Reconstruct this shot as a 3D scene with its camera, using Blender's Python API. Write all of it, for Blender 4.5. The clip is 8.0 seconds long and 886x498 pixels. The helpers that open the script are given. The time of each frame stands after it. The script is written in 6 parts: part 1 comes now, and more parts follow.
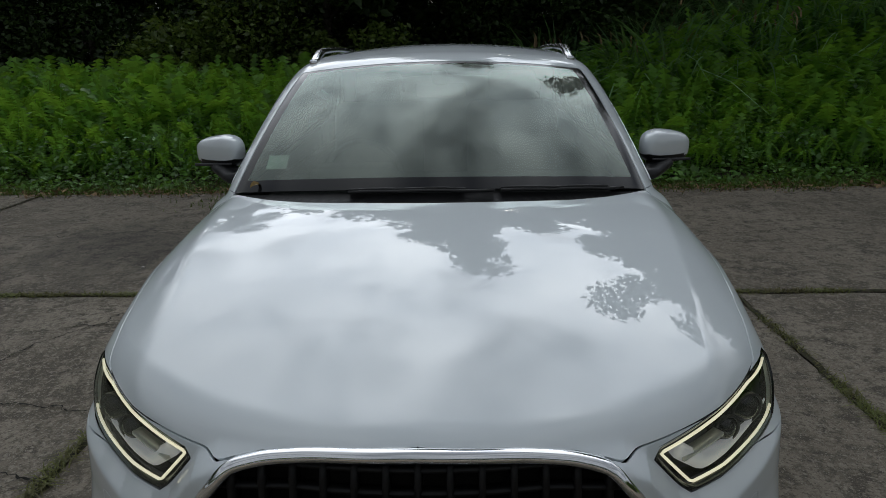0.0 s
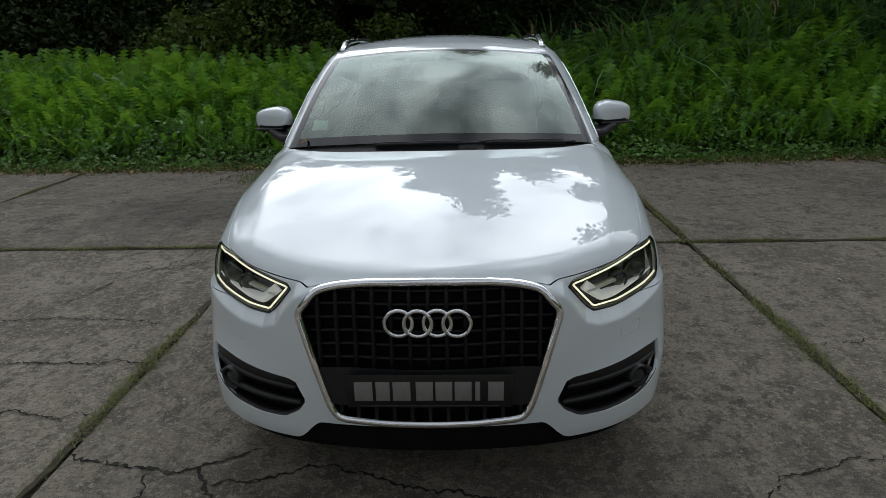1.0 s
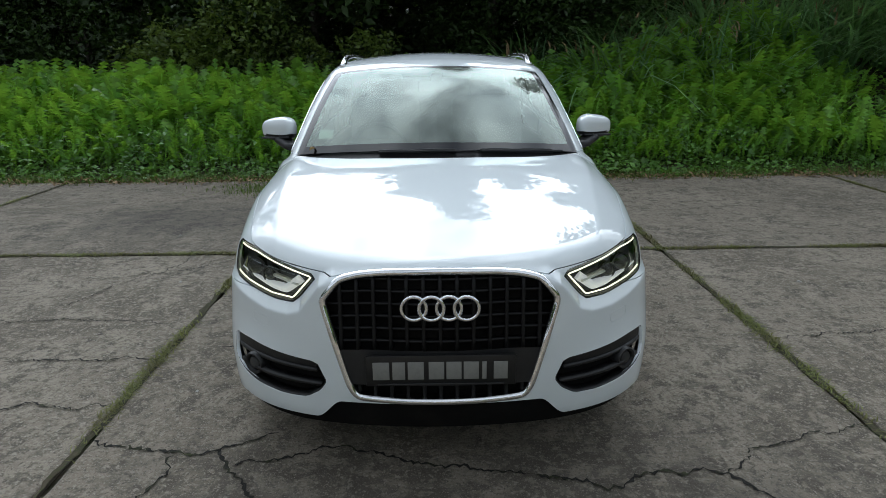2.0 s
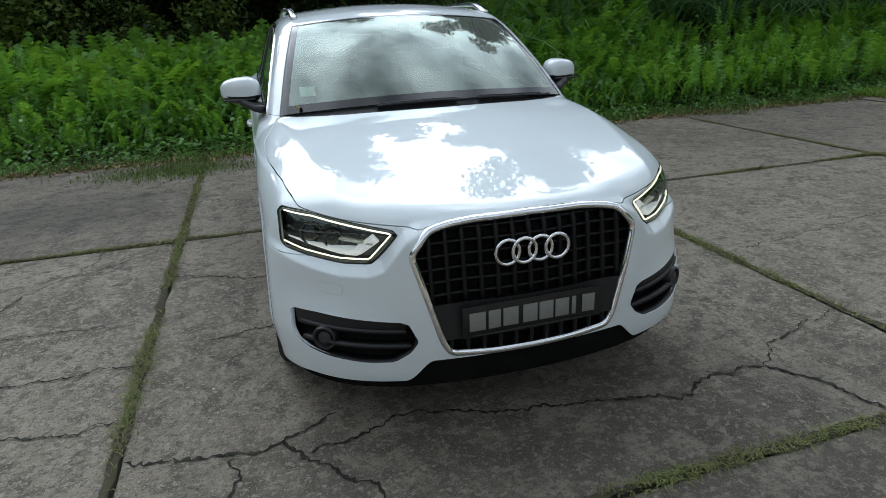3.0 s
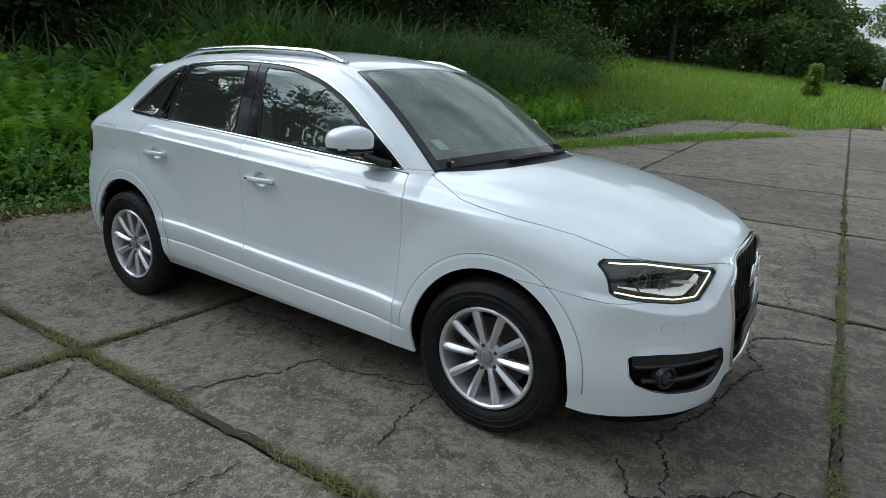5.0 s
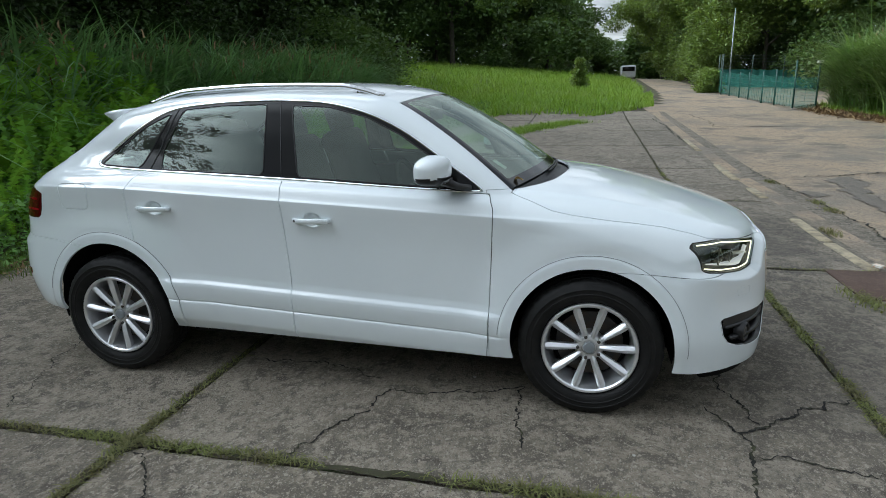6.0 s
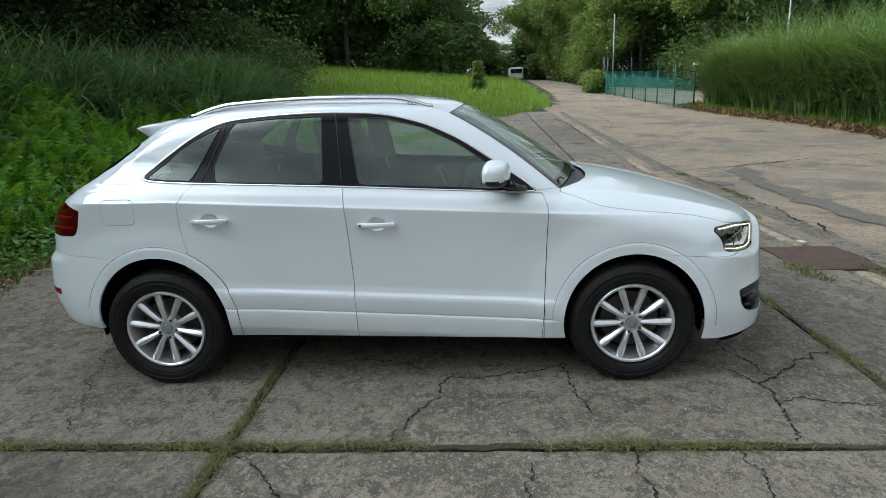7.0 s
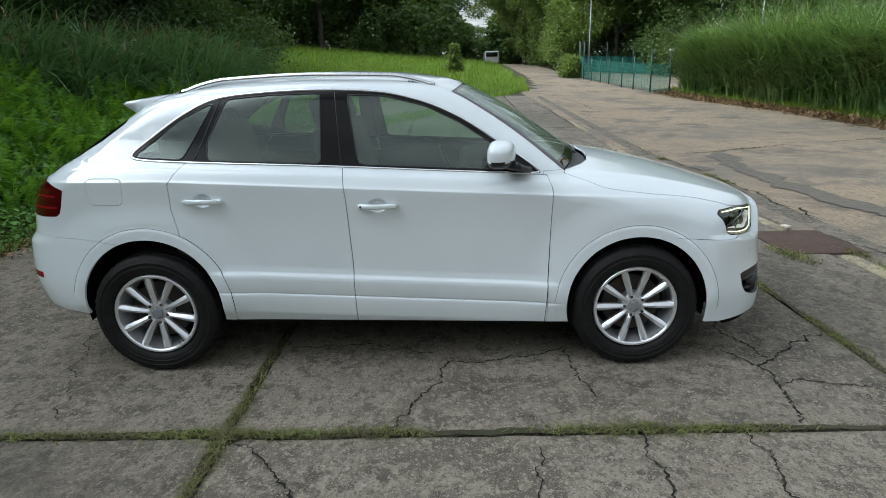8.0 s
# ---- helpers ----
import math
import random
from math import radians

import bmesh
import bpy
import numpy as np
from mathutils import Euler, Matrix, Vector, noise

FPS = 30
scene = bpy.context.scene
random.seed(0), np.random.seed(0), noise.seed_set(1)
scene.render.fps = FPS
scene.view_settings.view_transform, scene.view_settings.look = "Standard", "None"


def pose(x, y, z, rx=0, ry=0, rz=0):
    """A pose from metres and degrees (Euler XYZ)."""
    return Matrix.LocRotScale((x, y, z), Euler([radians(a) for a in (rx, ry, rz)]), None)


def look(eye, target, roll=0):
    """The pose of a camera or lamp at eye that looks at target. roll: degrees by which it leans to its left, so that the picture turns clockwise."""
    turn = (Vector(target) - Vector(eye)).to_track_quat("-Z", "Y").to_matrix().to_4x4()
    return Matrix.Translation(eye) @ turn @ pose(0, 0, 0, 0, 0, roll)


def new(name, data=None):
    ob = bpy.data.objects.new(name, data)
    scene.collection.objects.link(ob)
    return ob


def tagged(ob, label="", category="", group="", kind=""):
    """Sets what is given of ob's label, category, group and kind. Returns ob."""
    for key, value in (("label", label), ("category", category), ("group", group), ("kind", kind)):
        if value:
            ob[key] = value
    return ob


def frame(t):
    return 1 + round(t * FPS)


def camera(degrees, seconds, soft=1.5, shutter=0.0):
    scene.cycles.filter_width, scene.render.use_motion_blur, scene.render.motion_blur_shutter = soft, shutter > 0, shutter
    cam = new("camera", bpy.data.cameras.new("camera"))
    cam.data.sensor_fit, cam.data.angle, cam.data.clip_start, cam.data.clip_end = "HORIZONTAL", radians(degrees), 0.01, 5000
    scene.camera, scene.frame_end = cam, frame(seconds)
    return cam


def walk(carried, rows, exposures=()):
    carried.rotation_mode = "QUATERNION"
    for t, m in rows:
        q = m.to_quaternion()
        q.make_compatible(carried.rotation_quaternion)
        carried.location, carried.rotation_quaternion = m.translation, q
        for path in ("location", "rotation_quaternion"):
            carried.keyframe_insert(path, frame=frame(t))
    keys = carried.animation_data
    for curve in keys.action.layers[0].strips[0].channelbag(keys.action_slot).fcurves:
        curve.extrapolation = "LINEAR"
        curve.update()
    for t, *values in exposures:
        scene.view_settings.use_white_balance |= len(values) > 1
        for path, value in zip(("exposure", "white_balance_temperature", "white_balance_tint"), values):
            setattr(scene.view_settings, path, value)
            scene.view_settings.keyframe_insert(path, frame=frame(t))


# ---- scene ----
cam = camera(72.6, 8.0, 0.85)
PATH = [
    (0, (0.085, -1.767, 1.55), (0.024, 0.135, 0.933), -1.0),
    (0.2, (0.091, -1.976, 1.527), (-0.010, -0.074, 0.917), -1.1),
    (0.5, (0.134, -2.267, 1.534), (0.021, -0.4, 0.825), -2.0),
    (0.7, (0.146, -2.414, 1.551), (0.071, -0.546, 0.841), -0.8),
    (1, (0.123, -2.6, 1.558), (0.049, -0.71, 0.908), -1.4),
    (1.2, (0.103, -2.697, 1.546), (0.047, -0.79, 0.946), -0.9),
    (2.3, (-0.18, -2.846, 1.558), (-0.051, -0.943, 0.957), -0.3),
    (2.5, (-0.358, -2.835, 1.524), (-0.031, -0.953, 0.932), -1.5),
    (2.7, (-0.554, -2.782, 1.460), (-0.131, -0.944, 0.795), -0.8),
    (3, (-0.858, -2.669, 1.459), (-0.328, -0.872, 0.761), -2.3),
    (3.2, (-1.081, -2.519, 1.435), (-0.370, -0.775, 0.762), -0.1),
    (3.5, (-1.387, -2.371, 1.458), (-0.447, -0.718, 0.838), 1.4),
    (3.7, (-1.605, -2.236, 1.449), (-0.505, -0.677, 0.851), 2.5),
    (4, (-1.934, -2.001, 1.445), (-0.677, -0.526, 0.95), 1.0),
    (4.2, (-2.158, -1.797, 1.453), (-0.806, -0.425, 0.913), 2.7),
    (4.5, (-2.476, -1.517, 1.457), (-0.992, -0.275, 0.95), 4.4),
    (4.8, (-2.760, -1.269, 1.459), (-1.199, -0.144, 0.913), 2.9),
    (5, (-2.957, -1.076, 1.452), (-1.328, -0.045, 0.919), 3.2),
    (5.2, (-3.087, -0.853, 1.525), (-1.394, 0.052, 0.964), 1.8),
    (6.3, (-3.746, 0.345, 1.518), (-1.838, 0.687, 1.025), -1.3),
    (6.5, (-3.819, 0.519, 1.543), (-1.909, 0.808, 1.023), -1.2),
    (6.8, (-3.938, 0.725, 1.567), (-2.013, 0.903, 1.054), -1.6),
    (7, (-3.995, 0.832, 1.588), (-2.062, 0.946, 1.086), -2.0),
    (7.5, (-4.037, 0.946, 1.581), (-2.111, 1.016, 1.046), -1.2),
    (8, (-3.936, 0.986, 1.564), (-2.015, 1.014, 1.01), -1.2),
]
walk(cam, [(t, look(eye, target, roll)) for t, eye, target, roll in PATH], [(0.0, -1.62, 6550, 13), (0.5, -1.70, 6550, 13), (1.0, -1.18, 6550, 13), (2.5, -0.55, 6180, 10), (4.0, -0.48, 6150, 10), (5.0, -0.54, 6180, 10), (6.5, -0.36, 6280, 10), (8.0, -0.33, 6330, 10)])

# ---- sky, sun, exposure ----
SUN_UP, SUN_ROUND = 30.5, 3.2   # degrees above the horizon; degrees from +y towards +x
world = bpy.data.worlds.new("sky")
scene.world = world
world.use_nodes = True
wn = world.node_tree
wn.nodes.clear()


def wnode(kind, **put):
    n = wn.nodes.new(kind)
    for k, v in put.items():
        n.inputs[k].default_value = v
    return n


sky = wn.nodes.new("ShaderNodeTexSky")
sky.sky_type = "NISHITA"
sky.sun_disc = False
sky.sun_elevation, sky.sun_rotation = radians(SUN_UP), radians(SUN_ROUND)
sky.air_density, sky.dust_density = 1.2, 2.0
co = wn.nodes.new("ShaderNodeTexCoord")
sep = wn.nodes.new("ShaderNodeSeparateXYZ")
wn.links.new(co.outputs["Generated"], sep.inputs[0])
# clouds lie on a flat layer: the direction divided by its height
up = wnode("ShaderNodeMath")
up.operation = "MAXIMUM"
up.inputs[1].default_value = 0.0
wn.links.new(sep.outputs["Z"], up.inputs[0])
upo = wnode("ShaderNodeMath")
upo.inputs[1].default_value = 0.28
wn.links.new(up.outputs[0], upo.inputs[0])
flat = wn.nodes.new("ShaderNodeVectorMath")
flat.operation = "DIVIDE"
wn.links.new(co.outputs["Generated"], flat.inputs[0])
comb = wn.nodes.new("ShaderNodeCombineXYZ")
for i in range(3):
    wn.links.new(upo.outputs[0], comb.inputs[i])
wn.links.new(comb.outputs[0], flat.inputs[1])
big = wnode("ShaderNodeTexNoise", Scale=2.0, Detail=8.0, Roughness=0.58)
wn.links.new(flat.outputs[0], big.inputs["Vector"])
cover = wn.nodes.new("ShaderNodeValToRGB")
cover.color_ramp.elements[0].position, cover.color_ramp.elements[1].position = 0.30, 0.48
wn.links.new(big.outputs["Fac"], cover.inputs[0])
shade = wnode("ShaderNodeTexNoise", Scale=4.2, Detail=8.0, Roughness=0.62)
wn.links.new(flat.outputs[0], shade.inputs["Vector"])
tone = wn.nodes.new("ShaderNodeValToRGB")
tone.color_ramp.elements[0].position, tone.color_ramp.elements[1].position = 0.36, 0.64
tone.color_ramp.elements[0].color, tone.color_ramp.elements[1].color = (8.4, 9.4, 10.4, 1), (15.2, 16.4, 17.1, 1)
wn.links.new(shade.outputs["Fac"], tone.inputs[0])
mixs = wn.nodes.new("ShaderNodeMix")
mixs.data_type = "RGBA"
wn.links.new(cover.outputs[0], mixs.inputs[0])
wn.links.new(sky.outputs[0], mixs.inputs[6])
# clouds glow round the sun
toward = wn.nodes.new("ShaderNodeVectorMath")
toward.operation = "DOT_PRODUCT"
toward.inputs[1].default_value = (math.cos(radians(SUN_UP)) * math.sin(radians(SUN_ROUND)), math.cos(radians(SUN_UP)) * math.cos(radians(SUN_ROUND)), math.sin(radians(SUN_UP)))
wn.links.new(co.outputs["Generated"], toward.inputs[0])
glow = wn.nodes.new("ShaderNodeMapRange")
glow.interpolation_type = "SMOOTHSTEP"
for i, value in ((1, 0.52), (2, 1.0), (3, 0.76), (4, 6.0)):
    glow.inputs[i].default_value = value
wn.links.new(toward.outputs["Value"], glow.inputs[0])
lit = wn.nodes.new("ShaderNodeVectorMath")
lit.operation = "SCALE"
wn.links.new(tone.outputs[0], lit.inputs[0])
wn.links.new(glow.outputs[0], lit.inputs["Scale"])
wn.links.new(lit.outputs[0], mixs.inputs[7])
back = wnode("ShaderNodeBackground", Strength=0.10)
wn.links.new(mixs.outputs[2], back.inputs[0])
wout = wn.nodes.new("ShaderNodeOutputWorld")
wn.links.new(back.outputs[0], wout.inputs[0])

sun = new("sun", bpy.data.lights.new("sun", "SUN"))
sun.data.energy, sun.data.angle, sun.data.color = 1.0, radians(10), (1.0, 0.93, 0.82)
sun.matrix_world = look((20 * math.sin(radians(SUN_ROUND)), 20 * math.cos(radians(SUN_ROUND)), 20 * math.tan(radians(SUN_UP))), (0, 0, 0))

# ---- materials ----
def material(name, colour, rough=0.5, metal=0.0, spots=(), bump=(0, 0), coat=0.0, rough_var=0.0, spec=0.5, island=0.0, per_object=0.0, through_light=0.0):
    """spots: rows of (noise scale, low, high, other colour): where the noise lies over low..high the other colour takes over."""
    m = bpy.data.materials.new(name)
    m.use_nodes = True
    t = m.node_tree
    b = t.nodes["Principled BSDF"]
    b.inputs["Roughness"].default_value, b.inputs["Metallic"].default_value = rough, metal
    b.inputs["Specular IOR Level"].default_value = spec
    b.inputs["Coat Weight"].default_value = coat
    b.inputs["Coat Roughness"].default_value = 0.02
    b.inputs["Base Color"].default_value = (*colour, 1)
    co = t.nodes.new("ShaderNodeNewGeometry")
    last = None
    for scale, low, high, other in spots:
        n = t.nodes.new("ShaderNodeTexNoise")
        n.inputs["Scale"].default_value, n.inputs["Detail"].default_value, n.inputs["Roughness"].default_value = scale, 6, 0.62
        t.links.new(co.outputs["Position"], n.inputs["Vector"])
        r = t.nodes.new("ShaderNodeMapRange")
        r.inputs[1].default_value, r.inputs[2].default_value = low, high
        t.links.new(n.outputs["Fac"], r.inputs[0])
        x = t.nodes.new("ShaderNodeMix")
        x.data_type = "RGBA"
        t.links.new(r.outputs[0], x.inputs[0])
        x.inputs[6].default_value, x.inputs[7].default_value = (*colour, 1), (*other, 1)
        if last:
            t.links.new(last, x.inputs[6])
        last = x.outputs[2]
    if island or per_object:
        h = t.nodes.new("ShaderNodeHueSaturation")
        h.inputs["Color"].default_value = (*colour, 1)
        if last:
            t.links.new(last, h.inputs["Color"])
        r = t.nodes.new("ShaderNodeMapRange")
        amount = island or per_object
        r.inputs[3].default_value, r.inputs[4].default_value = 1 - amount, 1 + amount
        if island:
            t.links.new(co.outputs["Random Per Island"], r.inputs[0])
        else:
            oi = t.nodes.new("ShaderNodeObjectInfo")
            t.links.new(oi.outputs["Random"], r.inputs[0])
        t.links.new(r.outputs[0], h.inputs["Value"])
        last = h.outputs[0]
    if last:
        t.links.new(last, b.inputs["Base Color"])
    if rough_var:
        n = t.nodes.new("ShaderNodeTexNoise")
        n.inputs["Scale"].default_value, n.inputs["Detail"].default_value = 9, 5
        t.links.new(co.outputs["Position"], n.inputs["Vector"])
        r = t.nodes.new("ShaderNodeMapRange")
        r.inputs[3].default_value, r.inputs[4].default_value = rough - rough_var, rough + rough_var
        t.links.new(n.outputs["Fac"], r.inputs[0])
        t.links.new(r.outputs[0], b.inputs["Roughness"])
    if bump[1]:
        n = t.nodes.new("ShaderNodeTexNoise")
        n.inputs["Scale"].default_value, n.inputs["Detail"].default_value, n.inputs["Roughness"].default_value = bump[0], 8, 0.7
        t.links.new(co.outputs["Position"], n.inputs["Vector"])
        u = t.nodes.new("ShaderNodeBump")
        u.inputs["Strength"].default_value, u.inputs["Distance"].default_value = 1.0, bump[1]
        t.links.new(n.outputs["Fac"], u.inputs["Height"])
        t.links.new(u.outputs[0], b.inputs["Normal"])
    if through_light:
        tr = t.nodes.new("ShaderNodeBsdfTranslucent")
        tr.inputs[0].default_value = (colour[0] * 1.5, colour[1] * 1.35, colour[2] * 0.7, 1)
        mx = t.nodes.new("ShaderNodeMixShader")
        mx.inputs[0].default_value = through_light
        t.links.new(b.outputs[0], mx.inputs[1])
        t.links.new(tr.outputs[0], mx.inputs[2])
        t.links.new(mx.outputs[0], t.nodes["Material Output"].inputs[0])
    return m


def pane_material(name, tint, ior=1.75, haze=0.0, gloss=0.015):
    m = bpy.data.materials.new(name)
    m.use_nodes = True
    t = m.node_tree
    t.nodes.remove(t.nodes["Principled BSDF"])
    fr = t.nodes.new("ShaderNodeFresnel")
    fr.inputs[0].default_value = ior
    a = t.nodes.new("ShaderNodeBsdfTransparent")
    a.inputs[0].default_value = (*tint, 1)
    g = t.nodes.new("ShaderNodeBsdfGlossy")
    g.inputs["Roughness"].default_value = gloss
    g.inputs["Color"].default_value = (0.88, 1.0, 0.94, 1)
    mx = t.nodes.new("ShaderNodeMixShader")
    for i, o in enumerate((fr, a, g)):
        t.links.new(o.outputs[0], mx.inputs[i])
    last = mx
    if haze:                                       # a thin pale film: dust, and reflected haze painted into the glass
        d = t.nodes.new("ShaderNodeBsdfDiffuse")
        d.inputs[0].default_value = (0.60, 0.66, 0.56, 1)
        last = t.nodes.new("ShaderNodeMixShader")
        last.inputs[0].default_value = haze
        t.links.new(mx.outputs[0], last.inputs[1])
        t.links.new(d.outputs[0], last.inputs[2])
    t.links.new(last.outputs[0], t.nodes["Material Output"].inputs[0])
    return m


def glow_material(name, colour, strength):
    m = bpy.data.materials.new(name)
    m.use_nodes = True
    b = m.node_tree.nodes["Principled BSDF"]
    b.inputs["Base Color"].default_value = (0.8, 0.8, 0.8, 1)
    b.inputs["Emission Color"].default_value = (*colour, 1)
    b.inputs["Emission Strength"].default_value = strength
    return m


PAINT = material("white_paint", (0.755, 0.815, 0.84), 0.45, 0.0, [(2.2, 0.45, 0.75, (0.73, 0.79, 0.815))], coat=1.0, rough_var=0.05, spec=0.12)
PAINT.node_tree.nodes["Principled BSDF"].inputs["Coat IOR"].default_value = 1.95
BLACK = material("black_plastic", (0.012, 0.012, 0.013), 0.42, 0.0, [(30, 0.5, 0.8, (0.02, 0.02, 0.021))], bump=(900, 0.0004))
GLOSS_BLACK = material("gloss_black", (0.008, 0.008, 0.009), 0.12, 0.0, [(12, 0.5, 0.9, (0.012, 0.012, 0.012))], coat=0.15)
DARK = material("underbody", (0.006, 0.006, 0.006), 0.85, 0.0, [(8, 0.45, 0.7, (0.011, 0.010, 0.009))], spec=0.1)
CHROME = material("chrome", (0.92, 0.93, 0.95), 0.09, 1.0, [(14, 0.4, 0.8, (0.86, 0.87, 0.89))], rough_var=0.03)
RAIL = material("satin_aluminium", (0.78, 0.79, 0.80), 0.22, 1.0, [(10, 0.4, 0.8, (0.70, 0.71, 0.72))], rough_var=0.05)
ALLOY = material("alloy", (0.76, 0.77, 0.79), 0.30, 0.75, [(16, 0.5, 0.8, (0.64, 0.64, 0.64))], rough_var=0.06)
BRAKE = material("brake_iron", (0.06, 0.058, 0.055), 0.55, 0.6, [(22, 0.45, 0.7, (0.10, 0.07, 0.05))])
RUBBER = material("tyre_rubber", (0.006, 0.006, 0.006), 0.62, 0.0, [(18, 0.45, 0.75, (0.013, 0.0125, 0.012))], bump=(140, 0.0006), spec=0.28)
WINDSCREEN = pane_material("windscreen_glass", (0.70, 0.88, 0.77), 2.1, 0.15, 0.045)
SIDE_GLASS = pane_material("tinted_side_glass", (0.66, 0.84, 0.72), 1.8, 0.04)
LENS = pane_material("clear_lens", (0.92, 0.93, 0.94))
LED = glow_material("running_light", (1.0, 0.96, 0.66), 2.4)
GUIDE = glow_material("light_guide", (0.93, 0.98, 1.0), 0.46)
LAMP_CHROME = material("lamp_reflector", (0.86, 0.87, 0.88), 0.35, 0.25, [(40, 0.4, 0.7, (0.78, 0.78, 0.80))])
LAMP_GREY = material("lamp_housing", (0.055, 0.057, 0.06), 0.30, 0.3, [(30, 0.4, 0.7, (0.035, 0.035, 0.038))])
RED = material("tail_lamp_red", (0.060, 0.0012, 0.003), 0.10, 0.0, [(25, 0.5, 0.8, (0.06, 0.0015, 0.003))], spec=0.25)
RED_BAND = material("tail_band_red", (0.24, 0.005, 0.011), 0.15, 0.0, [(25, 0.5, 0.8, (0.18, 0.004, 0.008))], spec=0.25)
# grey of the wheel caps and the drawn shade of the arch creases
PLAIN_GREY = material("plain_grey", (0.21, 0.23, 0.245), 0.5, 0.0, [(12, 0.5, 0.8, (0.15, 0.16, 0.17))])
SEAT = material("seat_leather", (0.12, 0.115, 0.11), 0.55, 0.0, [(20, 0.4, 0.7, (0.09, 0.087, 0.084))], bump=(300, 0.0008))
TRIM = material("interior_trim", (0.045, 0.045, 0.046), 0.6, 0.0, [(26, 0.4, 0.7, (0.06, 0.059, 0.058))], bump=(500, 0.0004))
PILLAR = material("pillar_black", (0.005, 0.005, 0.005), 0.09, 0.0, [(12, 0.5, 0.9, (0.008, 0.007, 0.007))], spec=0.22)
GRILLE_BLACK = material("grille_black", (0.0055, 0.0055, 0.006), 0.5, 0.0, [(30, 0.5, 0.8, (0.009, 0.009, 0.009))], spec=0.3)
PLATE = material("plate_black", (0.010, 0.010, 0.011), 0.3, 0.0, [(30, 0.5, 0.8, (0.02, 0.02, 0.02))])
PLATE_GREY = material("plate_marks", (0.23, 0.23, 0.215), 0.45, 0.0, [(60, 0.45, 0.8, (0.19, 0.19, 0.18))])
STICKER = material("sticker_paper", (0.55, 0.66, 0.58), 0.5, 0.0, [(80, 0.5, 0.6, (0.75, 0.78, 0.74))])

# ---- the car's skin: one closed form, cut into panels ----
def curve(q, xs, ys):
    """A smooth line through the given stations, without overshoot."""
    xs, ys = np.array(xs, float), np.array(ys, float)
    h = np.diff(xs)
    d = np.diff(ys) / h
    m = np.zeros(len(xs))
    m[0], m[-1] = d[0], d[-1]
    for i in range(1, len(xs) - 1):
        if d[i - 1] * d[i] > 0:
            m[i] = 2 * d[i - 1] * d[i] / (d[i - 1] + d[i])
    q = np.clip(q, xs[0], xs[-1])
    k = np.clip(np.searchsorted(xs, q) - 1, 0, len(h) - 1)
    s = (q - xs[k]) / h[k]
    return ys[k] * (1 + 2 * s) * (1 - s) ** 2 + ys[k + 1] * s * s * (3 - 2 * s) + h[k] * (m[k] * s * (1 - s) ** 2 + m[k + 1] * s * s * (s - 1))


def step(q, a, b):
    s = np.clip((q - a) / (b - a), 0, 1)
    return s * s * (3 - 2 * s)


def smax(a, b, k):
    h = np.maximum(k - np.abs(a - b), 0) / k
    return np.maximum(a, b) + h * h * k * 0.25


FRONT_HUB, REAR_HUB = 0.0, 2.603
HANDLES = ((1.365, 0.921), (2.27, 0.961))
ARCHES = ((FRONT_HUB, 0.362, 0.373), (REAR_HUB, 0.382, 0.381))
FLARE = 0.062


def half_width(y, z):
    zs = z - 0.052 * (np.clip(y, -0.3, 2.5) - 1.0)
    w = curve(zs, [0.15, 0.265, 0.30, 0.385, 0.397, 0.404, 0.411, 0.486, 0.502, 0.524, 0.560, 0.78, 0.92, 0.986, 1.000, 1.045, 1.085, 1.10, 1.30, 1.45, 1.50, 1.62],
              [0.80, 0.868, 0.884, 0.893, 0.8915, 0.886, 0.8915, 0.899, 0.896, 0.881, 0.875, 0.876, 0.884, 0.889, 0.880, 0.856, 0.812, 0.8065, 0.7425, 0.6870, 0.6660, 0.612])
    plain = curve(zs, [0.15, 0.25, 0.32, 0.45, 0.56, 0.70, 0.78, 0.92, 0.986, 1.000, 1.045, 1.085, 1.10, 1.30, 1.45, 1.50, 1.62],
                  [0.80, 0.858, 0.880, 0.889, 0.884, 0.878, 0.876, 0.884, 0.889, 0.880, 0.856, 0.812, 0.8065, 0.7425, 0.6870, 0.6660, 0.612])
    door = step(y, 0.36, 0.50) * (1 - step(y, 2.16, 2.32))
    w = plain + (w - plain) * door
    w = w - (0.002 + 0.034 * step(z, 0.66, 0.86)) * (np.maximum(0.2 - y, 0) / 0.65) ** 2 - 0.085 * (np.maximum(y - 2.5, 0) / 0.8) ** 2
    w = w - 0.045 * (np.maximum(y - 1.5, 0) / 1.15) ** 2 * step(zs, 1.0, 1.2)
    for yh, zh in HANDLES:
        w = w - 0.016 * (1 - step(np.hypot((y - yh) / 0.052, (z - zh - 0.002) / 0.040), 0.55, 1.0))
    for hub, zc, r in ARCHES:
        d = np.hypot(y - hub, z - zc)
        w = w + (0.007 * (1 - step(d, r + FLARE - 0.016, r + FLARE + 0.020)) - 0.003 * np.exp(-((d - r - FLARE) / 0.013) ** 2) + 0.019 * (1 - step(d, r + 0.06, r + 0.26))) * (1 - step(z, 0.84, 1.0)) * (0.35 + 0.65 * step(z, 0.27, 0.42))
    return w


def hood_top(a, y):
    zc = curve(np.asarray(y, float), [-0.92, -0.80, -0.66, -0.45, -0.25, 0.0, 0.25, 0.5], [0.802, 0.855, 0.902, 0.967, 1.020, 1.071, 1.099, 1.116])
    line = 0.712 + 0.155 * (y + 0.08)
    ridge = np.logaddexp(0, (a - line) / 0.006) * 0.006
    return zc - 0.0755 * a * a - 0.32 * ridge


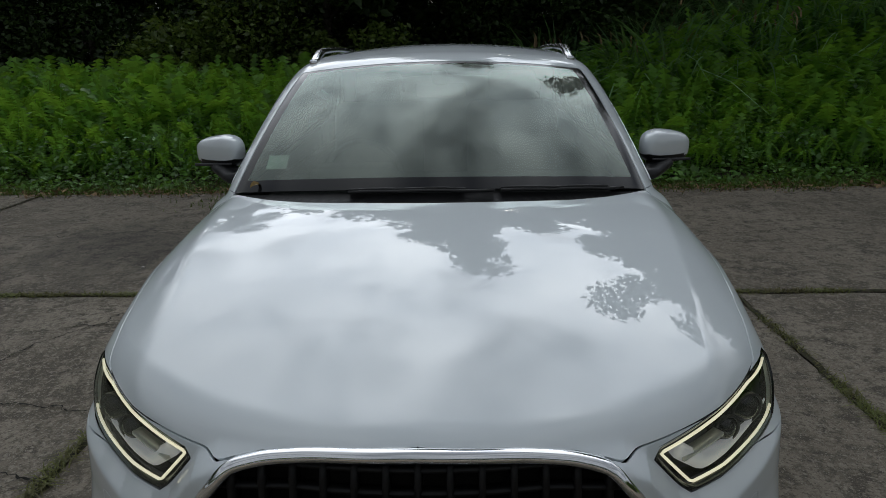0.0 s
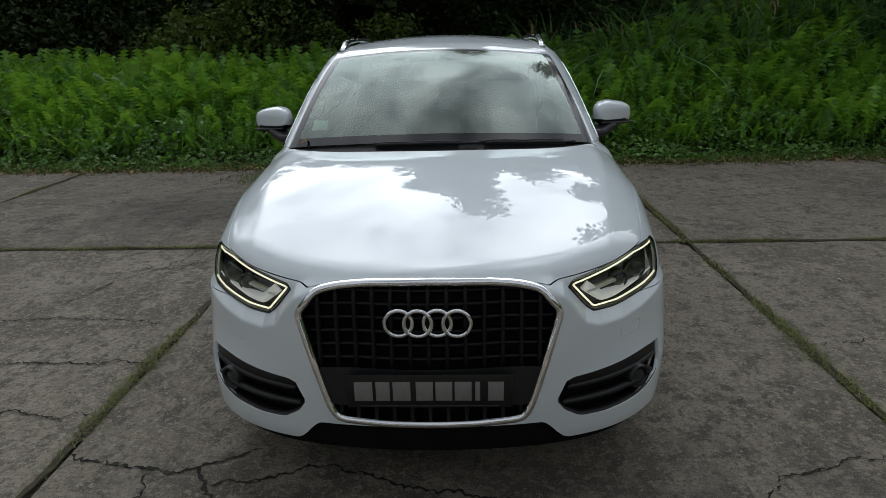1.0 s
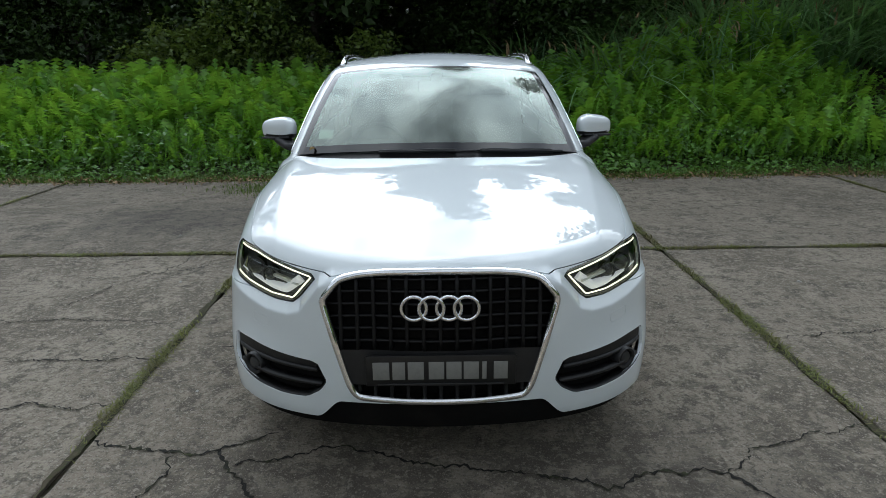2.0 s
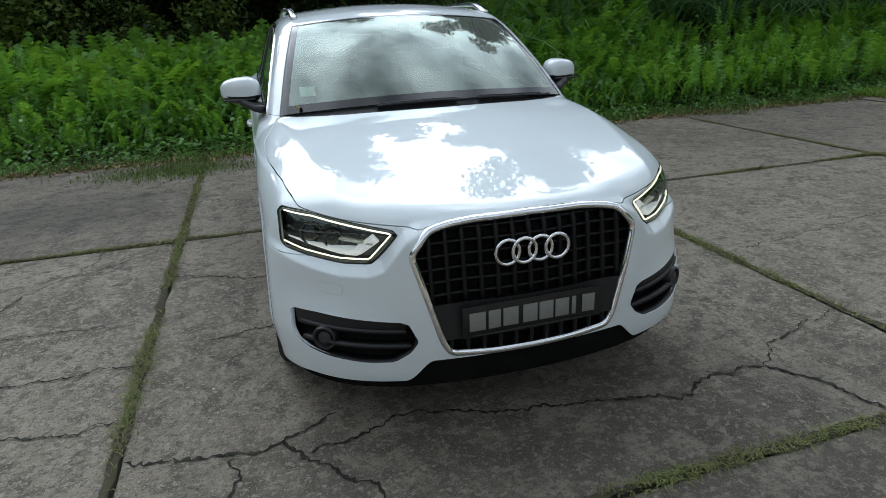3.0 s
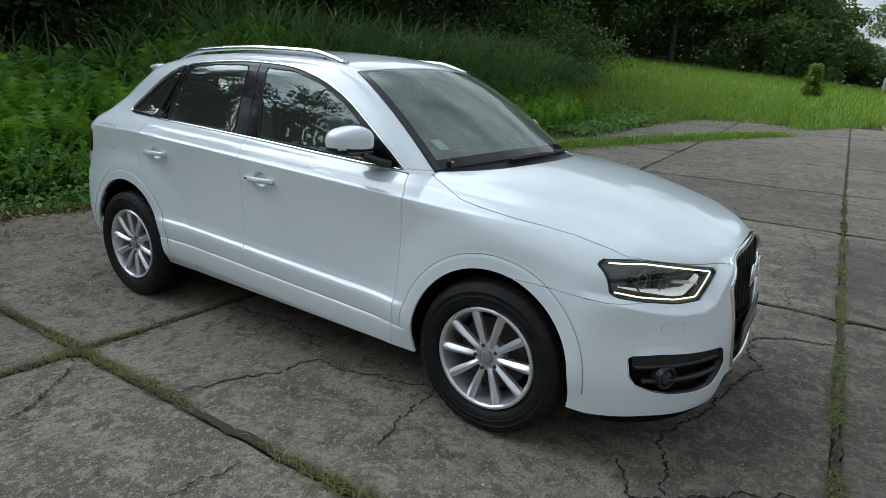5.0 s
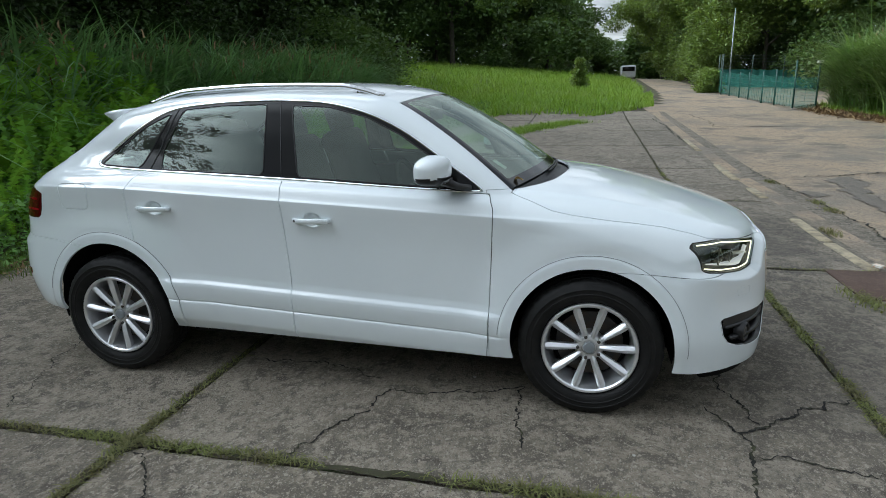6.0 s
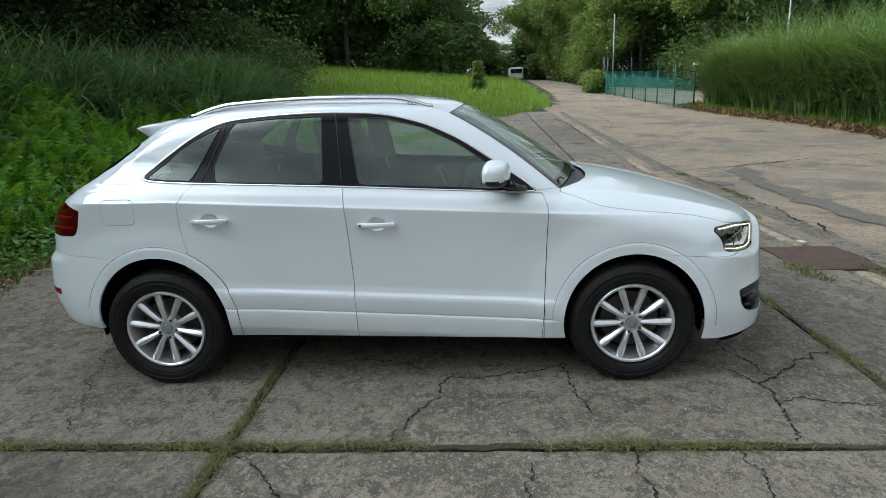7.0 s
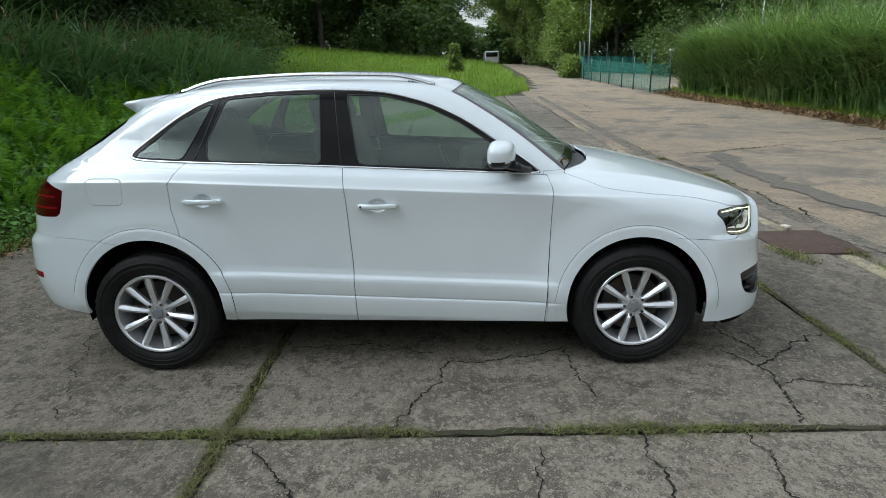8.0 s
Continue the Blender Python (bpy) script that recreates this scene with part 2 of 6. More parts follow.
def cabin_top(a, y):
    foot = 0.22 + 0.28 * a * a
    screen = 1.11 - 0.07 * a * a + 0.615 * (y - foot) + 0.022 * np.sin(math.pi * np.clip((y - foot) / 0.66, 0, 1))
    roof = curve(y, [0.5, 0.75, 0.95, 1.3, 1.7, 2.2, 2.6, 2.85], [1.44, 1.51, 1.545, 1.588, 1.600, 1.578, 1.512, 1.46]) - 0.135 * a * a
    rear = 1.425 - 0.62 * (y - 2.70) - 0.10 * a * a
    return -smax(-(-smax(-screen, -roof, 0.05)), -rear, 0.03)


def front_line(a, z):
    low = 0.20 * a ** 2 + 0.45 * a ** 6
    high = 0.35 * a ** 2 + 0.27 * a ** 4
    yc = curve(z, [0.1, 0.2, 0.30, 0.40, 0.55, 0.71, 0.80, 0.90], [-0.81, -0.860, -0.887, -0.891, -0.882, -0.864, -0.852, -0.82])
    ledge = np.interp(a, [0.0, 0.394, 0.438, 0.477, 0.517, 0.568, 0.658, 0.745, 0.833, 0.90], [0.86, 0.834, 0.810, 0.762, 0.709, 0.688, 0.684, 0.698, 0.722, 0.735])
    t = (ledge - z) / 0.030
    t = 0.09 * (np.logaddexp(0, t / 0.09) - np.logaddexp(0, (t - 1) / 0.09))
    high = high - 0.043 * t * step(a, 0.22, 0.45)
    s = step(z, 0.38, 0.60)
    return yc + low * (1 - s) + high * s


def rear_line(a, z):
    return curve(z, [0.2, 0.4, 0.55, 0.72, 0.78, 0.9, 1.02, 1.12, 1.2], [3.33, 3.45, 3.488, 3.475, 3.435, 3.415, 3.365, 3.27, 3.17]) - 0.15 * a ** 2 - 0.27 * a ** 4


def skin(x, y, z):
    """Negative inside the car."""
    a = np.abs(x)
    side = a - half_width(y, z)
    f = smax(side, front_line(a, z) - y, 0.08)
    f = smax(f, y - rear_line(a, z), 0.12)
    top = np.maximum(hood_top(a, y), np.where(y > 0.0, cabin_top(a, y), -1))
    k = curve(y, [-0.9, -0.6, -0.2, 0.3, 0.6, 2.6, 3.2], [0.06, 0.085, 0.11, 0.10, 0.085, 0.10, 0.06])
    return np.maximum(smax(f, z - top, k), 0.2 - z)


def skin_mesh():
    """Half of the skin (x < 0) as points, normals and triangles."""
    step_y = np.arange(-0.30, 2.85, 0.009)
    fan = np.radians(np.linspace(0, 90, 130))
    rows = [(-0.30, p) for p in fan[::-1]] + [(y, 0.0) for y in step_y[1:]] + [(2.85, -p) for p in fan]
    th = np.radians(np.concatenate([np.linspace(-90, -46, 28), np.linspace(-45.6, -20, 50), np.linspace(-19.8, -7, 70), np.linspace(-6.8, 12, 84), np.linspace(12.15, 25, 90), np.linspace(25.6, 90, 92)]))
    oy = np.array([r[0] for r in rows])[:, None]
    ph = np.array([r[1] for r in rows])[:, None]
    dx, dz, dy = -np.cos(th) * np.cos(ph), np.sin(th) * np.cos(ph), -np.sin(ph) + 0 * th
    lo, hi = np.zeros(dx.shape), np.full(dx.shape, 2.4)
    for _ in range(26):
        mid = (lo + hi) / 2
        inside = skin(mid * dx, oy + mid * dy, 0.70 + mid * dz) < 0
        lo, hi = np.where(inside, mid, lo), np.where(inside, hi, mid)
    p = np.stack([lo * dx, oy + lo * dy, 0.70 + lo * dz], -1).reshape(-1, 3)
    e = 0.0015
    n = np.stack([skin(*(p + e * d).T) - skin(*(p - e * d).T) for d in np.eye(3)], -1)
    n[np.abs(p[:, 0]) < 1e-4, 0] = 0
    n /= np.linalg.norm(n, axis=1)[:, None] + 1e-12
    r, c = len(rows), len(th)
    i = np.arange((r - 1) * c).reshape(r - 1, c)[:, :-1].ravel()
    f = np.concatenate([np.stack([i, i + 1, i + c + 1], -1), np.stack([i, i + c + 1, i + c], -1)])
    a, b, d = p[f[:, 0]], p[f[:, 1]], p[f[:, 2]]
    cr = np.cross(b - a, d - a)
    f = f[np.linalg.norm(cr, axis=1) > 1e-10]
    cr = np.cross(p[f[:, 1]] - p[f[:, 0]], p[f[:, 2]] - p[f[:, 0]])
    flip = (cr * n[f].sum(1)).sum(1) < 0
    f[flip] = f[flip][:, ::-1]
    return p, n, f


def clip(m, d):
    """What is left of a mesh where d, given at its points, is negative."""
    p, n, f = m
    ins = d < 0
    cnt = ins[f].sum(1)
    keep = [f[cnt == 3]]

    def rolled(sel, first):
        g = f[sel]
        k = np.argmax(ins[g] == first, axis=1)
        return np.stack([g[np.arange(len(g)), (k + j) % 3] for j in range(3)], -1)
    one, two = rolled(cnt == 1, True), rolled(cnt == 2, False)
    ed = np.concatenate([one[:, [0, 1]], one[:, [0, 2]], two[:, [0, 1]], two[:, [0, 2]]])
    if len(ed):
        key = np.sort(ed, axis=1)
        uq, inv = np.unique(key, axis=0, return_inverse=True)
        inv = inv.ravel()
        t = (d[uq[:, 0]] / (d[uq[:, 0]] - d[uq[:, 1]]))[:, None]
        q = p[uq[:, 0]] * (1 - t) + p[uq[:, 1]] * t
        qn = n[uq[:, 0]] * (1 - t) + n[uq[:, 1]] * t
        qn /= np.linalg.norm(qn, axis=1)[:, None] + 1e-12
        inv = inv + len(p)
        a, b = len(one), len(two)
        e01, e02 = inv[:a], inv[a:2 * a]
        g01, g02 = inv[2 * a:2 * a + b], inv[2 * a + b:]
        keep.append(np.stack([one[:, 0], e01, e02], -1))
        keep.append(np.stack([g01, two[:, 1], two[:, 2]], -1))
        keep.append(np.stack([g01, two[:, 2], g02], -1))
        p, n = np.concatenate([p, q]), np.concatenate([n, qn])
    f = np.concatenate(keep)
    used, f = np.unique(f, return_inverse=True)
    return p[used], n[used], f.reshape(-1, 3)


def inside_outline(q, pts):
    """Signed distance to a closed outline in the plane: negative inside."""
    pts = np.array(pts, float)
    best, odd = np.full(len(q), 1e9), np.zeros(len(q), bool)
    for a, b in zip(pts, np.roll(pts, -1, 0)):
        ab = b - a
        t = np.clip(((q - a) @ ab) / (ab @ ab), 0, 1)
        best = np.minimum(best, np.linalg.norm(q - a - t[:, None] * ab, axis=1))
        cross = (a[1] > q[:, 1]) != (b[1] > q[:, 1])
        with np.errstate(divide="ignore", invalid="ignore"):
            odd ^= cross & (q[:, 0] < ab[0] * (q[:, 1] - a[1]) / ab[1] + a[0])
    return np.where(odd, -best, best)


def rounded(pts, times=2, cut=0.22):
    """An outline with its corners cut twice."""
    pts = np.array(pts, float)
    for _ in range(times):
        nxt = np.roll(pts, -1, 0)
        pts = np.stack([pts * (1 - cut) + nxt * cut, pts * cut + nxt * (1 - cut)], 1).reshape(-1, pts.shape[1])
    return pts


def mirrored(m):
    p, n, f = m
    s = np.array([-1, 1, 1])
    return p * s, n * s, f[:, ::-1]


def joined(*ms):
    ps, ns, fs, k = [], [], [], 0
    for p, n, f in ms:
        ps.append(p), ns.append(n), fs.append(f + k)
        k += len(p)
    return np.concatenate(ps), np.concatenate(ns), np.concatenate(fs)


def mesh_object(name, verts, faces, mat, parent=None, label="", smooth=True, normals=None):
    me = bpy.data.meshes.new(name)
    me.from_pydata(np.asarray(verts).tolist(), [], faces if isinstance(faces, list) else faces.tolist())
    me.materials.append(mat)
    if smooth:
        me.shade_smooth()
    if normals is not None:
        me.normals_split_custom_set_from_vertices(normals.tolist())
    ob = new(name, me)
    ob.parent = parent
    return tagged(ob, label)


def panel(name, m, mat, parent, label="", deep=0.014):
    """A panel of the skin, with its edges turned inwards."""
    p, n, f = m
    e = np.concatenate([f[:, [0, 1]], f[:, [1, 2]], f[:, [2, 0]]])
    key = np.sort(e, axis=1)
    uq, idx, cnt = np.unique(key, axis=0, return_index=True, return_counts=True)
    e = e[idx[cnt == 1]]
    mid = (np.abs(p[e[:, 0], 0]) < 2e-3) & (np.abs(p[e[:, 1], 0]) < 2e-3)
    e = e[~mid]
    if deep and len(e):
        k = len(p)
        a, b = p[e[:, 0]], p[e[:, 1]]
        na, nb = n[e[:, 0]], n[e[:, 1]]
        out = np.cross(b - a, na)
        out /= np.linalg.norm(out, axis=1)[:, None] + 1e-12
        c = len(e)
        p = np.concatenate([p, a, b, b - nb * deep, a - na * deep])
        n = np.concatenate([n, out + 0.4 * na, out + 0.4 * nb, out, out])
        i = np.arange(c) + k
        f = np.concatenate([f, np.stack([i + c, i, i + 3 * c], -1), np.stack([i + c, i + 3 * c, i + 2 * c], -1)])
    return mesh_object(name, p, f, mat, parent, label, True, n)


def evened(m, times):
    """The same panel with its shading directions averaged over neighbours."""
    p, n, f = m
    e = np.concatenate([f[:, [0, 1]], f[:, [1, 2]], f[:, [2, 0]]])
    for _ in range(times):
        total = n.copy()
        np.add.at(total, e[:, 0], n[e[:, 1]])
        np.add.at(total, e[:, 1], n[e[:, 0]])
        n = total / np.linalg.norm(total, axis=1)[:, None]
    return p, n, f


def on_side(y, z, out=0.0):
    """The point of the skin's x < 0 side at y, z."""
    y, z = np.asarray(y, float), np.asarray(z, float)
    lo, hi = np.full(y.shape, 0.3), np.full(y.shape, 1.1)
    for _ in range(24):
        mid = (lo + hi) / 2
        ins = skin(mid, y, z) < 0
        lo, hi = np.where(ins, mid, lo), np.where(ins, hi, mid)
    return np.stack([-lo - out, y, z], -1)


def on_front(x, z, out=0.0):
    x, z = np.asarray(x, float), np.asarray(z, float)
    lo, hi = np.full(x.shape, 0.3), np.full(x.shape, -1.2)
    for _ in range(24):
        mid = (lo + hi) / 2
        ins = skin(x, mid, z) < 0
        lo, hi = np.where(ins, mid, lo), np.where(ins, hi, mid)
    return np.stack([x, lo - out, z], -1)


def on_top(x, y, out=0.0):
    x, y = np.asarray(x, float), np.asarray(y, float)
    lo, hi = np.full(x.shape, 0.6), np.full(x.shape, 1.8)
    for _ in range(24):
        mid = (lo + hi) / 2
        ins = skin(x, y, mid) < 0
        lo, hi = np.where(ins, mid, lo), np.where(ins, hi, mid)
    return np.stack([x, y, lo + out], -1)


def resampled(pts, gap, closed=False):
    pts = np.array(pts, float)
    if closed:
        pts = np.concatenate([pts, pts[:1]])
    s = np.concatenate([[0], np.cumsum(np.linalg.norm(np.diff(pts, axis=0), axis=1))])
    n = max(3, int(s[-1] / gap) + 1)
    q = np.linspace(0, s[-1], n + 1 if closed else n)
    q = q[:-1] if closed else q
    return np.stack([np.interp(q, s, pts[:, i]) for i in range(pts.shape[1])], -1)


def bar(name, path, section, mat, parent=None, label="", closed=False, up=(0, 0, 1), taper=None):
    """A section (rows of side, up) drawn along a path of points."""
    path = np.array(path, float)
    k = len(path)
    t = (np.roll(path, -1, 0) - np.roll(path, 1, 0)) if closed else np.gradient(path, axis=0)
    t /= np.linalg.norm(t, axis=1)[:, None] + 1e-12
    up = np.broadcast_to(np.array(up, float), path.shape)
    s = np.cross(t, up)
    s /= np.linalg.norm(s, axis=1)[:, None] + 1e-12
    u = np.cross(s, t)
    sec = np.array(section, float)
    scale = np.ones(k) if taper is None else np.asarray(taper)
    v = path[:, None] + (sec[None, :, :1] * s[:, None] + sec[None, :, 1:] * u[:, None]) * scale[:, None, None]
    c = len(sec)
    faces = []
    for i in range(k if closed else k - 1):
        j = (i + 1) % k
        faces += [(i * c + q, i * c + (q + 1) % c, j * c + (q + 1) % c, j * c + q) for q in range(c)]
    if not closed:
        faces += [tuple(range(c))[::-1], tuple((k - 1) * c + q for q in range(c))]
    ob = mesh_object(name, v.reshape(-1, 3), faces, mat, parent, label)
    return ob


def ring_section(r, n=8, flat=1.0):
    return [(r * math.cos(i * math.tau / n), flat * r * math.sin(i * math.tau / n)) for i in range(n)]


def bm_object(name, bm, mat, parent=None, label="", smooth=True, angle=35):
    me = bpy.data.meshes.new(name)
    bmesh.ops.recalc_face_normals(bm, faces=bm.faces)
    bm.to_mesh(me)
    bm.free()
    me.materials.append(mat)
    if smooth:
        me.shade_smooth()
        me.set_sharp_from_angle(angle=radians(angle))
    ob = new(name, me)
    ob.parent = parent
    return tagged(ob, label)


def box_bm(size, at=(0, 0, 0), bevel=0.0, segs=2, turn=None):
    bm = bmesh.new()
    bmesh.ops.create_cube(bm, size=1)
    bmesh.ops.scale(bm, vec=size, verts=bm.verts)
    if bevel:
        bmesh.ops.bevel(bm, geom=bm.edges[:], offset=bevel, segments=segs, affect="EDGES", profile=0.5)
    if turn is not None:
        bmesh.ops.transform(bm, matrix=turn, verts=bm.verts)
    bmesh.ops.translate(bm, vec=at, verts=bm.verts)
    return bm


def lathe_bm(profile, n=64, axis="x", closed=False):
    """Rows of (along the axis, radius) turned round the axis."""
    bm = bmesh.new()
    rings = []
    for a, r in profile:
        ring = []
        for i in range(n):
            c, s = math.cos(i * math.tau / n) * r, math.sin(i * math.tau / n) * r
            ring.append(bm.verts.new((a, c, s) if axis == "x" else (c, s, a) if axis == "z" else (c, a, s)))
        rings.append(ring)
    pairs = list(zip(rings, rings[1:])) + ([(rings[-1], rings[0])] if closed else [])
    for p, q in pairs:
        for i in range(n):
            bm.faces.new((p[i], p[(i + 1) % n], q[(i + 1) % n], q[i]))
    if not closed:
        for ring in (rings[0], rings[-1]):
            bm.faces.new(ring)
    return bm

# ---- ground, slabs, road ----


def height(x, y):
    """The lie of the land."""
    x, y = np.asarray(x, float), np.asarray(y, float)
    s = np.maximum(x - 8, 0)
    s = np.where(s > 40, 40 + 9 * np.tanh((s - 40) / 9), s)   # the road crests and runs level
    z = 0.040 * s + 0.00030 * s * s
    cross = np.where(y > -3, 0.10 * (y + 3), 0.045 * (y + 3))
    z = z + np.clip(cross, -1.5, 3.0) * np.clip((x - 18) / 22, 0, 1)
    b = np.clip((y - 5.6) / 5.0, 0, 1)
    z = z + 0.55 * b * b * (3 - 2 * b) * np.clip((24 - x) / 6, 0, 1)
    m = np.clip((y - 6.0) / 4.0, 0, 1) * np.clip((x - 1.5) / 5.0, 0, 1) * np.clip((26 - x) / 7, 0, 1)
    h = np.clip((y - 21) / 14, 0, 1) * np.clip((45 - x) / 10, 0, 1)
    return z + 1.15 * m * m * (3 - 2 * m) + 8.0 * h * h * (3 - 2 * h)


CONCRETE = material("old_concrete", (0.212, 0.180, 0.138), 0.88, 0.0,
                    [(0.42, 0.46, 0.57, (0.110, 0.092, 0.068)), (1.1, 0.50, 0.60, (0.285, 0.246, 0.192)), (2.2, 0.53, 0.60, (0.066, 0.056, 0.042)), (4.5, 0.51, 0.60, (0.260, 0.224, 0.174)), (8, 0.52, 0.59, (0.092, 0.078, 0.058)),
                     (15, 0.52, 0.60, (0.240, 0.206, 0.160)), (24, 0.50, 0.64, (0.118, 0.101, 0.077)), (38, 0.55, 0.63, (0.290, 0.256, 0.206)), (75, 0.53, 0.66, (0.085, 0.073, 0.057)), (140, 0.58, 0.64, (0.350, 0.315, 0.262))], bump=(60, 0.012), per_object=0.16, rough_var=0.08)
ASPHALT = material("worn_road", (0.35, 0.262, 0.174), 0.9, 0.0,
                   [(0.24, 0.48, 0.60, (0.195, 0.170, 0.136)), (0.7, 0.52, 0.62, (0.135, 0.118, 0.094)), (1.6, 0.50, 0.66, (0.37, 0.285, 0.195)), (7, 0.54, 0.66, (0.19, 0.160, 0.122)), (30, 0.52, 0.62, (0.135, 0.112, 0.088)), (75, 0.55, 0.63, (0.37, 0.315, 0.24)), (150, 0.55, 0.64, (0.10, 0.088, 0.072))], bump=(70, 0.008))
PATCH = material("dark_tarmac", (0.150, 0.130, 0.105), 0.92, 0.0, [(2.5, 0.54, 0.66, (0.175, 0.15, 0.118)), (14, 0.5, 0.66, (0.085, 0.078, 0.068)), (60, 0.54, 0.64, (0.21, 0.19, 0.16)), (130, 0.54, 0.64, (0.07, 0.064, 0.055))], bump=(90, 0.008))
SOIL = material("earth_and_litter", (0.060, 0.047, 0.030), 0.95, 0.0, [(3, 0.42, 0.62, (0.04, 0.055, 0.018)), (30, 0.5, 0.7, (0.09, 0.065, 0.04))], bump=(45, 0.02))
TURF = material("meadow_turf", (0.060, 0.105, 0.022), 0.95, 0.0, [(0.6, 0.42, 0.62, (0.085, 0.12, 0.03)), (14, 0.5, 0.7, (0.04, 0.075, 0.015))], bump=(30, 0.03))
MOSS = material("moss_in_joints", (0.058, 0.054, 0.030), 0.97, 0.0, [(3.5, 0.45, 0.58, (0.085, 0.070, 0.042)), (9, 0.56, 0.64, (0.025, 0.022, 0.015)), (45, 0.5, 0.7, (0.06, 0.075, 0.02))], bump=(120, 0.012))
CRACK = material("crack_dirt", (0.012, 0.011, 0.009), 0.97, 0.0, [(8, 0.5, 0.66, (0.05, 0.055, 0.022))], bump=(150, 0.004))
RUST = material("rusty_iron", (0.090, 0.056, 0.042), 0.8, 0.2, [(7, 0.45, 0.65, (0.075, 0.045, 0.035)), (40, 0.5, 0.7, (0.13, 0.085, 0.06))], bump=(120, 0.003))
KERB = material("pale_kerb", (0.40, 0.34, 0.23), 0.9, 0.0, [(6, 0.45, 0.65, (0.2, 0.175, 0.13)), (40, 0.55, 0.7, (0.14, 0.12, 0.09))], bump=(80, 0.004))


def sheet(name, xs, ys, lift, mat, label, kind="structure"):
    gx, gy = np.meshgrid(xs, ys)
    v = np.stack([gx, gy, height(gx, gy) + lift(gx, gy)], -1).reshape(-1, 3)
    c, r = len(xs), len(ys)
    i = (np.arange(r - 1)[:, None] * c + np.arange(c - 1)).ravel()
    return tagged(mesh_object(name, v, np.stack([i, i + 1, i + c + 1, i + c], -1), mat), label, kind=kind)


far = [900.0, 500.0, 300.0, 200.0, 150.0, 120.0]
gx = np.concatenate([-np.array(far), np.arange(-100, 100.1, 2.0), far[::-1]])
gy = np.concatenate([-np.array(far), np.arange(-100, 0, 5.0), np.arange(0, 30, 0.8), np.arange(30, 100.1, 5.0), far[::-1]])
sheet("ground", gx, gy, lambda x, y: -0.035 + 0 * x, SOIL, "dark earth with leaf litter under the plants")

# the concrete slabs, each a piece of its own
pavement = tagged(new("pavement"), "yard of weathered grey concrete slabs with mossy joints", kind="structure")
X_JOINTS = [-1.53 + 3.43 * k for k in range(-7, 8)]
Y_JOINTS = [5.28, 2.035, -1.32, -2.33]
Y_LEFT = [-1.32, -4.67, -8.02, -11.4]


def slab(x0, x1, y0, y1, seed):
    r = np.random.default_rng(seed)
    gap = 0.010
    c = np.array([(x0 + gap, y0 + gap), (x1 - gap, y0 + gap), (x1 - gap, y1 - gap), (x0 + gap, y1 - gap)])
    pts = resampled(c, 0.14, True)
    n = len(pts)
    w = r.normal(0, 1, n)
    w = (w + np.roll(w, 1) + np.roll(w, 2)) / 3
    mid = c.mean(0)
    inw = mid - pts
    inw = np.sign(inw) * (np.abs(inw) > (np.abs(inw).max(0) * 0.97))
    pts = pts + inw * (np.abs(w) * 0.016)[:, None]
    tilt = r.normal(0, 0.0012, 2)
    top = height(pts[:, 0], pts[:, 1]) + (pts - mid) @ tilt
    rings = []
    for inset, dz in ((0.0, -0.06), (0.0, -0.012), (0.006, -0.003), (0.016, 0.0)):
        q = pts + np.sign(mid - pts) * (np.abs(mid - pts) > np.abs(mid - pts).max(0) * 0.9) * inset
        rings.append(np.column_stack([q, top + dz]))
    v = np.concatenate(rings)
    f = [(k * n + i, k * n + (i + 1) % n, (k + 1) * n + (i + 1) % n, (k + 1) * n + i) for k in range(3) for i in range(n)]
    f.append(tuple(3 * n + i for i in range(n)))
    ob = mesh_object("slab", v, f, CONCRETE, pavement, smooth=False)
    return ob


for i, (x0, x1) in enumerate(zip(X_JOINTS, X_JOINTS[1:])):
    if x0 > 20:
        break
    rows = list(zip(Y_JOINTS[1:], Y_JOINTS))
    if x1 <= -1.5:
        rows = rows[:2] + list(zip(Y_LEFT[1:], Y_LEFT))
    for j, (y0, y1) in enumerate(rows):
        slab(x0, x1, y0, y1, 100 + i * 10 + j)


def ribbon(pts, width, seed, z=0.004, wobble=0.03, gap=0.05, rough=0.25, even=False):
    """A strip of uneven width along a wandering line on the ground."""
    r = np.random.default_rng(seed)
    q = resampled(pts, gap)
    n = len(q)
    if n < 3:
        return np.zeros((0, 3)), []
    w = np.convolve(r.normal(0, 1, n + 4), np.ones(5) / 5, "valid")
    t = np.gradient(q, axis=0)
    t /= np.linalg.norm(t, axis=1)[:, None]
    s = np.stack([-t[:, 1], t[:, 0]], -1)
    fade = np.minimum(1, np.minimum(np.arange(n), np.arange(n)[::-1]) / 3)
    q = q + s * ((w * wobble + r.normal(0, wobble * rough, n)) * fade)[:, None]
    uneven = r.random(n) ** 1.5
    if even:
        uneven = 0.45 + 0.5 * np.convolve(r.normal(0, 1, n + 6), np.ones(7) / 7, "valid")
    hw = width * (0.30 + 1.0 * uneven) * np.clip(0.15 + fade, 0, 1) / 2
    a, b = q + s * hw[:, None], q - s * hw[:, None]
    v = np.concatenate([np.column_stack([p, height(p[:, 0], p[:, 1]) + z]) for p in (a, b)])
    return v, [(i, n + i, n + i + 1, i + 1) for i in range(n - 1)]


def strip(name, lines, mat, label, kind="stuff", **how):
    vs, fs, k = [], [], 0
    for seed, (width, pts) in enumerate(lines):
        v, f = ribbon(pts, width, seed + 3, **how)
        vs.append(v)
        fs += [tuple(i + k for i in q) for q in f]
        k += len(v)
    return tagged(mesh_object(name, np.concatenate(vs), fs, mat), label, kind=kind)


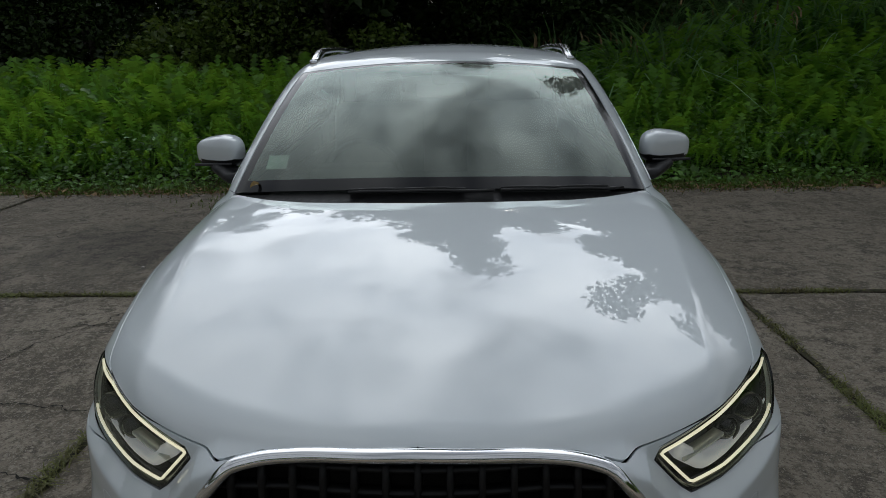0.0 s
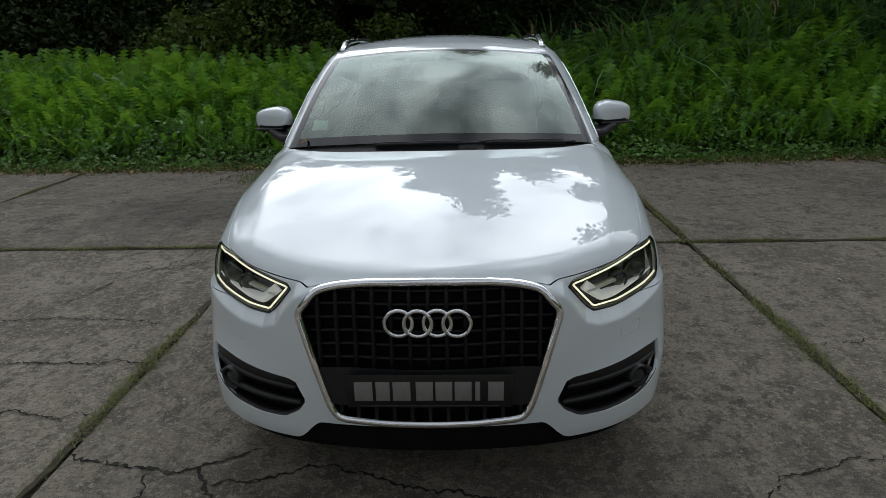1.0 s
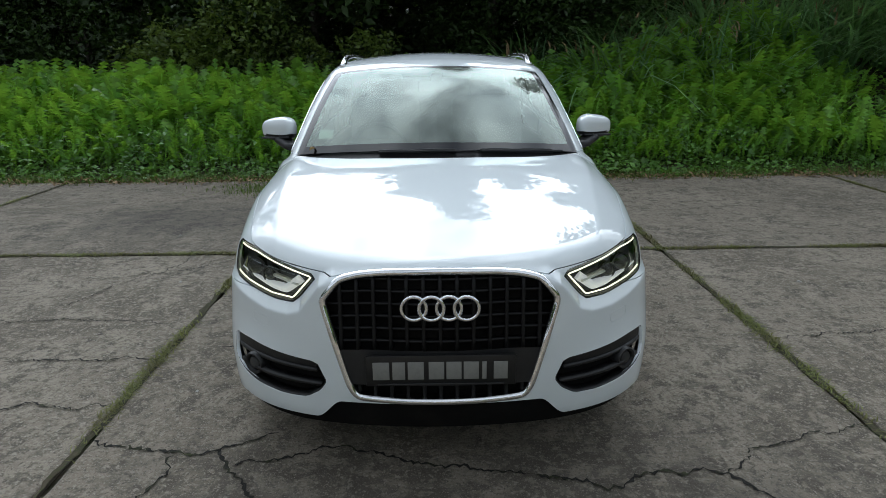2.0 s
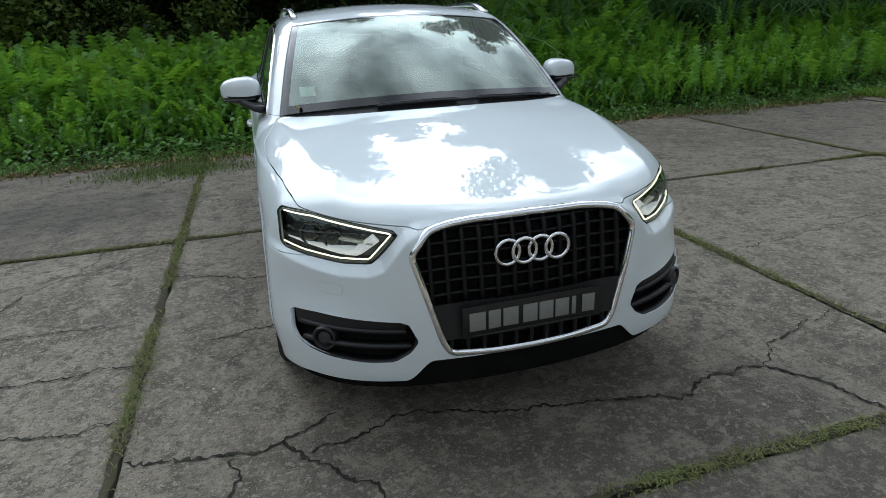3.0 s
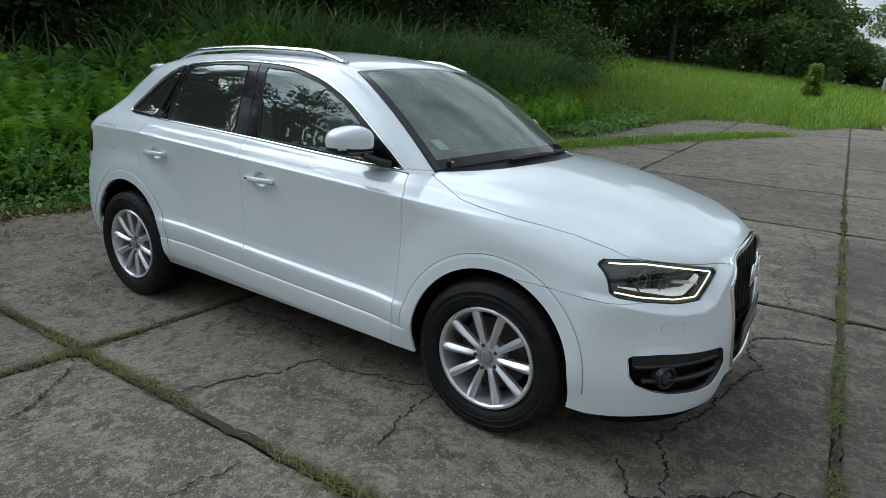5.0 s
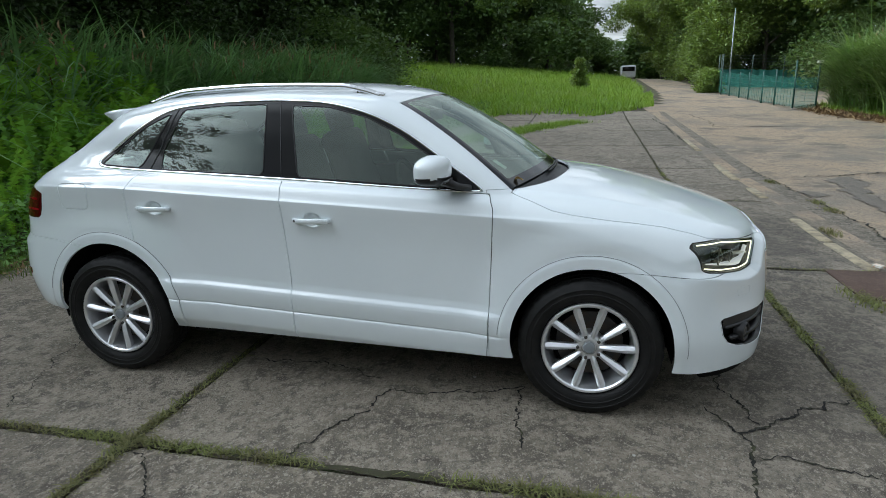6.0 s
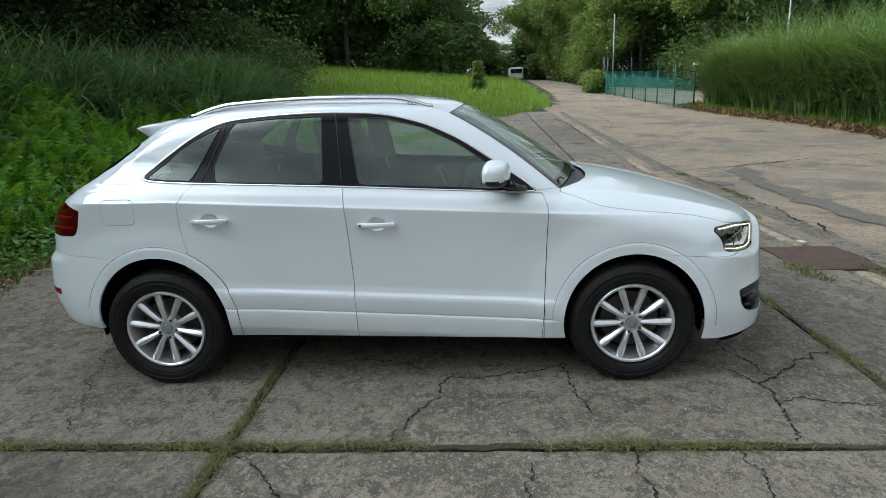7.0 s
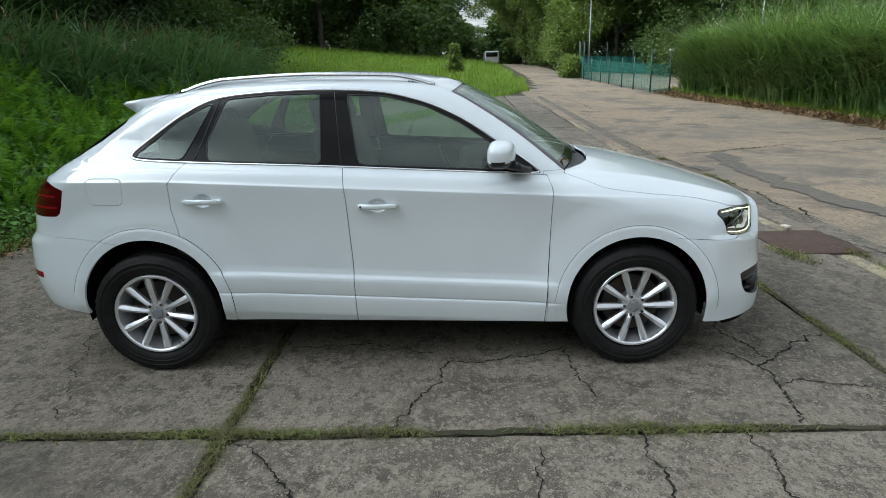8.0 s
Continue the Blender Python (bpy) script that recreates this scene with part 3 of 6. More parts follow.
# moss and dirt that fill the joints
joint_lines = [(0.052, [(x, -2.3 if x > -1.6 else -11), (x, 5.3)]) for x in X_JOINTS[:-1]]
joint_lines += [(0.05, [(-25.5, y), (22.4, y)]) for y in Y_JOINTS[1:3]] + [(0.08, [(-25.5, y), (-1.6, y)]) for y in Y_LEFT[1:3]]
strip("moss", joint_lines, MOSS, "green and brown moss filling the slab joints", z=0.0035, wobble=0.016, gap=0.035, even=True)
CRACKS = [(0.013, [(-1.50, 1.30), (-1.41, 1.24), (-1.08, 1.08), (-0.81, 1.01), (-0.84, 0.83), (-0.72, 0.42), (-0.66, 0.32)]),
          (0.012, [(-0.66, 0.32), (-0.80, 0.34), (-1.09, 0.30), (-1.25, 0.27)]), (0.014, [(-1.52, 0.14), (-1.7, 0.16), (-1.86, 0.12), (-2.3, 0.15)]),
          (0.018, [(-0.50, -1.28), (-0.58, -1.12), (-0.71, -0.96), (-0.85, -0.78), (-0.93, -0.70), (-1.16, -0.69), (-1.38, -0.64), (-1.5, -0.60)]),
          (0.014, [(-0.71, -0.56), (-0.82, -0.62), (-0.93, -0.70)]), (0.012, [(-1.10, -0.70), (-1.13, -0.95), (-1.18, -1.22), (-1.22, -1.30)]),
          (0.013, [(-1.55, -0.31), (-1.75, -0.33), (-1.93, -0.30), (-2.4, -0.42)]), (0.015, [(-0.85, -0.78), (-0.45, -0.66), (-0.1, -0.76), (0.35, -0.86)]),
          (0.018, [(0.35, -0.86), (0.62, -0.93), (0.88, -0.85), (1.12, -0.87), (1.25, -1.08), (1.32, -1.30)]), (0.010, [(1.12, -0.87), (1.35, -0.70), (1.62, -0.62), (1.9, -0.60)]),
          (0.010, [(2.0, 0.30), (2.6, 0.38), (3.4, 0.52), (4.2, 0.48), (5.3, 0.62)]), (0.009, [(-1.6, 0.62), (-2.3, 0.70), (-3.2, 0.62), (-4.8, 0.78)]),
          (0.009, [(-4.9, 3.6), (-3.6, 3.45), (-2.5, 3.7), (-1.6, 3.62)]), (0.012, [(-0.62, 1.9), (-0.58, 1.5), (-0.72, 1.1)]), (0.011, [(-2.02, 2.0), (-2.1, 1.6), (-2.35, 1.3), (-2.5, 0.9)]),
          (0.012, [(-1.60, 1.98), (-1.75, 1.78), (-1.98, 1.62), (-2.3, 1.50)]), (0.008, [(5.5, -0.2), (7.0, 0.2), (8.7, -0.1)]), (0.010, [(2.0, -1.0), (2.9, -0.8), (3.8, -1.1), (5.2, -0.9)]),
          (0.009, [(2.0, 3.3), (3.0, 3.5), (4.1, 3.2), (5.3, 3.4)]), (0.009, [(-1.4, 2.9), (-0.4, 3.3), (0.6, 3.1), (1.8, 3.4)]), (0.010, [(9.0, 1.0), (10.5, 1.5), (12.0, 1.2)])]
strip("crack", CRACKS, CRACK, "dark wandering cracks in the concrete", z=0.0045, wobble=0.030, gap=0.014, rough=0.10)

# road beyond the yard's edge, climbing away to the trees
rx = np.sort(np.concatenate([np.arange(-30, 20, 1.0), np.arange(20, 96, 2.0), [-1.56, -1.51]]))
left = np.interp(rx, [-30, 20, 25, 38, 54, 95], [-2.82, -2.6, -2.4, -3.5, -3.1, -3.0])
left = np.where(rx < -1.53, -11.4, left + 0.2)
right = np.interp(rx, [-30, 8, 14, 20, 38, 60, 95], [-22, -12.0, -9.6, -9.0, -8.0, -6.4, -5.6])
k = 9
w = np.linspace(0, 1, k)[:, None]
ry = left * (1 - w) + right * w
v = np.stack([np.broadcast_to(rx, ry.shape), ry, height(np.broadcast_to(rx, ry.shape), ry) - 0.006], -1).reshape(-1, 3)
i = (np.arange(k - 1)[:, None] * len(rx) + np.arange(len(rx) - 1)).ravel()
tagged(mesh_object("road", v, np.stack([i, i + len(rx), i + len(rx) + 1, i + 1], -1), ASPHALT), "worn tan-brown road surface climbing gently away", kind="structure")
strip("road_patch", [(0.46, [(-0.6, -4.1), (1.2, -3.95), (2.8, -3.82), (3.5, -3.72), (4.2, -3.70), (5.2, -3.76), (6.2, -3.80), (7.5, -4.12), (7.9, -4.3)]), (0.42, [(5.75, -3.12), (6.0, -3.16), (6.3, -3.12)]),
                     (0.35, [(16.6, -4.7), (16.4, -5.9)])], PATCH, "dark gritty tarmac patches on the road", z=0.004, wobble=0.08, gap=0.05, rough=0.10, even=True)
strip("road_crack", [(0.05, [(7.8, -3.3), (8.05, -4.1), (8.46, -5.26), (8.84, -6.06)]), (0.04, [(8.86, -6.6), (9.08, -7.4), (9.4, -8.2), (9.6, -9.2)]), (0.04, [(21.2, -3.6), (18.4, -3.9), (16.6, -3.7), (16.6, -4.6), (16.4, -5.6)]), (0.03, [(2.24, -2.97), (2.84, -2.99), (3.55, -2.97), (4.64, -3.04), (6.4, -3.0), (9.0, -2.95)]), (0.03, [(1.74, -2.69), (1.45, -2.68), (1.18, -2.77), (0.3, -2.75)]), (0.025, [(4.6, -2.4), (4.75, -2.7), (4.64, -3.04)]), (0.05, [(12.0, -2.5), (14.3, -2.3), (17.0, -2.35), (19.5, -2.2)])],
      CRACK, "dark cracks across the worn road", z=0.006, wobble=0.07, gap=0.07, rough=0.3)


def kerb(x0, x1, y, z1, wide):
    xs = np.linspace(x0, x1, max(2, int((x1 - x0) / 0.6)))
    yy = np.interp(xs, [-1.5, 1.1, 2.4, 6.0, 10, 20], [0.0, 0.0, 0.10, -0.02, -0.05, 0.0]) + y
    r = np.random.default_rng(int(100 + x0 * 7))
    pts = np.column_stack([xs, yy + r.normal(0, 0.004, len(xs)), height(xs, yy) + z1])
    bar("kerb_stone", pts, [(-wide / 2, -0.08), (wide / 2, -0.08), (wide / 2, -0.008), (wide / 2 - 0.012, 0.0), (-wide / 2 + 0.012, 0.0), (-wide / 2, -0.008)], KERB, kerb_row)


kerb_row = tagged(new("kerb"), "pale worn kerb stones along the yard's edge", kind="structure")
for x0, x1 in ((-1.4, 0.2), (0.25, 1.05), (1.98, 2.9), (3.0, 4.1), (5.64, 6.5), (7.45, 9.2), (11.25, 13.4)):
    kerb(x0, x1, -2.41, 0.012, 0.12)
# filler of broken concrete between yard and road
xs = np.linspace(-1.5, 22.4, 40)
top = np.full(len(xs), -2.31)
bot = np.interp(xs, [-1.5, 1.1, 3.6, 6.0, 10, 22], [-2.9, -2.9, -2.97, -3.0, -2.97, -2.9])
v = np.concatenate([np.column_stack([xs, top, height(xs, top) - 0.012]), np.column_stack([xs, bot, height(xs, bot) - 0.002])])
tagged(mesh_object("verge", v, [(i, 40 + i, 41 + i, i + 1) for i in range(39)], CONCRETE, smooth=False), "broken concrete strip beside the road", kind="structure")
# sunken rusty cover beside the kerb
cover_plate = bm_object("drain_cover", box_bm((0.78, 0.70, 0.03), (1.52, -2.30, -0.004), 0.006), RUST)
tagged(cover_plate, "rust-brown iron drain cover set in the concrete", "drain cover")

# bare yard behind the wire fence
sheet("side_yard", np.linspace(23.2, 44.5, 12), np.linspace(-19, -7.75, 10), lambda x, y: 0.012 + 0 * x, ASPHALT, "pale bare yard behind the wire fence")

# blackish patches, broken up by noise: stains on the slabs and by the drain, stain and painted shade in front of the
# car
def stain_and_shade(mat, x, y, rx, ry, colour, amount):
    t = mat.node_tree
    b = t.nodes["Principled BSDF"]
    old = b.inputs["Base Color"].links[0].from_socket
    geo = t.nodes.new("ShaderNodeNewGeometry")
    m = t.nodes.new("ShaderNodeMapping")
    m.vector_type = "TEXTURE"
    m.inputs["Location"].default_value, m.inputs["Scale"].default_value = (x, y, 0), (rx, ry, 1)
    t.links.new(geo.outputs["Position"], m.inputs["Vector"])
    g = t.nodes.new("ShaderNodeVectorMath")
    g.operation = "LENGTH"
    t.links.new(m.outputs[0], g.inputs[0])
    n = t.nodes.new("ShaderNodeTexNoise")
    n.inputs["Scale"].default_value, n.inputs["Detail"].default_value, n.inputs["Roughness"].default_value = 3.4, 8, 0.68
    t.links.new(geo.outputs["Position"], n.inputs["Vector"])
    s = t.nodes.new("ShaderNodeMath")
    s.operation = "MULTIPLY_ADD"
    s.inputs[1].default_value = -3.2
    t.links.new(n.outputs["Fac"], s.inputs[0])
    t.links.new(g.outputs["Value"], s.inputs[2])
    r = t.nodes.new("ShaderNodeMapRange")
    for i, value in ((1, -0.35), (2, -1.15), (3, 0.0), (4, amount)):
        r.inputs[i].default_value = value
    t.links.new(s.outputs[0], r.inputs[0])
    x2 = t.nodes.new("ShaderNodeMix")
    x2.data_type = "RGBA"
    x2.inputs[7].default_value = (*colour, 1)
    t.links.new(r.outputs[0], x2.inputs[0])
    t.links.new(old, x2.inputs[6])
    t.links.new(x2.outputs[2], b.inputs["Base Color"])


# first row: stain plus the shade before the car's nose
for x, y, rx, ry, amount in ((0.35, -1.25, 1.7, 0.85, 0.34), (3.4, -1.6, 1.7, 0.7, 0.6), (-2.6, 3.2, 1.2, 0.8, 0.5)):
    stain_and_shade(CONCRETE, x, y, rx, ry, (0.045, 0.041, 0.036), amount)

# ---- the car ----
car = tagged(new("car"), "white compact SUV, glossy and clean, parked on the concrete slabs", "car")
HALF = skin_mesh()


GAP = 0.0022
# lower edge of the bodywork
p = HALF[0]
low = np.interp(p[:, 1], [-0.9, -0.65, -0.45, 0.3, 2.2, 3.0, 3.5], [0.258, 0.268, 0.250, 0.262, 0.292, 0.34, 0.40])
low = low + 0.080 * step(-np.abs(p[:, 0]), -0.475, -0.37) * (p[:, 1] < -0.5)
rest = clip(HALF, low - p[:, 2])
for hub, zc, r in ARCHES:
    q = rest[0]
    grow = 0.018 * step(zc - q[:, 2], -0.05, 0.14) * (q[:, 1] < FRONT_HUB)
    rest = clip(rest, r + grow - np.hypot(q[:, 1] - hub, q[:, 2] - zc))


def take(m, d, gap=GAP):
    """The part where d < 0, and the rest, with a gap between."""
    d = np.asarray(d)
    return clip(m, d + gap), clip(m, gap - d)


# side windows
DLO = rounded([(0.535, 1.090), (0.505, 1.0605), (1.0, 1.085), (1.56, 1.118), (2.39, 1.153), (2.69, 1.172), (2.60, 1.245), (2.42, 1.372), (2.28, 1.447), (2.17, 1.478),
               (1.93, 1.497), (1.65, 1.505), (1.33, 1.489), (1.10, 1.432), (0.91, 1.345), (0.70, 1.205)], 1)


def side_only(m, d):
    return np.where(np.abs(m[0][:, 0]) > 0.52, d, 1.0)


dlo, rest = take(rest, side_only(rest, inside_outline(rest[0][:, 1:], DLO)), 0.0)
PANES = {"front": rounded([(0.69, 1.083), (1.465, 1.125), (1.52, 1.476), (1.32, 1.466), (1.11, 1.412), (0.93, 1.326), (0.73, 1.195)], 1, 0.03),
         "rear": rounded([(1.655, 1.134), (2.252, 1.157), (2.258, 1.250), (2.152, 1.464), (1.93, 1.481), (1.660, 1.485)], 1, 0.03),
         "quarter": rounded([(2.385, 1.165), (2.648, 1.182), (2.40, 1.367), (2.218, 1.450)], 1, 0.05)}
panes = {}
for key, outline in PANES.items():
    panes[key], dlo = take(dlo, inside_outline(dlo[0][:, 1:], outline), 0.0)

# windscreen
q = rest[0]
ws_side = np.interp(q[:, 1], [0.2, 0.39, 0.97], [0.755, 0.750, 0.603])
a = np.abs(q[:, 0])
ws_low = 0.225 + 0.28 * a * a
ws_top = 0.895 + 0.21 * a * a
d = np.maximum.reduce([ws_low - q[:, 1], q[:, 1] - ws_top, a - ws_side, 1.05 - q[:, 2]])
ws_all, rest = take(rest, d, 0.003)
q = ws_all[0]
a = np.abs(q[:, 0])
edge = np.minimum.reduce([q[:, 1] - (0.225 + 0.28 * a * a) - 0.048, 0.895 + 0.21 * a * a - q[:, 1] - 0.018,
                          np.interp(q[:, 1], [0.2, 0.39, 0.97], [0.755, 0.750, 0.603]) - a - 0.042])
notch = 0.02 - np.hypot(np.minimum(np.abs(a), 9) / 2.6, q[:, 1] - 0.888)
edge = np.minimum(edge, -notch)
ws_glass, ws_band = clip(ws_all, -edge), clip(ws_all, edge)

# rear window
q = rest[0]
a = np.abs(q[:, 0])
d = np.maximum.reduce([2.715 - q[:, 1], q[:, 1] - (3.16 - 0.13 * a * a), a - np.interp(q[:, 1], [2.7, 3.15], [0.665, 0.72]), 1.08 - q[:, 2]])
rear_glass, rest = take(rest, d, 0.002)

# black cowl between bonnet and windscreen
q = rest[0]
a = np.abs(q[:, 0])
edge = 0.140 + 0.28 * a * a + np.interp(a, [0, 0.45, 0.58, 0.69, 0.735], [0.0, 0.006, 0.028, 0.068, 0.08])
d = np.maximum.reduce([edge - q[:, 1], q[:, 1] - 0.232 - 0.28 * a * a, 0.99 - q[:, 2], a - 0.735])
cowl, rest = take(rest, d, 0.0)
back = np.clip((cowl[0][:, 1] - 0.28 * cowl[0][:, 0] ** 2 - 0.14) / 0.09, 0, 1)
cowl = (cowl[0] - cowl[1] * (0.030 - 0.022 * back)[:, None], cowl[1], cowl[2])

# bonnet
q = rest[0]
a = np.abs(q[:, 0])
hood_side = np.interp(q[:, 1], [-0.9, -0.50, -0.43, -0.30, -0.17, -0.07, 0.10, 0.19, 0.28, 0.36, 0.46], [0.80, 0.862, 0.886, 0.918, 0.937, 0.948, 0.971, 0.988, 1.022, 1.047, 1.088])
hood_front = np.interp(a, [0, 0.3, 0.40, 0.45, 0.61, 0.735, 0.83, 1], [0.846, 0.832, 0.812, 0.808, 0.836, 0.855, 0.852, 0.85])
d = np.maximum.reduce([np.where(q[:, 1] < 0.42, hood_side - q[:, 2], 1), hood_front - q[:, 2], q[:, 1] - 0.222 - 0.28 * a * a])
hood, rest = take(rest, d, 0.0014)

# lamps, grille, lower openings
LAMP = rounded(cut=0.14, pts=[(-0.447, 0.805), (-0.61, 0.833), (-0.735, 0.852), (-0.829, 0.849), (-0.834, 0.720), (-0.76, 0.703), (-0.645, 0.687), (-0.553, 0.691), (-0.521, 0.716)], times=1)
GRILLE = [(0.0, 0.838), (0.20, 0.834), (0.30, 0.825), (0.374, 0.811), (0.437, 0.736), (0.420, 0.672), (0.346, 0.405), (0.318, 0.356), (0.15, 0.344), (0.0, 0.342)]
GRILLE = rounded(GRILLE + [(-x, z) for x, z in GRILLE[-2:0:-1]], 2, 0.10)
FOG = rounded([(-0.422, 0.418), (-0.457, 0.496), (-0.64, 0.504), (-0.75, 0.511), (-0.832, 0.507), (-0.837, 0.430), (-0.824, 0.394), (-0.785, 0.370), (-0.725, 0.354), (-0.602, 0.341), (-0.508, 0.343), (-0.452, 0.377)], 1, 0.12)


def front_only(m, d):
    return np.where(m[0][:, 1] < -0.30, d, 1.0)


lamp, rest = take(rest, front_only(rest, inside_outline(rest[0][:, ::2], LAMP)), 0.0015)
grille_hole, rest = take(rest, front_only(rest, inside_outline(rest[0][:, ::2], GRILLE)), 0.0)
fog_hole, rest = take(rest, np.maximum(front_only(rest, inside_outline(rest[0][:, ::2], FOG)), rest[0][:, 1] + 0.50), 0.0)

# tail lamps
q = rest[0]
TAIL = rounded([(3.00, 1.058), (3.5, 1.07), (3.5, 0.89), (3.09, 0.875), (3.05, 0.905)], 1)
d = np.where((q[:, 1] > 2.9) & (np.abs(q[:, 0]) > 0.42), inside_outline(q[:, 1:], TAIL), 1)
tail, rest = take(rest, d)

# bumpers
q = rest[0]
d = np.where(q[:, 1] < 0, q[:, 2] - np.interp(q[:, 1], [-0.9, -0.48, -0.2], [0.70, 0.700, 0.722]), 1)
d = np.where((q[:, 1] < -0.45) & (np.abs(q[:, 0]) < 0.56), q[:, 2] - 0.85, d)
front_bumper, rest = take(rest, d, 0.0012)
q = rest[0]
d = np.where(q[:, 1] > 2.7, q[:, 2] - np.interp(q[:, 1], [2.7, 2.95, 3.3], [0.735, 0.765, 0.775]), 1)
rear_bumper, rest = take(rest, d, 0.0012)
q = rear_bumper[0]
reflector, rear_bumper = take(rear_bumper, np.maximum.reduce([np.abs(q[:, 2] - 0.550) - 0.018, 0.50 - np.abs(q[:, 0]), np.abs(q[:, 0]) - 0.80, 3.18 - q[:, 1]]), 0.001)

# doors: below the windows, between their shut lines
q = rest[0]
belt = np.interp(q[:, 1], [0.475, 1.0, 1.56, 2.39, 2.69], [1.056, 1.085, 1.118, 1.153, 1.172])
front_edge = np.interp(q[:, 2], [0.27, 0.38, 0.7, 0.97, 1.0, 1.06], [0.487, 0.48, 0.468, 0.458, 0.462, 0.485])
mid_edge = np.interp(q[:, 2], [0.27, 0.62, 0.97, 1.13], [1.503, 1.51, 1.53, 1.548])
is_side = np.abs(q[:, 0]) > 0.5
d = np.where(is_side, np.maximum.reduce([front_edge - q[:, 1], q[:, 1] - mid_edge, q[:, 2] - belt]), 1)
front_door, rest = take(rest, d)
q = rest[0]
belt, mid_edge, back_edge, arch, is_side = [np.interp(q[:, 1], [0.475, 1.0, 1.56, 2.39, 2.69], [1.056, 1.085, 1.118, 1.153, 1.172]),
    np.interp(q[:, 2], [0.27, 0.62, 0.97, 1.13], [1.503, 1.51, 1.53, 1.548]),
    np.interp(q[:, 2], [0.27, 0.80, 0.92, 1.05, 1.10, 1.18], [2.41, 2.41, 2.44, 2.44, 2.41, 2.335]),
    ARCHES[1][2] + FLARE - np.hypot(q[:, 1] - REAR_HUB, q[:, 2] - ARCHES[1][1]), np.abs(q[:, 0]) > 0.5]
d = np.where(is_side, np.maximum.reduce([mid_edge - q[:, 1], q[:, 1] - back_edge, q[:, 2] - belt, arch]), 1)
rear_door, rest = take(rest, d)

# front wings
q = rest[0]
d = np.where(np.abs(q[:, 0]) > 0.5, np.maximum(q[:, 1] - np.interp(q[:, 2], [0.2, 1.0, 1.06, 1.3], [0.475, 0.475, 0.50, 0.50]), q[:, 2] - 1.075), 1)
wing, rest = take(rest, d, 0.0012)

# fuel flap, on one side only
FLAP = rounded([(2.675, 1.085), (2.875, 1.085), (2.875, 0.945), (2.69, 0.945)], 2, 0.12)
flap, rest_flap = take(rest, np.where(np.abs(rest[0][:, 0]) > 0.6, inside_outline(rest[0][:, 1:], FLAP), 1), 0.0016)
WASH = rounded([(-0.650, 0.622), (-0.735, 0.626), (-0.730, 0.586), (-0.658, 0.582)], 1, 0.14)
wash, front_bumper = take(front_bumper, front_only(front_bumper, inside_outline(front_bumper[0][:, ::2], WASH)), 0.0006)

shell = joined(rest_flap, mirrored(rest))
body = panel("body_shell", shell, PAINT, car)
panel("fuel_flap", flap, PAINT, body)
panel("bonnet", joined(hood, mirrored(hood)), PAINT, car)
bumper = panel("front_bumper", joined(front_bumper, mirrored(front_bumper)), PAINT, car)
panel("rear_bumper", joined(rear_bumper, mirrored(rear_bumper)), PAINT, car)
doors = {}
for flip in (False, True):
    put = mirrored if flip else (lambda m: m)
    panel("front_wing", put(wing), PAINT, car)
    doors[flip] = (panel("front_door", put(front_door), PAINT, car), panel("rear_door", put(rear_door), PAINT, car))
    panel("window_surround", put(dlo), PILLAR, car, "glossy black pillar covers")
    for key in panes:
        panel("side_window", put(panes[key]), SIDE_GLASS, car, "tinted glass pane", 0.0).visible_shadow = False
    panel("washer_cover", put(wash), PAINT, bumper)
    lamp_back = panel("tail_lamp", put(tail), RED, car, "dark red tail lamp with brighter bands")
    for z0, z1 in ((0.925, 0.937), (0.985, 0.997)):
        q = tail[0]
        band = clip(tail, np.maximum.reduce([z0 - q[:, 2], q[:, 2] - z1, 3.06 - q[:, 1]]))
        panel("light_band", put((band[0] + band[1] * 0.002, band[1], band[2])), RED_BAND, lamp_back, "bright red band", 0)
    panel("rear_reflector", put(reflector), RED_BAND, car, "small red reflector in the rear bumper", 0)
panel("cowl", joined(cowl, mirrored(cowl)), BLACK, car, "black plastic cowl below the windscreen", 0)
panel("windscreen", evened(joined(ws_glass, mirrored(ws_glass)), 40), WINDSCREEN, car, "laminated glass windscreen", 0.0).visible_shadow = False
panel("windscreen_border", joined(ws_band, mirrored(ws_band)), GLOSS_BLACK, car, "black printed glass border", 0.004)
panel("rear_window", joined(rear_glass, mirrored(rear_glass)), GLOSS_BLACK, car, "dark rear window glass", 0.004)

# ---- the car's fittings ----
def put_both(make):
    for s in (1, -1):
        make(s)


def flip_x(pts, s):
    return np.array(pts, float) * np.array([s, 1, 1])


# grille
front_grille = panel("grille_backing", (grille_hole[0] + np.array([0, 0.055, 0]), grille_hole[1], grille_hole[2]), DARK, car, "dark grille recess", 0)
g2 = mirrored((grille_hole[0] + np.array([0, 0.055, 0]), grille_hole[1], grille_hole[2]))
panel("grille_backing", g2, DARK, front_grille, "", 0)
outline = resampled(GRILLE * np.array([0.978, 0.980]) + np.array([0, 0.012]), 0.012, True)
path = on_front(outline[:, 0], outline[:, 1], -0.004)
for _ in range(2):
    path = (np.roll(path, 1, 0) + 2 * path + np.roll(path, -1, 0)) / 4
bar("chrome_frame", path, [(-0.014, -0.02), (-0.014, 0.0), (-0.009, 0.008), (-0.002, 0.0115), (0.006, 0.010), (0.0125, 0.004), (0.014, -0.02)], CHROME, front_grille, "bright chrome surround", True, (0, -1, 0))


def span(x):
    z = np.linspace(0.33, 0.86, 400)
    ok = inside_outline(np.column_stack([np.full(400, x), z]), GRILLE) < -0.012
    return z[ok].min(), z[ok].max()


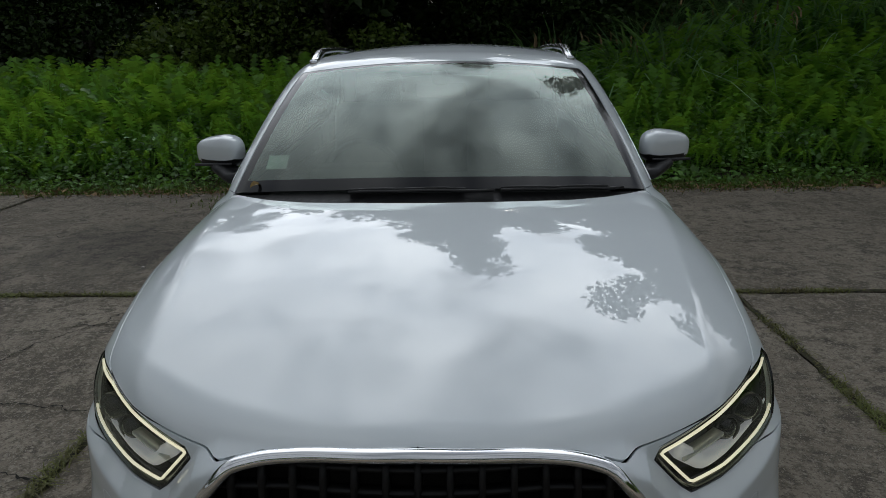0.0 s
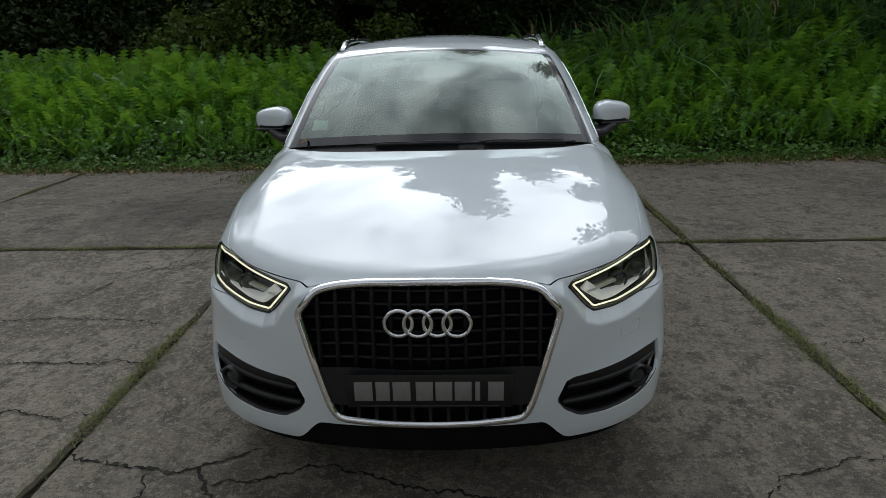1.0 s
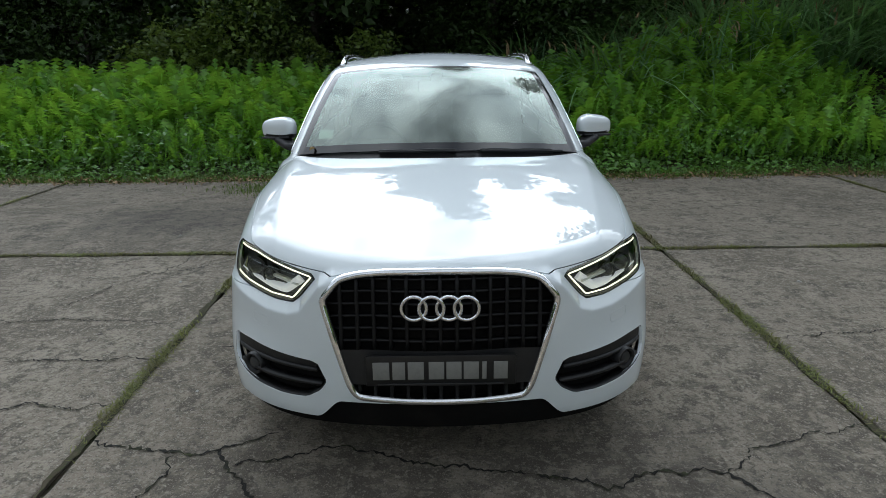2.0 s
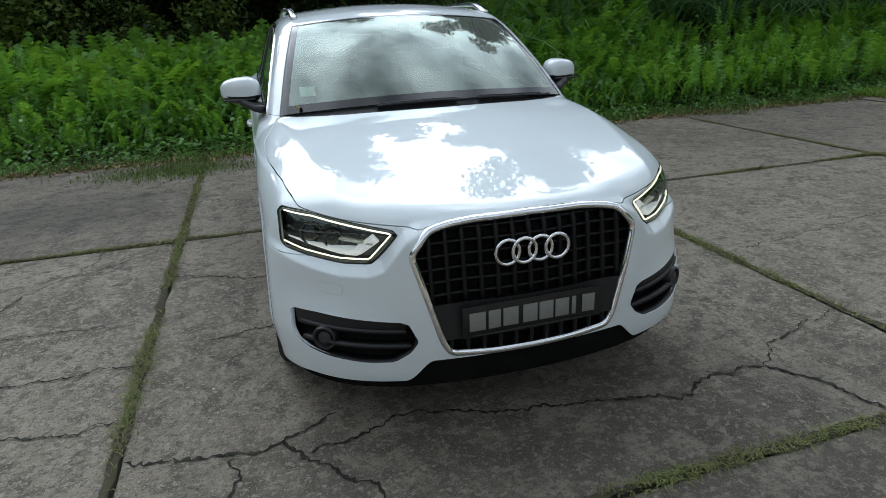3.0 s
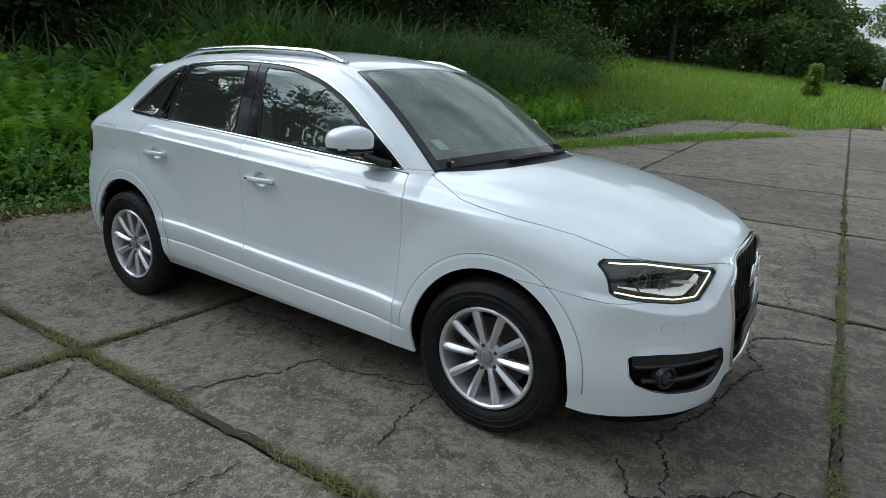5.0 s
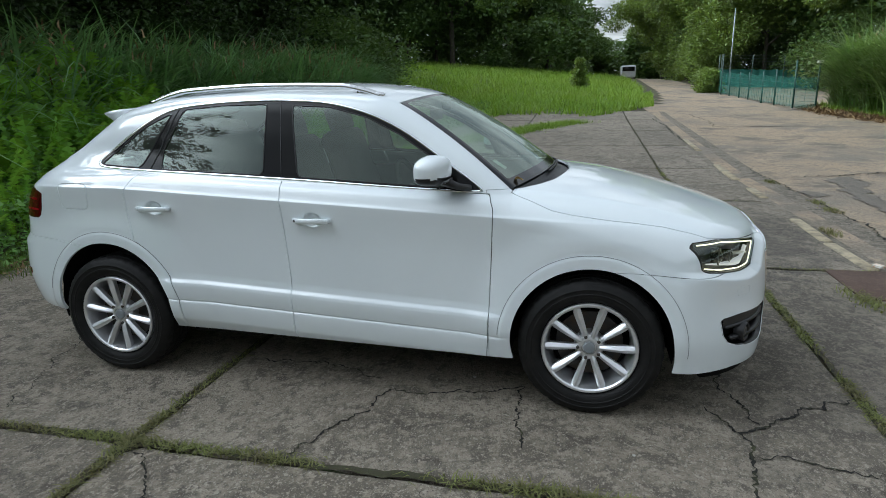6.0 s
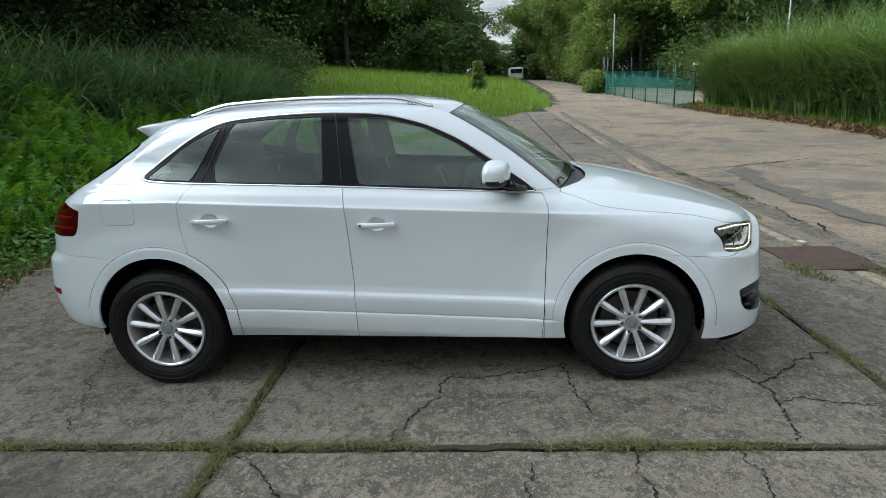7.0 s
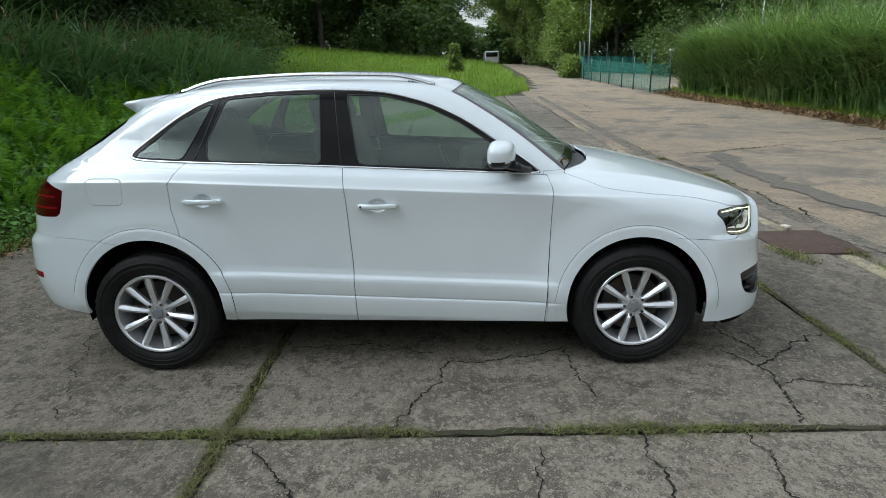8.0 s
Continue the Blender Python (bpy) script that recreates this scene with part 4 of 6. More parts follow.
def across(z):
    x = np.linspace(0, 0.5, 400)
    ok = inside_outline(np.column_stack([x, np.full(400, z)]), GRILLE) < -0.012
    return x[ok].max()


SLAT = [(-0.008, -0.03), (0.008, -0.03), (0.006, 0.004), (-0.006, 0.004)]
for k in range(-6, 7):
    x = k * 0.0605
    lo, hi = span(x)
    for a, b in ((max(lo, 0.542), hi), (lo, 0.408)):
        if b - a > 0.02:
            z = np.linspace(a, b, 9)
            bar("grille_slat", on_front(np.full(9, x), z, -0.020), SLAT, GRILLE_BLACK, front_grille, "", False, (0, -1, 0))
for z in (0.575, 0.622, 0.668, 0.714, 0.760, 0.803):
    w = across(z)
    x = np.linspace(-w, w, 25)
    bar("grille_bar", on_front(x, np.full(25, z), -0.026), [(-0.0045, -0.02), (0.0045, -0.02), (0.0035, 0.002), (-0.0035, 0.002)], GRILLE_BLACK, front_grille, "", False, (0, -1, 0))
# plate carrier
zz = np.linspace(0.408, 0.545, 5)
vs = []
for z in zz:
    w = across(z)
    vs.append(on_front(np.linspace(-w, w, 25), np.full(25, z), -0.014))
v = np.concatenate(vs)
mesh_object("plate_carrier", v, [(r * 25 + c, r * 25 + c + 1, (r + 1) * 25 + c + 1, (r + 1) * 25 + c) for r in range(4) for c in range(24)], BLACK, front_grille)
plate_y = float(on_front(0.0, 0.46)[1]) + 0.006
number_plate = bm_object("number_plate", box_bm((0.545, 0.010, 0.122), (0, plate_y, 0.477), 0.003), PLATE, front_grille, "black plate with plain grey bars")
bm_object("plate_edge", box_bm((0.46, 0.004, 0.005), (0, plate_y - 0.0065, 0.424), 0.001), LAMP_GREY, number_plate)
for x0, x1 in ((-0.247, -0.187), (-0.176, -0.130), (-0.120, -0.062), (-0.044, 0.012), (0.020, 0.075), (0.083, 0.138), (0.150, 0.166), (0.192, 0.243)):
    bm_object("plate_mark", box_bm((x1 - x0, 0.003, 0.070), ((x0 + x1) / 2, plate_y - 0.0065, 0.478), 0.001), PLATE_GREY, number_plate)
# four linked rings
ry = float(on_front(0.0, 0.712)[1]) - 0.004
for k in range(4):
    c = np.array([(k - 1.5) * 0.0625, ry, 0.712])
    a = np.linspace(0, math.tau, 41)[:-1]
    path = c + np.column_stack([0.0445 * np.cos(a), np.where(k % 2, -0.003, 0.0) * np.ones(40), 0.0445 * np.sin(a)])
    bar("emblem_ring", path, [(-0.0065, -0.006), (-0.0065, 0.002), (0, 0.006), (0.0065, 0.002), (0.0065, -0.006)], CHROME, front_grille, "chrome ring", True, (0, -1, 0))

# lower lip under the grille, black
q = HALF[0]
low = np.interp(q[:, 1], [-0.9, -0.65, -0.45], [0.258, 0.268, 0.250]) + 0.080 * step(-np.abs(q[:, 0]), -0.475, -0.37)
lip = clip(HALF, np.maximum.reduce([q[:, 2] - low - 0.02, 0.212 - q[:, 2], q[:, 1] + 0.52]))
lip = (lip[0] * np.array([0.97, 1, 1]) + np.array([0, 0.022, 0]), lip[1], lip[2])
panel("front_lip", joined(lip, mirrored(lip)), DARK, car, "black plastic lower lip")

# fog lamp recesses
def fog(s):
    put = (lambda m: m) if s > 0 else mirrored
    m = put((fog_hole[0] + np.array([0.02, 0.05, 0]), fog_hole[1], fog_hole[2]))
    rec = panel("fog_recess", m, DARK, bumper, "black lower air intake", 0)
    o = resampled(FOG, 0.012, True)
    bar("recess_wall", flip_x(on_front(o[:, 0], o[:, 1], -0.004), s), [(-0.002, -0.05), (0.0025, -0.05), (0.0025, 0.001), (-0.002, 0.001)], BLACK, rec, "", True, (0, -1, 0))
    for z0, z1, x0, x1 in ((0.462, 0.455, -0.812, -0.46), (0.408, 0.398, -0.80, -0.445)):
        x = np.linspace(x0, x1, 16)
        bar("intake_blade", flip_x(on_front(x, np.linspace(z0, z1, 16), -0.016), s), [(-0.008, -0.03), (0.008, -0.03), (0.006, 0.006), (-0.006, 0.006)], BLACK, rec, "", False, (0, -1, 0))
    x = np.linspace(-0.818, -0.462, 14)
    vv = np.concatenate([on_front(x, np.interp(x, [-0.8, -0.64, -0.47], [0.507, 0.503, 0.494]), -0.006), on_front(x, np.full(14, 0.462), -0.018)])
    mesh_object("intake_brow", flip_x(vv, s), [(i, i + 1, 15 + i, 14 + i) for i in range(13)], BLACK, rec)
    c = on_front(-0.732, 0.420, -0.012)
    turn = Matrix.Rotation(radians(-30 * s), 4, "Z")
    bm = lathe_bm([(0.035, 0.048), (-0.004, 0.046), (-0.010, 0.042), (-0.008, 0.035), (0.006, 0.030), (0.010, 0.026)], 32, "y")
    bmesh.ops.transform(bm, matrix=Matrix.Translation(flip_x(c, s)) @ turn, verts=bm.verts)
    bm_object("fog_lamp", bm, BLACK, rec, "round fog lamp in black housing")
    bm = lathe_bm([(0.006, 0.029), (-0.003, 0.024), (-0.006, 0.012), (-0.007, 0.002)], 24, "y")
    bmesh.ops.transform(bm, matrix=Matrix.Translation(flip_x(c, s)) @ turn, verts=bm.verts)
    bm_object("fog_lens", bm, LAMP_GREY, rec)


put_both(fog)


# headlamps
def headlamp(s):
    put = (lambda m: m) if s > 0 else mirrored
    inner = np.array([0.025, 0.055, -0.004])
    m = put((lamp[0] + inner, lamp[1], lamp[2]))
    house = panel("headlamp", m, LAMP_GREY, car, "clear headlamp with lit running light strip", 0)
    o = resampled(LAMP, 0.012, True)
    bar("lamp_rim", flip_x(on_front(o[:, 0], o[:, 1], -0.003), s), [(-0.006, -0.06), (0.0, -0.06), (0.004, 0.0), (-0.004, 0.002)], GLOSS_BLACK, house, "", True, (0, -1, 0))
    u = rounded([(-0.808, 0.839), (-0.72, 0.838), (-0.61, 0.819), (-0.474, 0.794), (-0.553, 0.704), (-0.645, 0.702), (-0.76, 0.718), (-0.822, 0.736)], 0)
    u = resampled(u, 0.012)
    bar("light_strip", flip_x(on_front(u[:, 0], u[:, 1], -0.010), s), ring_section(0.0031, 6), LED, house, "glowing yellow-white light strip", False, (0, -1, 0))
    b = resampled([(-0.805, 0.754), (-0.74, 0.740), (-0.645, 0.725), (-0.585, 0.723), (-0.522, 0.772)], 0.012)
    bar("reflector_trim", flip_x(on_front(b[:, 0], b[:, 1], -0.026), s), [(-0.017, -0.014), (0.017, -0.014), (0.015, 0.0), (-0.015, 0.004)], GUIDE, house, "glowing white light guide", False, (0, -1, 0), np.interp(b[:, 0], [-0.80, -0.72, -0.62], [0.15, 0.45, 1.0]))
    for x, z, r in ((-0.725, 0.772, 0.032), (-0.655, 0.760, 0.026)):
        c = flip_x(on_front(x, z, -0.05), s)
        bm = lathe_bm([(0.02, r + 0.006), (-0.012, r + 0.006), (-0.014, r), (-0.020, r * 0.8), (-0.026, r * 0.4), (-0.027, 0.001)], 28, "y")
        bmesh.ops.transform(bm, matrix=Matrix.Translation(c) @ Matrix.Rotation(radians(-18 * s), 4, "Z"), verts=bm.verts)
        bm_object("projector", bm, GLOSS_BLACK, house)
        bm = lathe_bm([(-0.010, r + 0.009), (-0.016, r + 0.009), (-0.017, r + 0.004), (-0.013, r + 0.003)], 28, "y")
        bmesh.ops.transform(bm, matrix=Matrix.Translation(c) @ Matrix.Rotation(radians(-18 * s), 4, "Z"), verts=bm.verts)
        bm_object("projector_ring", bm, LAMP_GREY, house)
    f = resampled([(-0.64, 0.768), (-0.56, 0.757), (-0.535, 0.752)], 0.01)
    bar("lamp_fin", flip_x(on_front(f[:, 0], f[:, 1], -0.022), s), [(-0.006, -0.02), (0.006, -0.02), (0.004, 0.003), (-0.004, 0.003)], LAMP_CHROME, house, "", False, (0, -1, 0))
    panel("lens", put(lamp), LENS, house, "clear plastic lens", 0).visible_shadow = False


put_both(headlamp)


# chrome line round the side windows, mirrors, handles, rails
def side_trim(s):
    o = resampled(rounded(DLO, 2), 0.02, True)
    pts = on_side(o[:, 0], o[:, 1], 0.001)
    low = o[:, 1] < np.interp(o[:, 0], [0.4, 2.7], [1.075, 1.20])
    bar("chrome_strip", flip_x(pts, s), [(-0.007, -0.005), (0.007, -0.005), (0.006, 0.003), (0, 0.005), (-0.006, 0.003)], CHROME, car, "bright chrome window line", True, (-s, 0, 0))
    for k, (yh, zh) in enumerate(HANDLES):
        door = doors[s < 0][k]
        y = np.linspace(yh - 0.102, yh + 0.102, 17)
        bow = 0.034 * (1 - np.abs((y - yh) / 0.108) ** 3.2)
        base = on_side(np.where(np.abs(y - yh) < 0.06, yh - 0.075, y), np.full(17, zh))
        base = np.stack([np.full(17, on_side(yh - 0.08, zh)[0]) + 0.004, y, np.full(17, zh)], -1)
        base[:, 0] -= bow
        sc = np.clip(0.65 + 0.6 * (1 - np.abs((y - yh) / 0.102) ** 4), 0.5, 1)
        h = bar("handle", flip_x(base, s), [(-0.013, -0.006), (-0.008, -0.010), (0.008, -0.010), (0.013, -0.006), (0.0135, 0.003), (0.009, 0.008), (-0.009, 0.008), (-0.0135, 0.003)],
                PAINT, door, "", False, (-s, 0, 0), sc)
        for yy in (yh - 0.088, yh + 0.088):
            bm_object("handle_mount", box_bm((0.035, 0.024, 0.018), flip_x((on_side(yy, zh)[0] - 0.008, yy, zh), s), 0.005), PAINT, door)
        if k == 0 and s > 0:
            bm = lathe_bm([(-0.002, 0.006), (0.002, 0.006), (0.003, 0.004)], 16)
            bmesh.ops.translate(bm, vec=(base[:, 0].min() + 0.006, yh + 0.085, zh), verts=bm.verts)
            bm_object("key_hole", bm, BLACK, door)
    # rails
    y = np.linspace(1.075, 2.43, 40)
    t = (y - 1.075) / 1.355
    lift = 0.036 * np.clip(np.minimum(t / 0.14, (1 - t) / 0.16), 0, 1) ** 0.6 - 0.006
    x = np.interp(y, [1.0, 1.6, 2.5], [-0.575, -0.592, -0.572])
    pts = on_top(x, y) + np.stack([0 * y, 0 * y, lift], -1)
    bar("roof_rail", flip_x(pts, s), [(-0.017, -0.014), (0.017, -0.014), (0.019, -0.002), (0.012, 0.010), (-0.012, 0.010), (-0.019, -0.002)], RAIL, car, "satin aluminium rail")
    for a, b in ((1.06, 1.20), (2.30, 2.44)):
        yy = np.linspace(a, b, 8)
        xx = np.interp(yy, [1.0, 1.6, 2.5], [-0.575, -0.592, -0.572])
        bar("rail_foot", flip_x(on_top(xx, yy, 0.006), s), [(-0.018, -0.016), (0.018, -0.016), (0.014, 0.008), (-0.014, 0.008)], RAIL, car)
    # door mirror
    bm = bmesh.new()
    bmesh.ops.create_cube(bm, size=2)
    bmesh.ops.subdivide_edges(bm, edges=bm.edges[:], cuts=9, use_grid_fill=True)
    for vert in bm.verts:
        c = vert.co
        n = (abs(c.x) ** 3 + abs(c.y) ** 3 + abs(c.z) ** 3) ** (1 / 3)
        c /= n
        x, yq, z = c
        out = (1 - x) / 2                           # 1 at the outer end
        zz = z * 0.070 * (1 - 0.34 * max(0, out - 0.35) * (1.0 if z > 0 else 0.5))
        depth = 0.092 * (1 - 0.25 * out) if yq < 0 else 0.056
        c.x, c.y, c.z = x * 0.101, yq * depth + 0.03 * out, zz
    bmesh.ops.transform(bm, matrix=Matrix.Translation((-0.918 * s, 0.728, 1.176)) @ Matrix.Diagonal((s, 1, 1, 1)), verts=bm.verts)
    lower = bm.copy()
    for mesh, below in ((bm, False), (lower, True)):
        gone = [f for f in mesh.faces if (f.calc_center_median().z < 1.148) != below]
        bmesh.ops.delete(mesh, geom=gone, context="FACES")
    mir = bm_object("door_mirror", bm, PAINT, car, "white mirror housing on black foot", True, 60)
    bm_object("mirror_underside", lower, BLACK, mir, "", True, 60)
    path = np.array([(-0.80, 0.60, 1.085), (-0.835, 0.63, 1.092), (-0.87, 0.66, 1.108), (-0.90, 0.68, 1.125)])
    bar("mirror_arm", flip_x(path, s), [(-0.045, -0.014), (0.045, -0.014), (0.05, 0), (0.04, 0.016), (-0.04, 0.016), (-0.05, 0)], BLACK, mir)
    bm_object("mirror_glass", box_bm((0.125, 0.006, 0.075), (-0.925 * s, 0.783, 1.18), 0.002), CHROME, mir, "mirror glass")
    ind = np.linspace(-1.0, -0.85, 9)
    bar("indicator", flip_x(np.stack([ind, 0.655 + 0.5 * (ind + 0.9) ** 2 * (ind < -0.9), np.full(9, 1.134)], -1), s), ring_section(0.006, 6), LAMP_GREY, mir)


put_both(side_trim)


# seams in the black pillars
def pillar_seam(s):
    for a, b, wide in (((1.552, 1.125), (1.585, 1.492), 0.0022), ((2.322, 1.158), (2.186, 1.466), 0.0030)):
        t = np.linspace(0, 1, 12)
        bar("pillar_seam", flip_x(on_side(a[0] + (b[0] - a[0]) * t, a[1] + (b[1] - a[1]) * t, 0.0012), s), ring_section(wide, 6), LAMP_GREY, car, "", False, (-s, 0, 0))
    for outline in PANES.values():
        o = resampled(outline, 0.03, True)
        bar("window_seal", flip_x(on_side(o[:, 0], o[:, 1], 0.001), s), ring_section(0.0035, 6), BLACK, car, "", True, (-s, 0, 0))


put_both(pillar_seam)

# tailgate spoiler
y0 = np.linspace(-0.57, 0.57, 31)
sec = [(-0.10, -0.030), (-0.095, 0.012), (0.0, 0.013), (0.06, 0.004), (0.078, -0.005), (0.070, -0.014), (0.0, -0.066)]
path = np.stack([y0, 2.700 - 0.05 * y0 ** 2, 1.474 - 0.065 * y0 ** 2], -1)
bar("roof_spoiler", path[::-1], sec, PAINT, car)


# ---- wheels ----
def wheel_parts():
    made = {}
    half = [(-0.088, 0.226), (-0.106, 0.238), (-0.1160, 0.256), (-0.1166, 0.268), (-0.1190, 0.271), (-0.1190, 0.275), (-0.1172, 0.278), (-0.1178, 0.292), (-0.1198, 0.295), (-0.1198, 0.298), (-0.1165, 0.302), (-0.113, 0.312), (-0.104, 0.326), (-0.094, 0.3345), (-0.072, 0.3395), (-0.0700, 0.331), (-0.0610, 0.331),
            (-0.059, 0.3405), (-0.022, 0.3410), (-0.0200, 0.332), (-0.0090, 0.332), (-0.0070, 0.3412)]
    prof = half + [(-a, r) for a, r in half[::-1]]
    bm = lathe_bm(prof, 160, "x", True)
    bm.verts.ensure_lookup_table()
    for k, (a, r) in enumerate(prof):
        if r > 0.325 and abs(a) > 0.05:
            for i in range(160):
                if i % 4 == 0:
                    v = bm.verts[k * 160 + i]
                    v.co.y *= 1 - 0.004 / r
                    v.co.z *= 1 - 0.004 / r
    made["tyre"] = (bm, RUBBER)
    made["rim"] = (lathe_bm([(-0.092, 0.2265), (-0.104, 0.2250), (-0.1080, 0.2215), (-0.1070, 0.2130), (-0.101, 0.2070), (-0.088, 0.2040), (-0.070, 0.1990), (0.03, 0.190), (0.085, 0.2), (0.095, 0.226)], 96, "x", True), ALLOY)
    made["brake_disc"] = (lathe_bm([(-0.018, 0.05), (-0.018, 0.158), (0.008, 0.158), (0.008, 0.05)], 64), BRAKE)
    # dark disc added behind the spokes to close off the wheel's inside
    made["wheel_backing"] = (lathe_bm([(0.05, 0.01), (0.05, 0.196), (0.058, 0.196), (0.058, 0.01)], 48), DARK)
    made["hub"] = (lathe_bm([(-0.020, 0.072), (-0.062, 0.068), (-0.074, 0.060), (-0.081, 0.046), (-0.082, 0.036), (-0.077, 0.033)], 60), ALLOY)
    made["centre_cap"] = (lathe_bm([(-0.070, 0.028), (-0.087, 0.028), (-0.0905, 0.025), (-0.092, 0.015), (-0.0925, 0.001)], 40), PLAIN_GREY)
    bm = bmesh.new()
    st = [(0.040, 0.0125, -0.076, 0.003), (0.062, 0.0130, -0.084, 0.005), (0.085, 0.0145, -0.088, 0.006), (0.110, 0.0160, -0.090, 0.007), (0.140, 0.0175, -0.092, 0.008), (0.170, 0.0190, -0.093, 0.008), (0.196, 0.0190, -0.095, 0.006), (0.2105, 0.0130, -0.099, 0.003)]
    rings = []
    for r, hw, x, peak in st:
        rings.append([bm.verts.new(c) for c in ((x + 0.034, -hw * 0.8, r), (x + 0.006, -hw, r), (x, -hw * 0.72, r), (x - peak, 0, r), (x, hw * 0.72, r), (x + 0.006, hw, r), (x + 0.034, hw * 0.8, r))])
    for p, q in zip(rings, rings[1:]):
        for i in range(7):
            bm.faces.new((p[i], p[(i + 1) % 7], q[(i + 1) % 7], q[i]))
    bm.faces.new(rings[0]), bm.faces.new(rings[-1])
    made["spoke"] = (bm, ALLOY)
    made["bolt"] = (lathe_bm([(-0.070, 0.0085), (-0.089, 0.0085), (-0.092, 0.006)], 6), BRAKE)
    out = {}
    for name, (bm, mat) in made.items():
        ob = bm_object(name, bm, mat, None, "", True, 28)
        out[name] = ob.data
        bpy.data.objects.remove(ob)
    return out


WHEEL = wheel_parts()


def wheel(x, y, turn, spin):
    rim = new("wheel", WHEEL["rim"])
    rim.parent = car
    tagged(rim, "ten-spoke silver alloy wheel with black tyre")
    rim.matrix_basis = Matrix.Translation((x, y, 0.3405)) @ Matrix.Rotation(turn, 4, "Z") @ Matrix.Rotation(radians(spin), 4, "X")

    def add(name, a=0.0, at=None):
        o = new(name, WHEEL[name])
        o.parent = rim
        o.matrix_basis = Matrix.Rotation(a, 4, "X") @ (Matrix.Translation(at) if at else Matrix.Identity(4))
    for n in ("tyre", "hub", "centre_cap", "brake_disc", "wheel_backing"):
        add(n)
    for k in range(10):
        add("spoke", k * math.tau / 10)
    for k in range(5):
        add("bolt", (k + 0.5) * math.tau / 5, (0, 0, 0.054))


for y, spin in ((FRONT_HUB, 17), (REAR_HUB, -8)):
    wheel(-0.784, y, 0.0, spin)
    wheel(0.784, y, math.pi, spin + 9)

# thin grey tube round each wheel arch, drawing the crease's shade line
for hub, zc, rad in ARCHES:
    for s in (1, -1):
        a = np.radians(np.linspace(4, 184, 60) if hub == FRONT_HUB else np.linspace(12, 172, 50))
        ys, zs = hub + (rad + FLARE) * np.cos(a), zc + (rad + FLARE) * np.sin(a)
        ok = ys > -0.46
        bar("arch_shade_line", flip_x(on_side(ys[ok], zs[ok], 0.0006), s), ring_section(0.0015, 6), PLAIN_GREY, car)

# wheel housings and underbody
for hub, zc, r in ARCHES:
    for s in (1, -1):
        a = np.radians(np.linspace(-13, 193, 40))
        ys, zs = hub + (r + 0.012) * np.cos(a), zc + (r + 0.012) * np.sin(a)
        v = np.concatenate([np.stack([np.full(40, s * xx), ys, zs], -1) for xx in (-0.845, -0.50)])
        f = [(i, i + 1, 41 + i, 40 + i) for i in range(39)] + [tuple(range(40, 80))]
        mesh_object("wheel_housing", v, f, DARK, car)
bm_object("underbody", box_bm((1.00, 3.95, 0.16), (0, 1.30, 0.285), 0.02), DARK, car)
bm_object("floor_pan", box_bm((1.66, 1.72, 0.12), (0, 1.30, 0.315), 0.02), DARK, car)
for y in (-0.60, 3.15):
    bm_object("crash_beam", box_bm((1.2, 0.22, 0.35), (0, y, 0.42), 0.03), DARK, car)

# ---- inside the car ----
cabin = bm_object("dashboard", box_bm((1.36, 0.52, 0.26), (0, 0.66, 0.93), 0.07, 3), TRIM, car, "dark soft dashboard")
bm_object("instrument_hood", box_bm((0.36, 0.18, 0.09), (-0.37, 0.78, 1.06), 0.035, 3), TRIM, cabin)
bm_object("centre_console", box_bm((0.24, 0.9, 0.30), (0, 1.15, 0.62), 0.04, 2), TRIM, car)
bm_object("cabin_floor", box_bm((1.5, 2.4, 0.04), (0, 1.7, 0.42), 0.0), TRIM, car)
bm_object("parcel_shelf", box_bm((1.30, 0.55, 0.04), (0, 2.75, 1.02), 0.01), TRIM, car)
for s in (1, -1):
    bm_object("door_card", box_bm((0.05, 1.95, 0.46), (-0.755 * s, 1.52, 0.79), 0.02), TRIM, car)
a = np.linspace(0, math.tau, 33)[:-1]
tilt = Matrix.Translation((-0.37, 0.98, 1.00)) @ Matrix.Rotation(radians(-24), 4, "X")
ring = np.array([tilt @ Vector((0.18 * math.cos(t), 0, 0.18 * math.sin(t))) for t in a])
wheel_ring = bar("steering_wheel", ring, ring_section(0.014, 8), TRIM, car, "", True, (0, 1, 0))
bm_object("steering_boss", box_bm((0.15, 0.05, 0.10), (-0.37, 0.97, 1.0), 0.02), TRIM, wheel_ring)


def seat(x, y, wide):
    base = bm_object("seat", box_bm((wide, 0.52, 0.20), (x, y, 0.66), 0.06, 3), SEAT, car, "dark leather seat")
    lean = Matrix.Rotation(radians(-18), 4, "X")
    bm_object("backrest", box_bm((wide, 0.15, 0.62), (x, y + 0.33, 1.00), 0.06, 3, lean), SEAT, base)
    for k in ([0] if wide < 0.8 else [-0.42, 0, 0.42]):
        bm_object("headrest", box_bm((0.26, 0.10, 0.17), (x + k, y + 0.43, 1.37 if wide < 0.8 else 1.28), 0.03, 2, lean), SEAT, base)


for x, y, w in ((-0.37, 1.28, 0.50), (0.37, 1.28, 0.50), (0, 2.12, 1.26)):
    seat(x, y, w)
bm_object("rear_view_mirror", box_bm((0.22, 0.03, 0.065), (0, 0.93, 1.40), 0.012), TRIM, car)
bm_object("sensor_box", box_bm((0.07, 0.07, 0.06), (0.0, 0.86, 1.455), 0.02), TRIM, car)

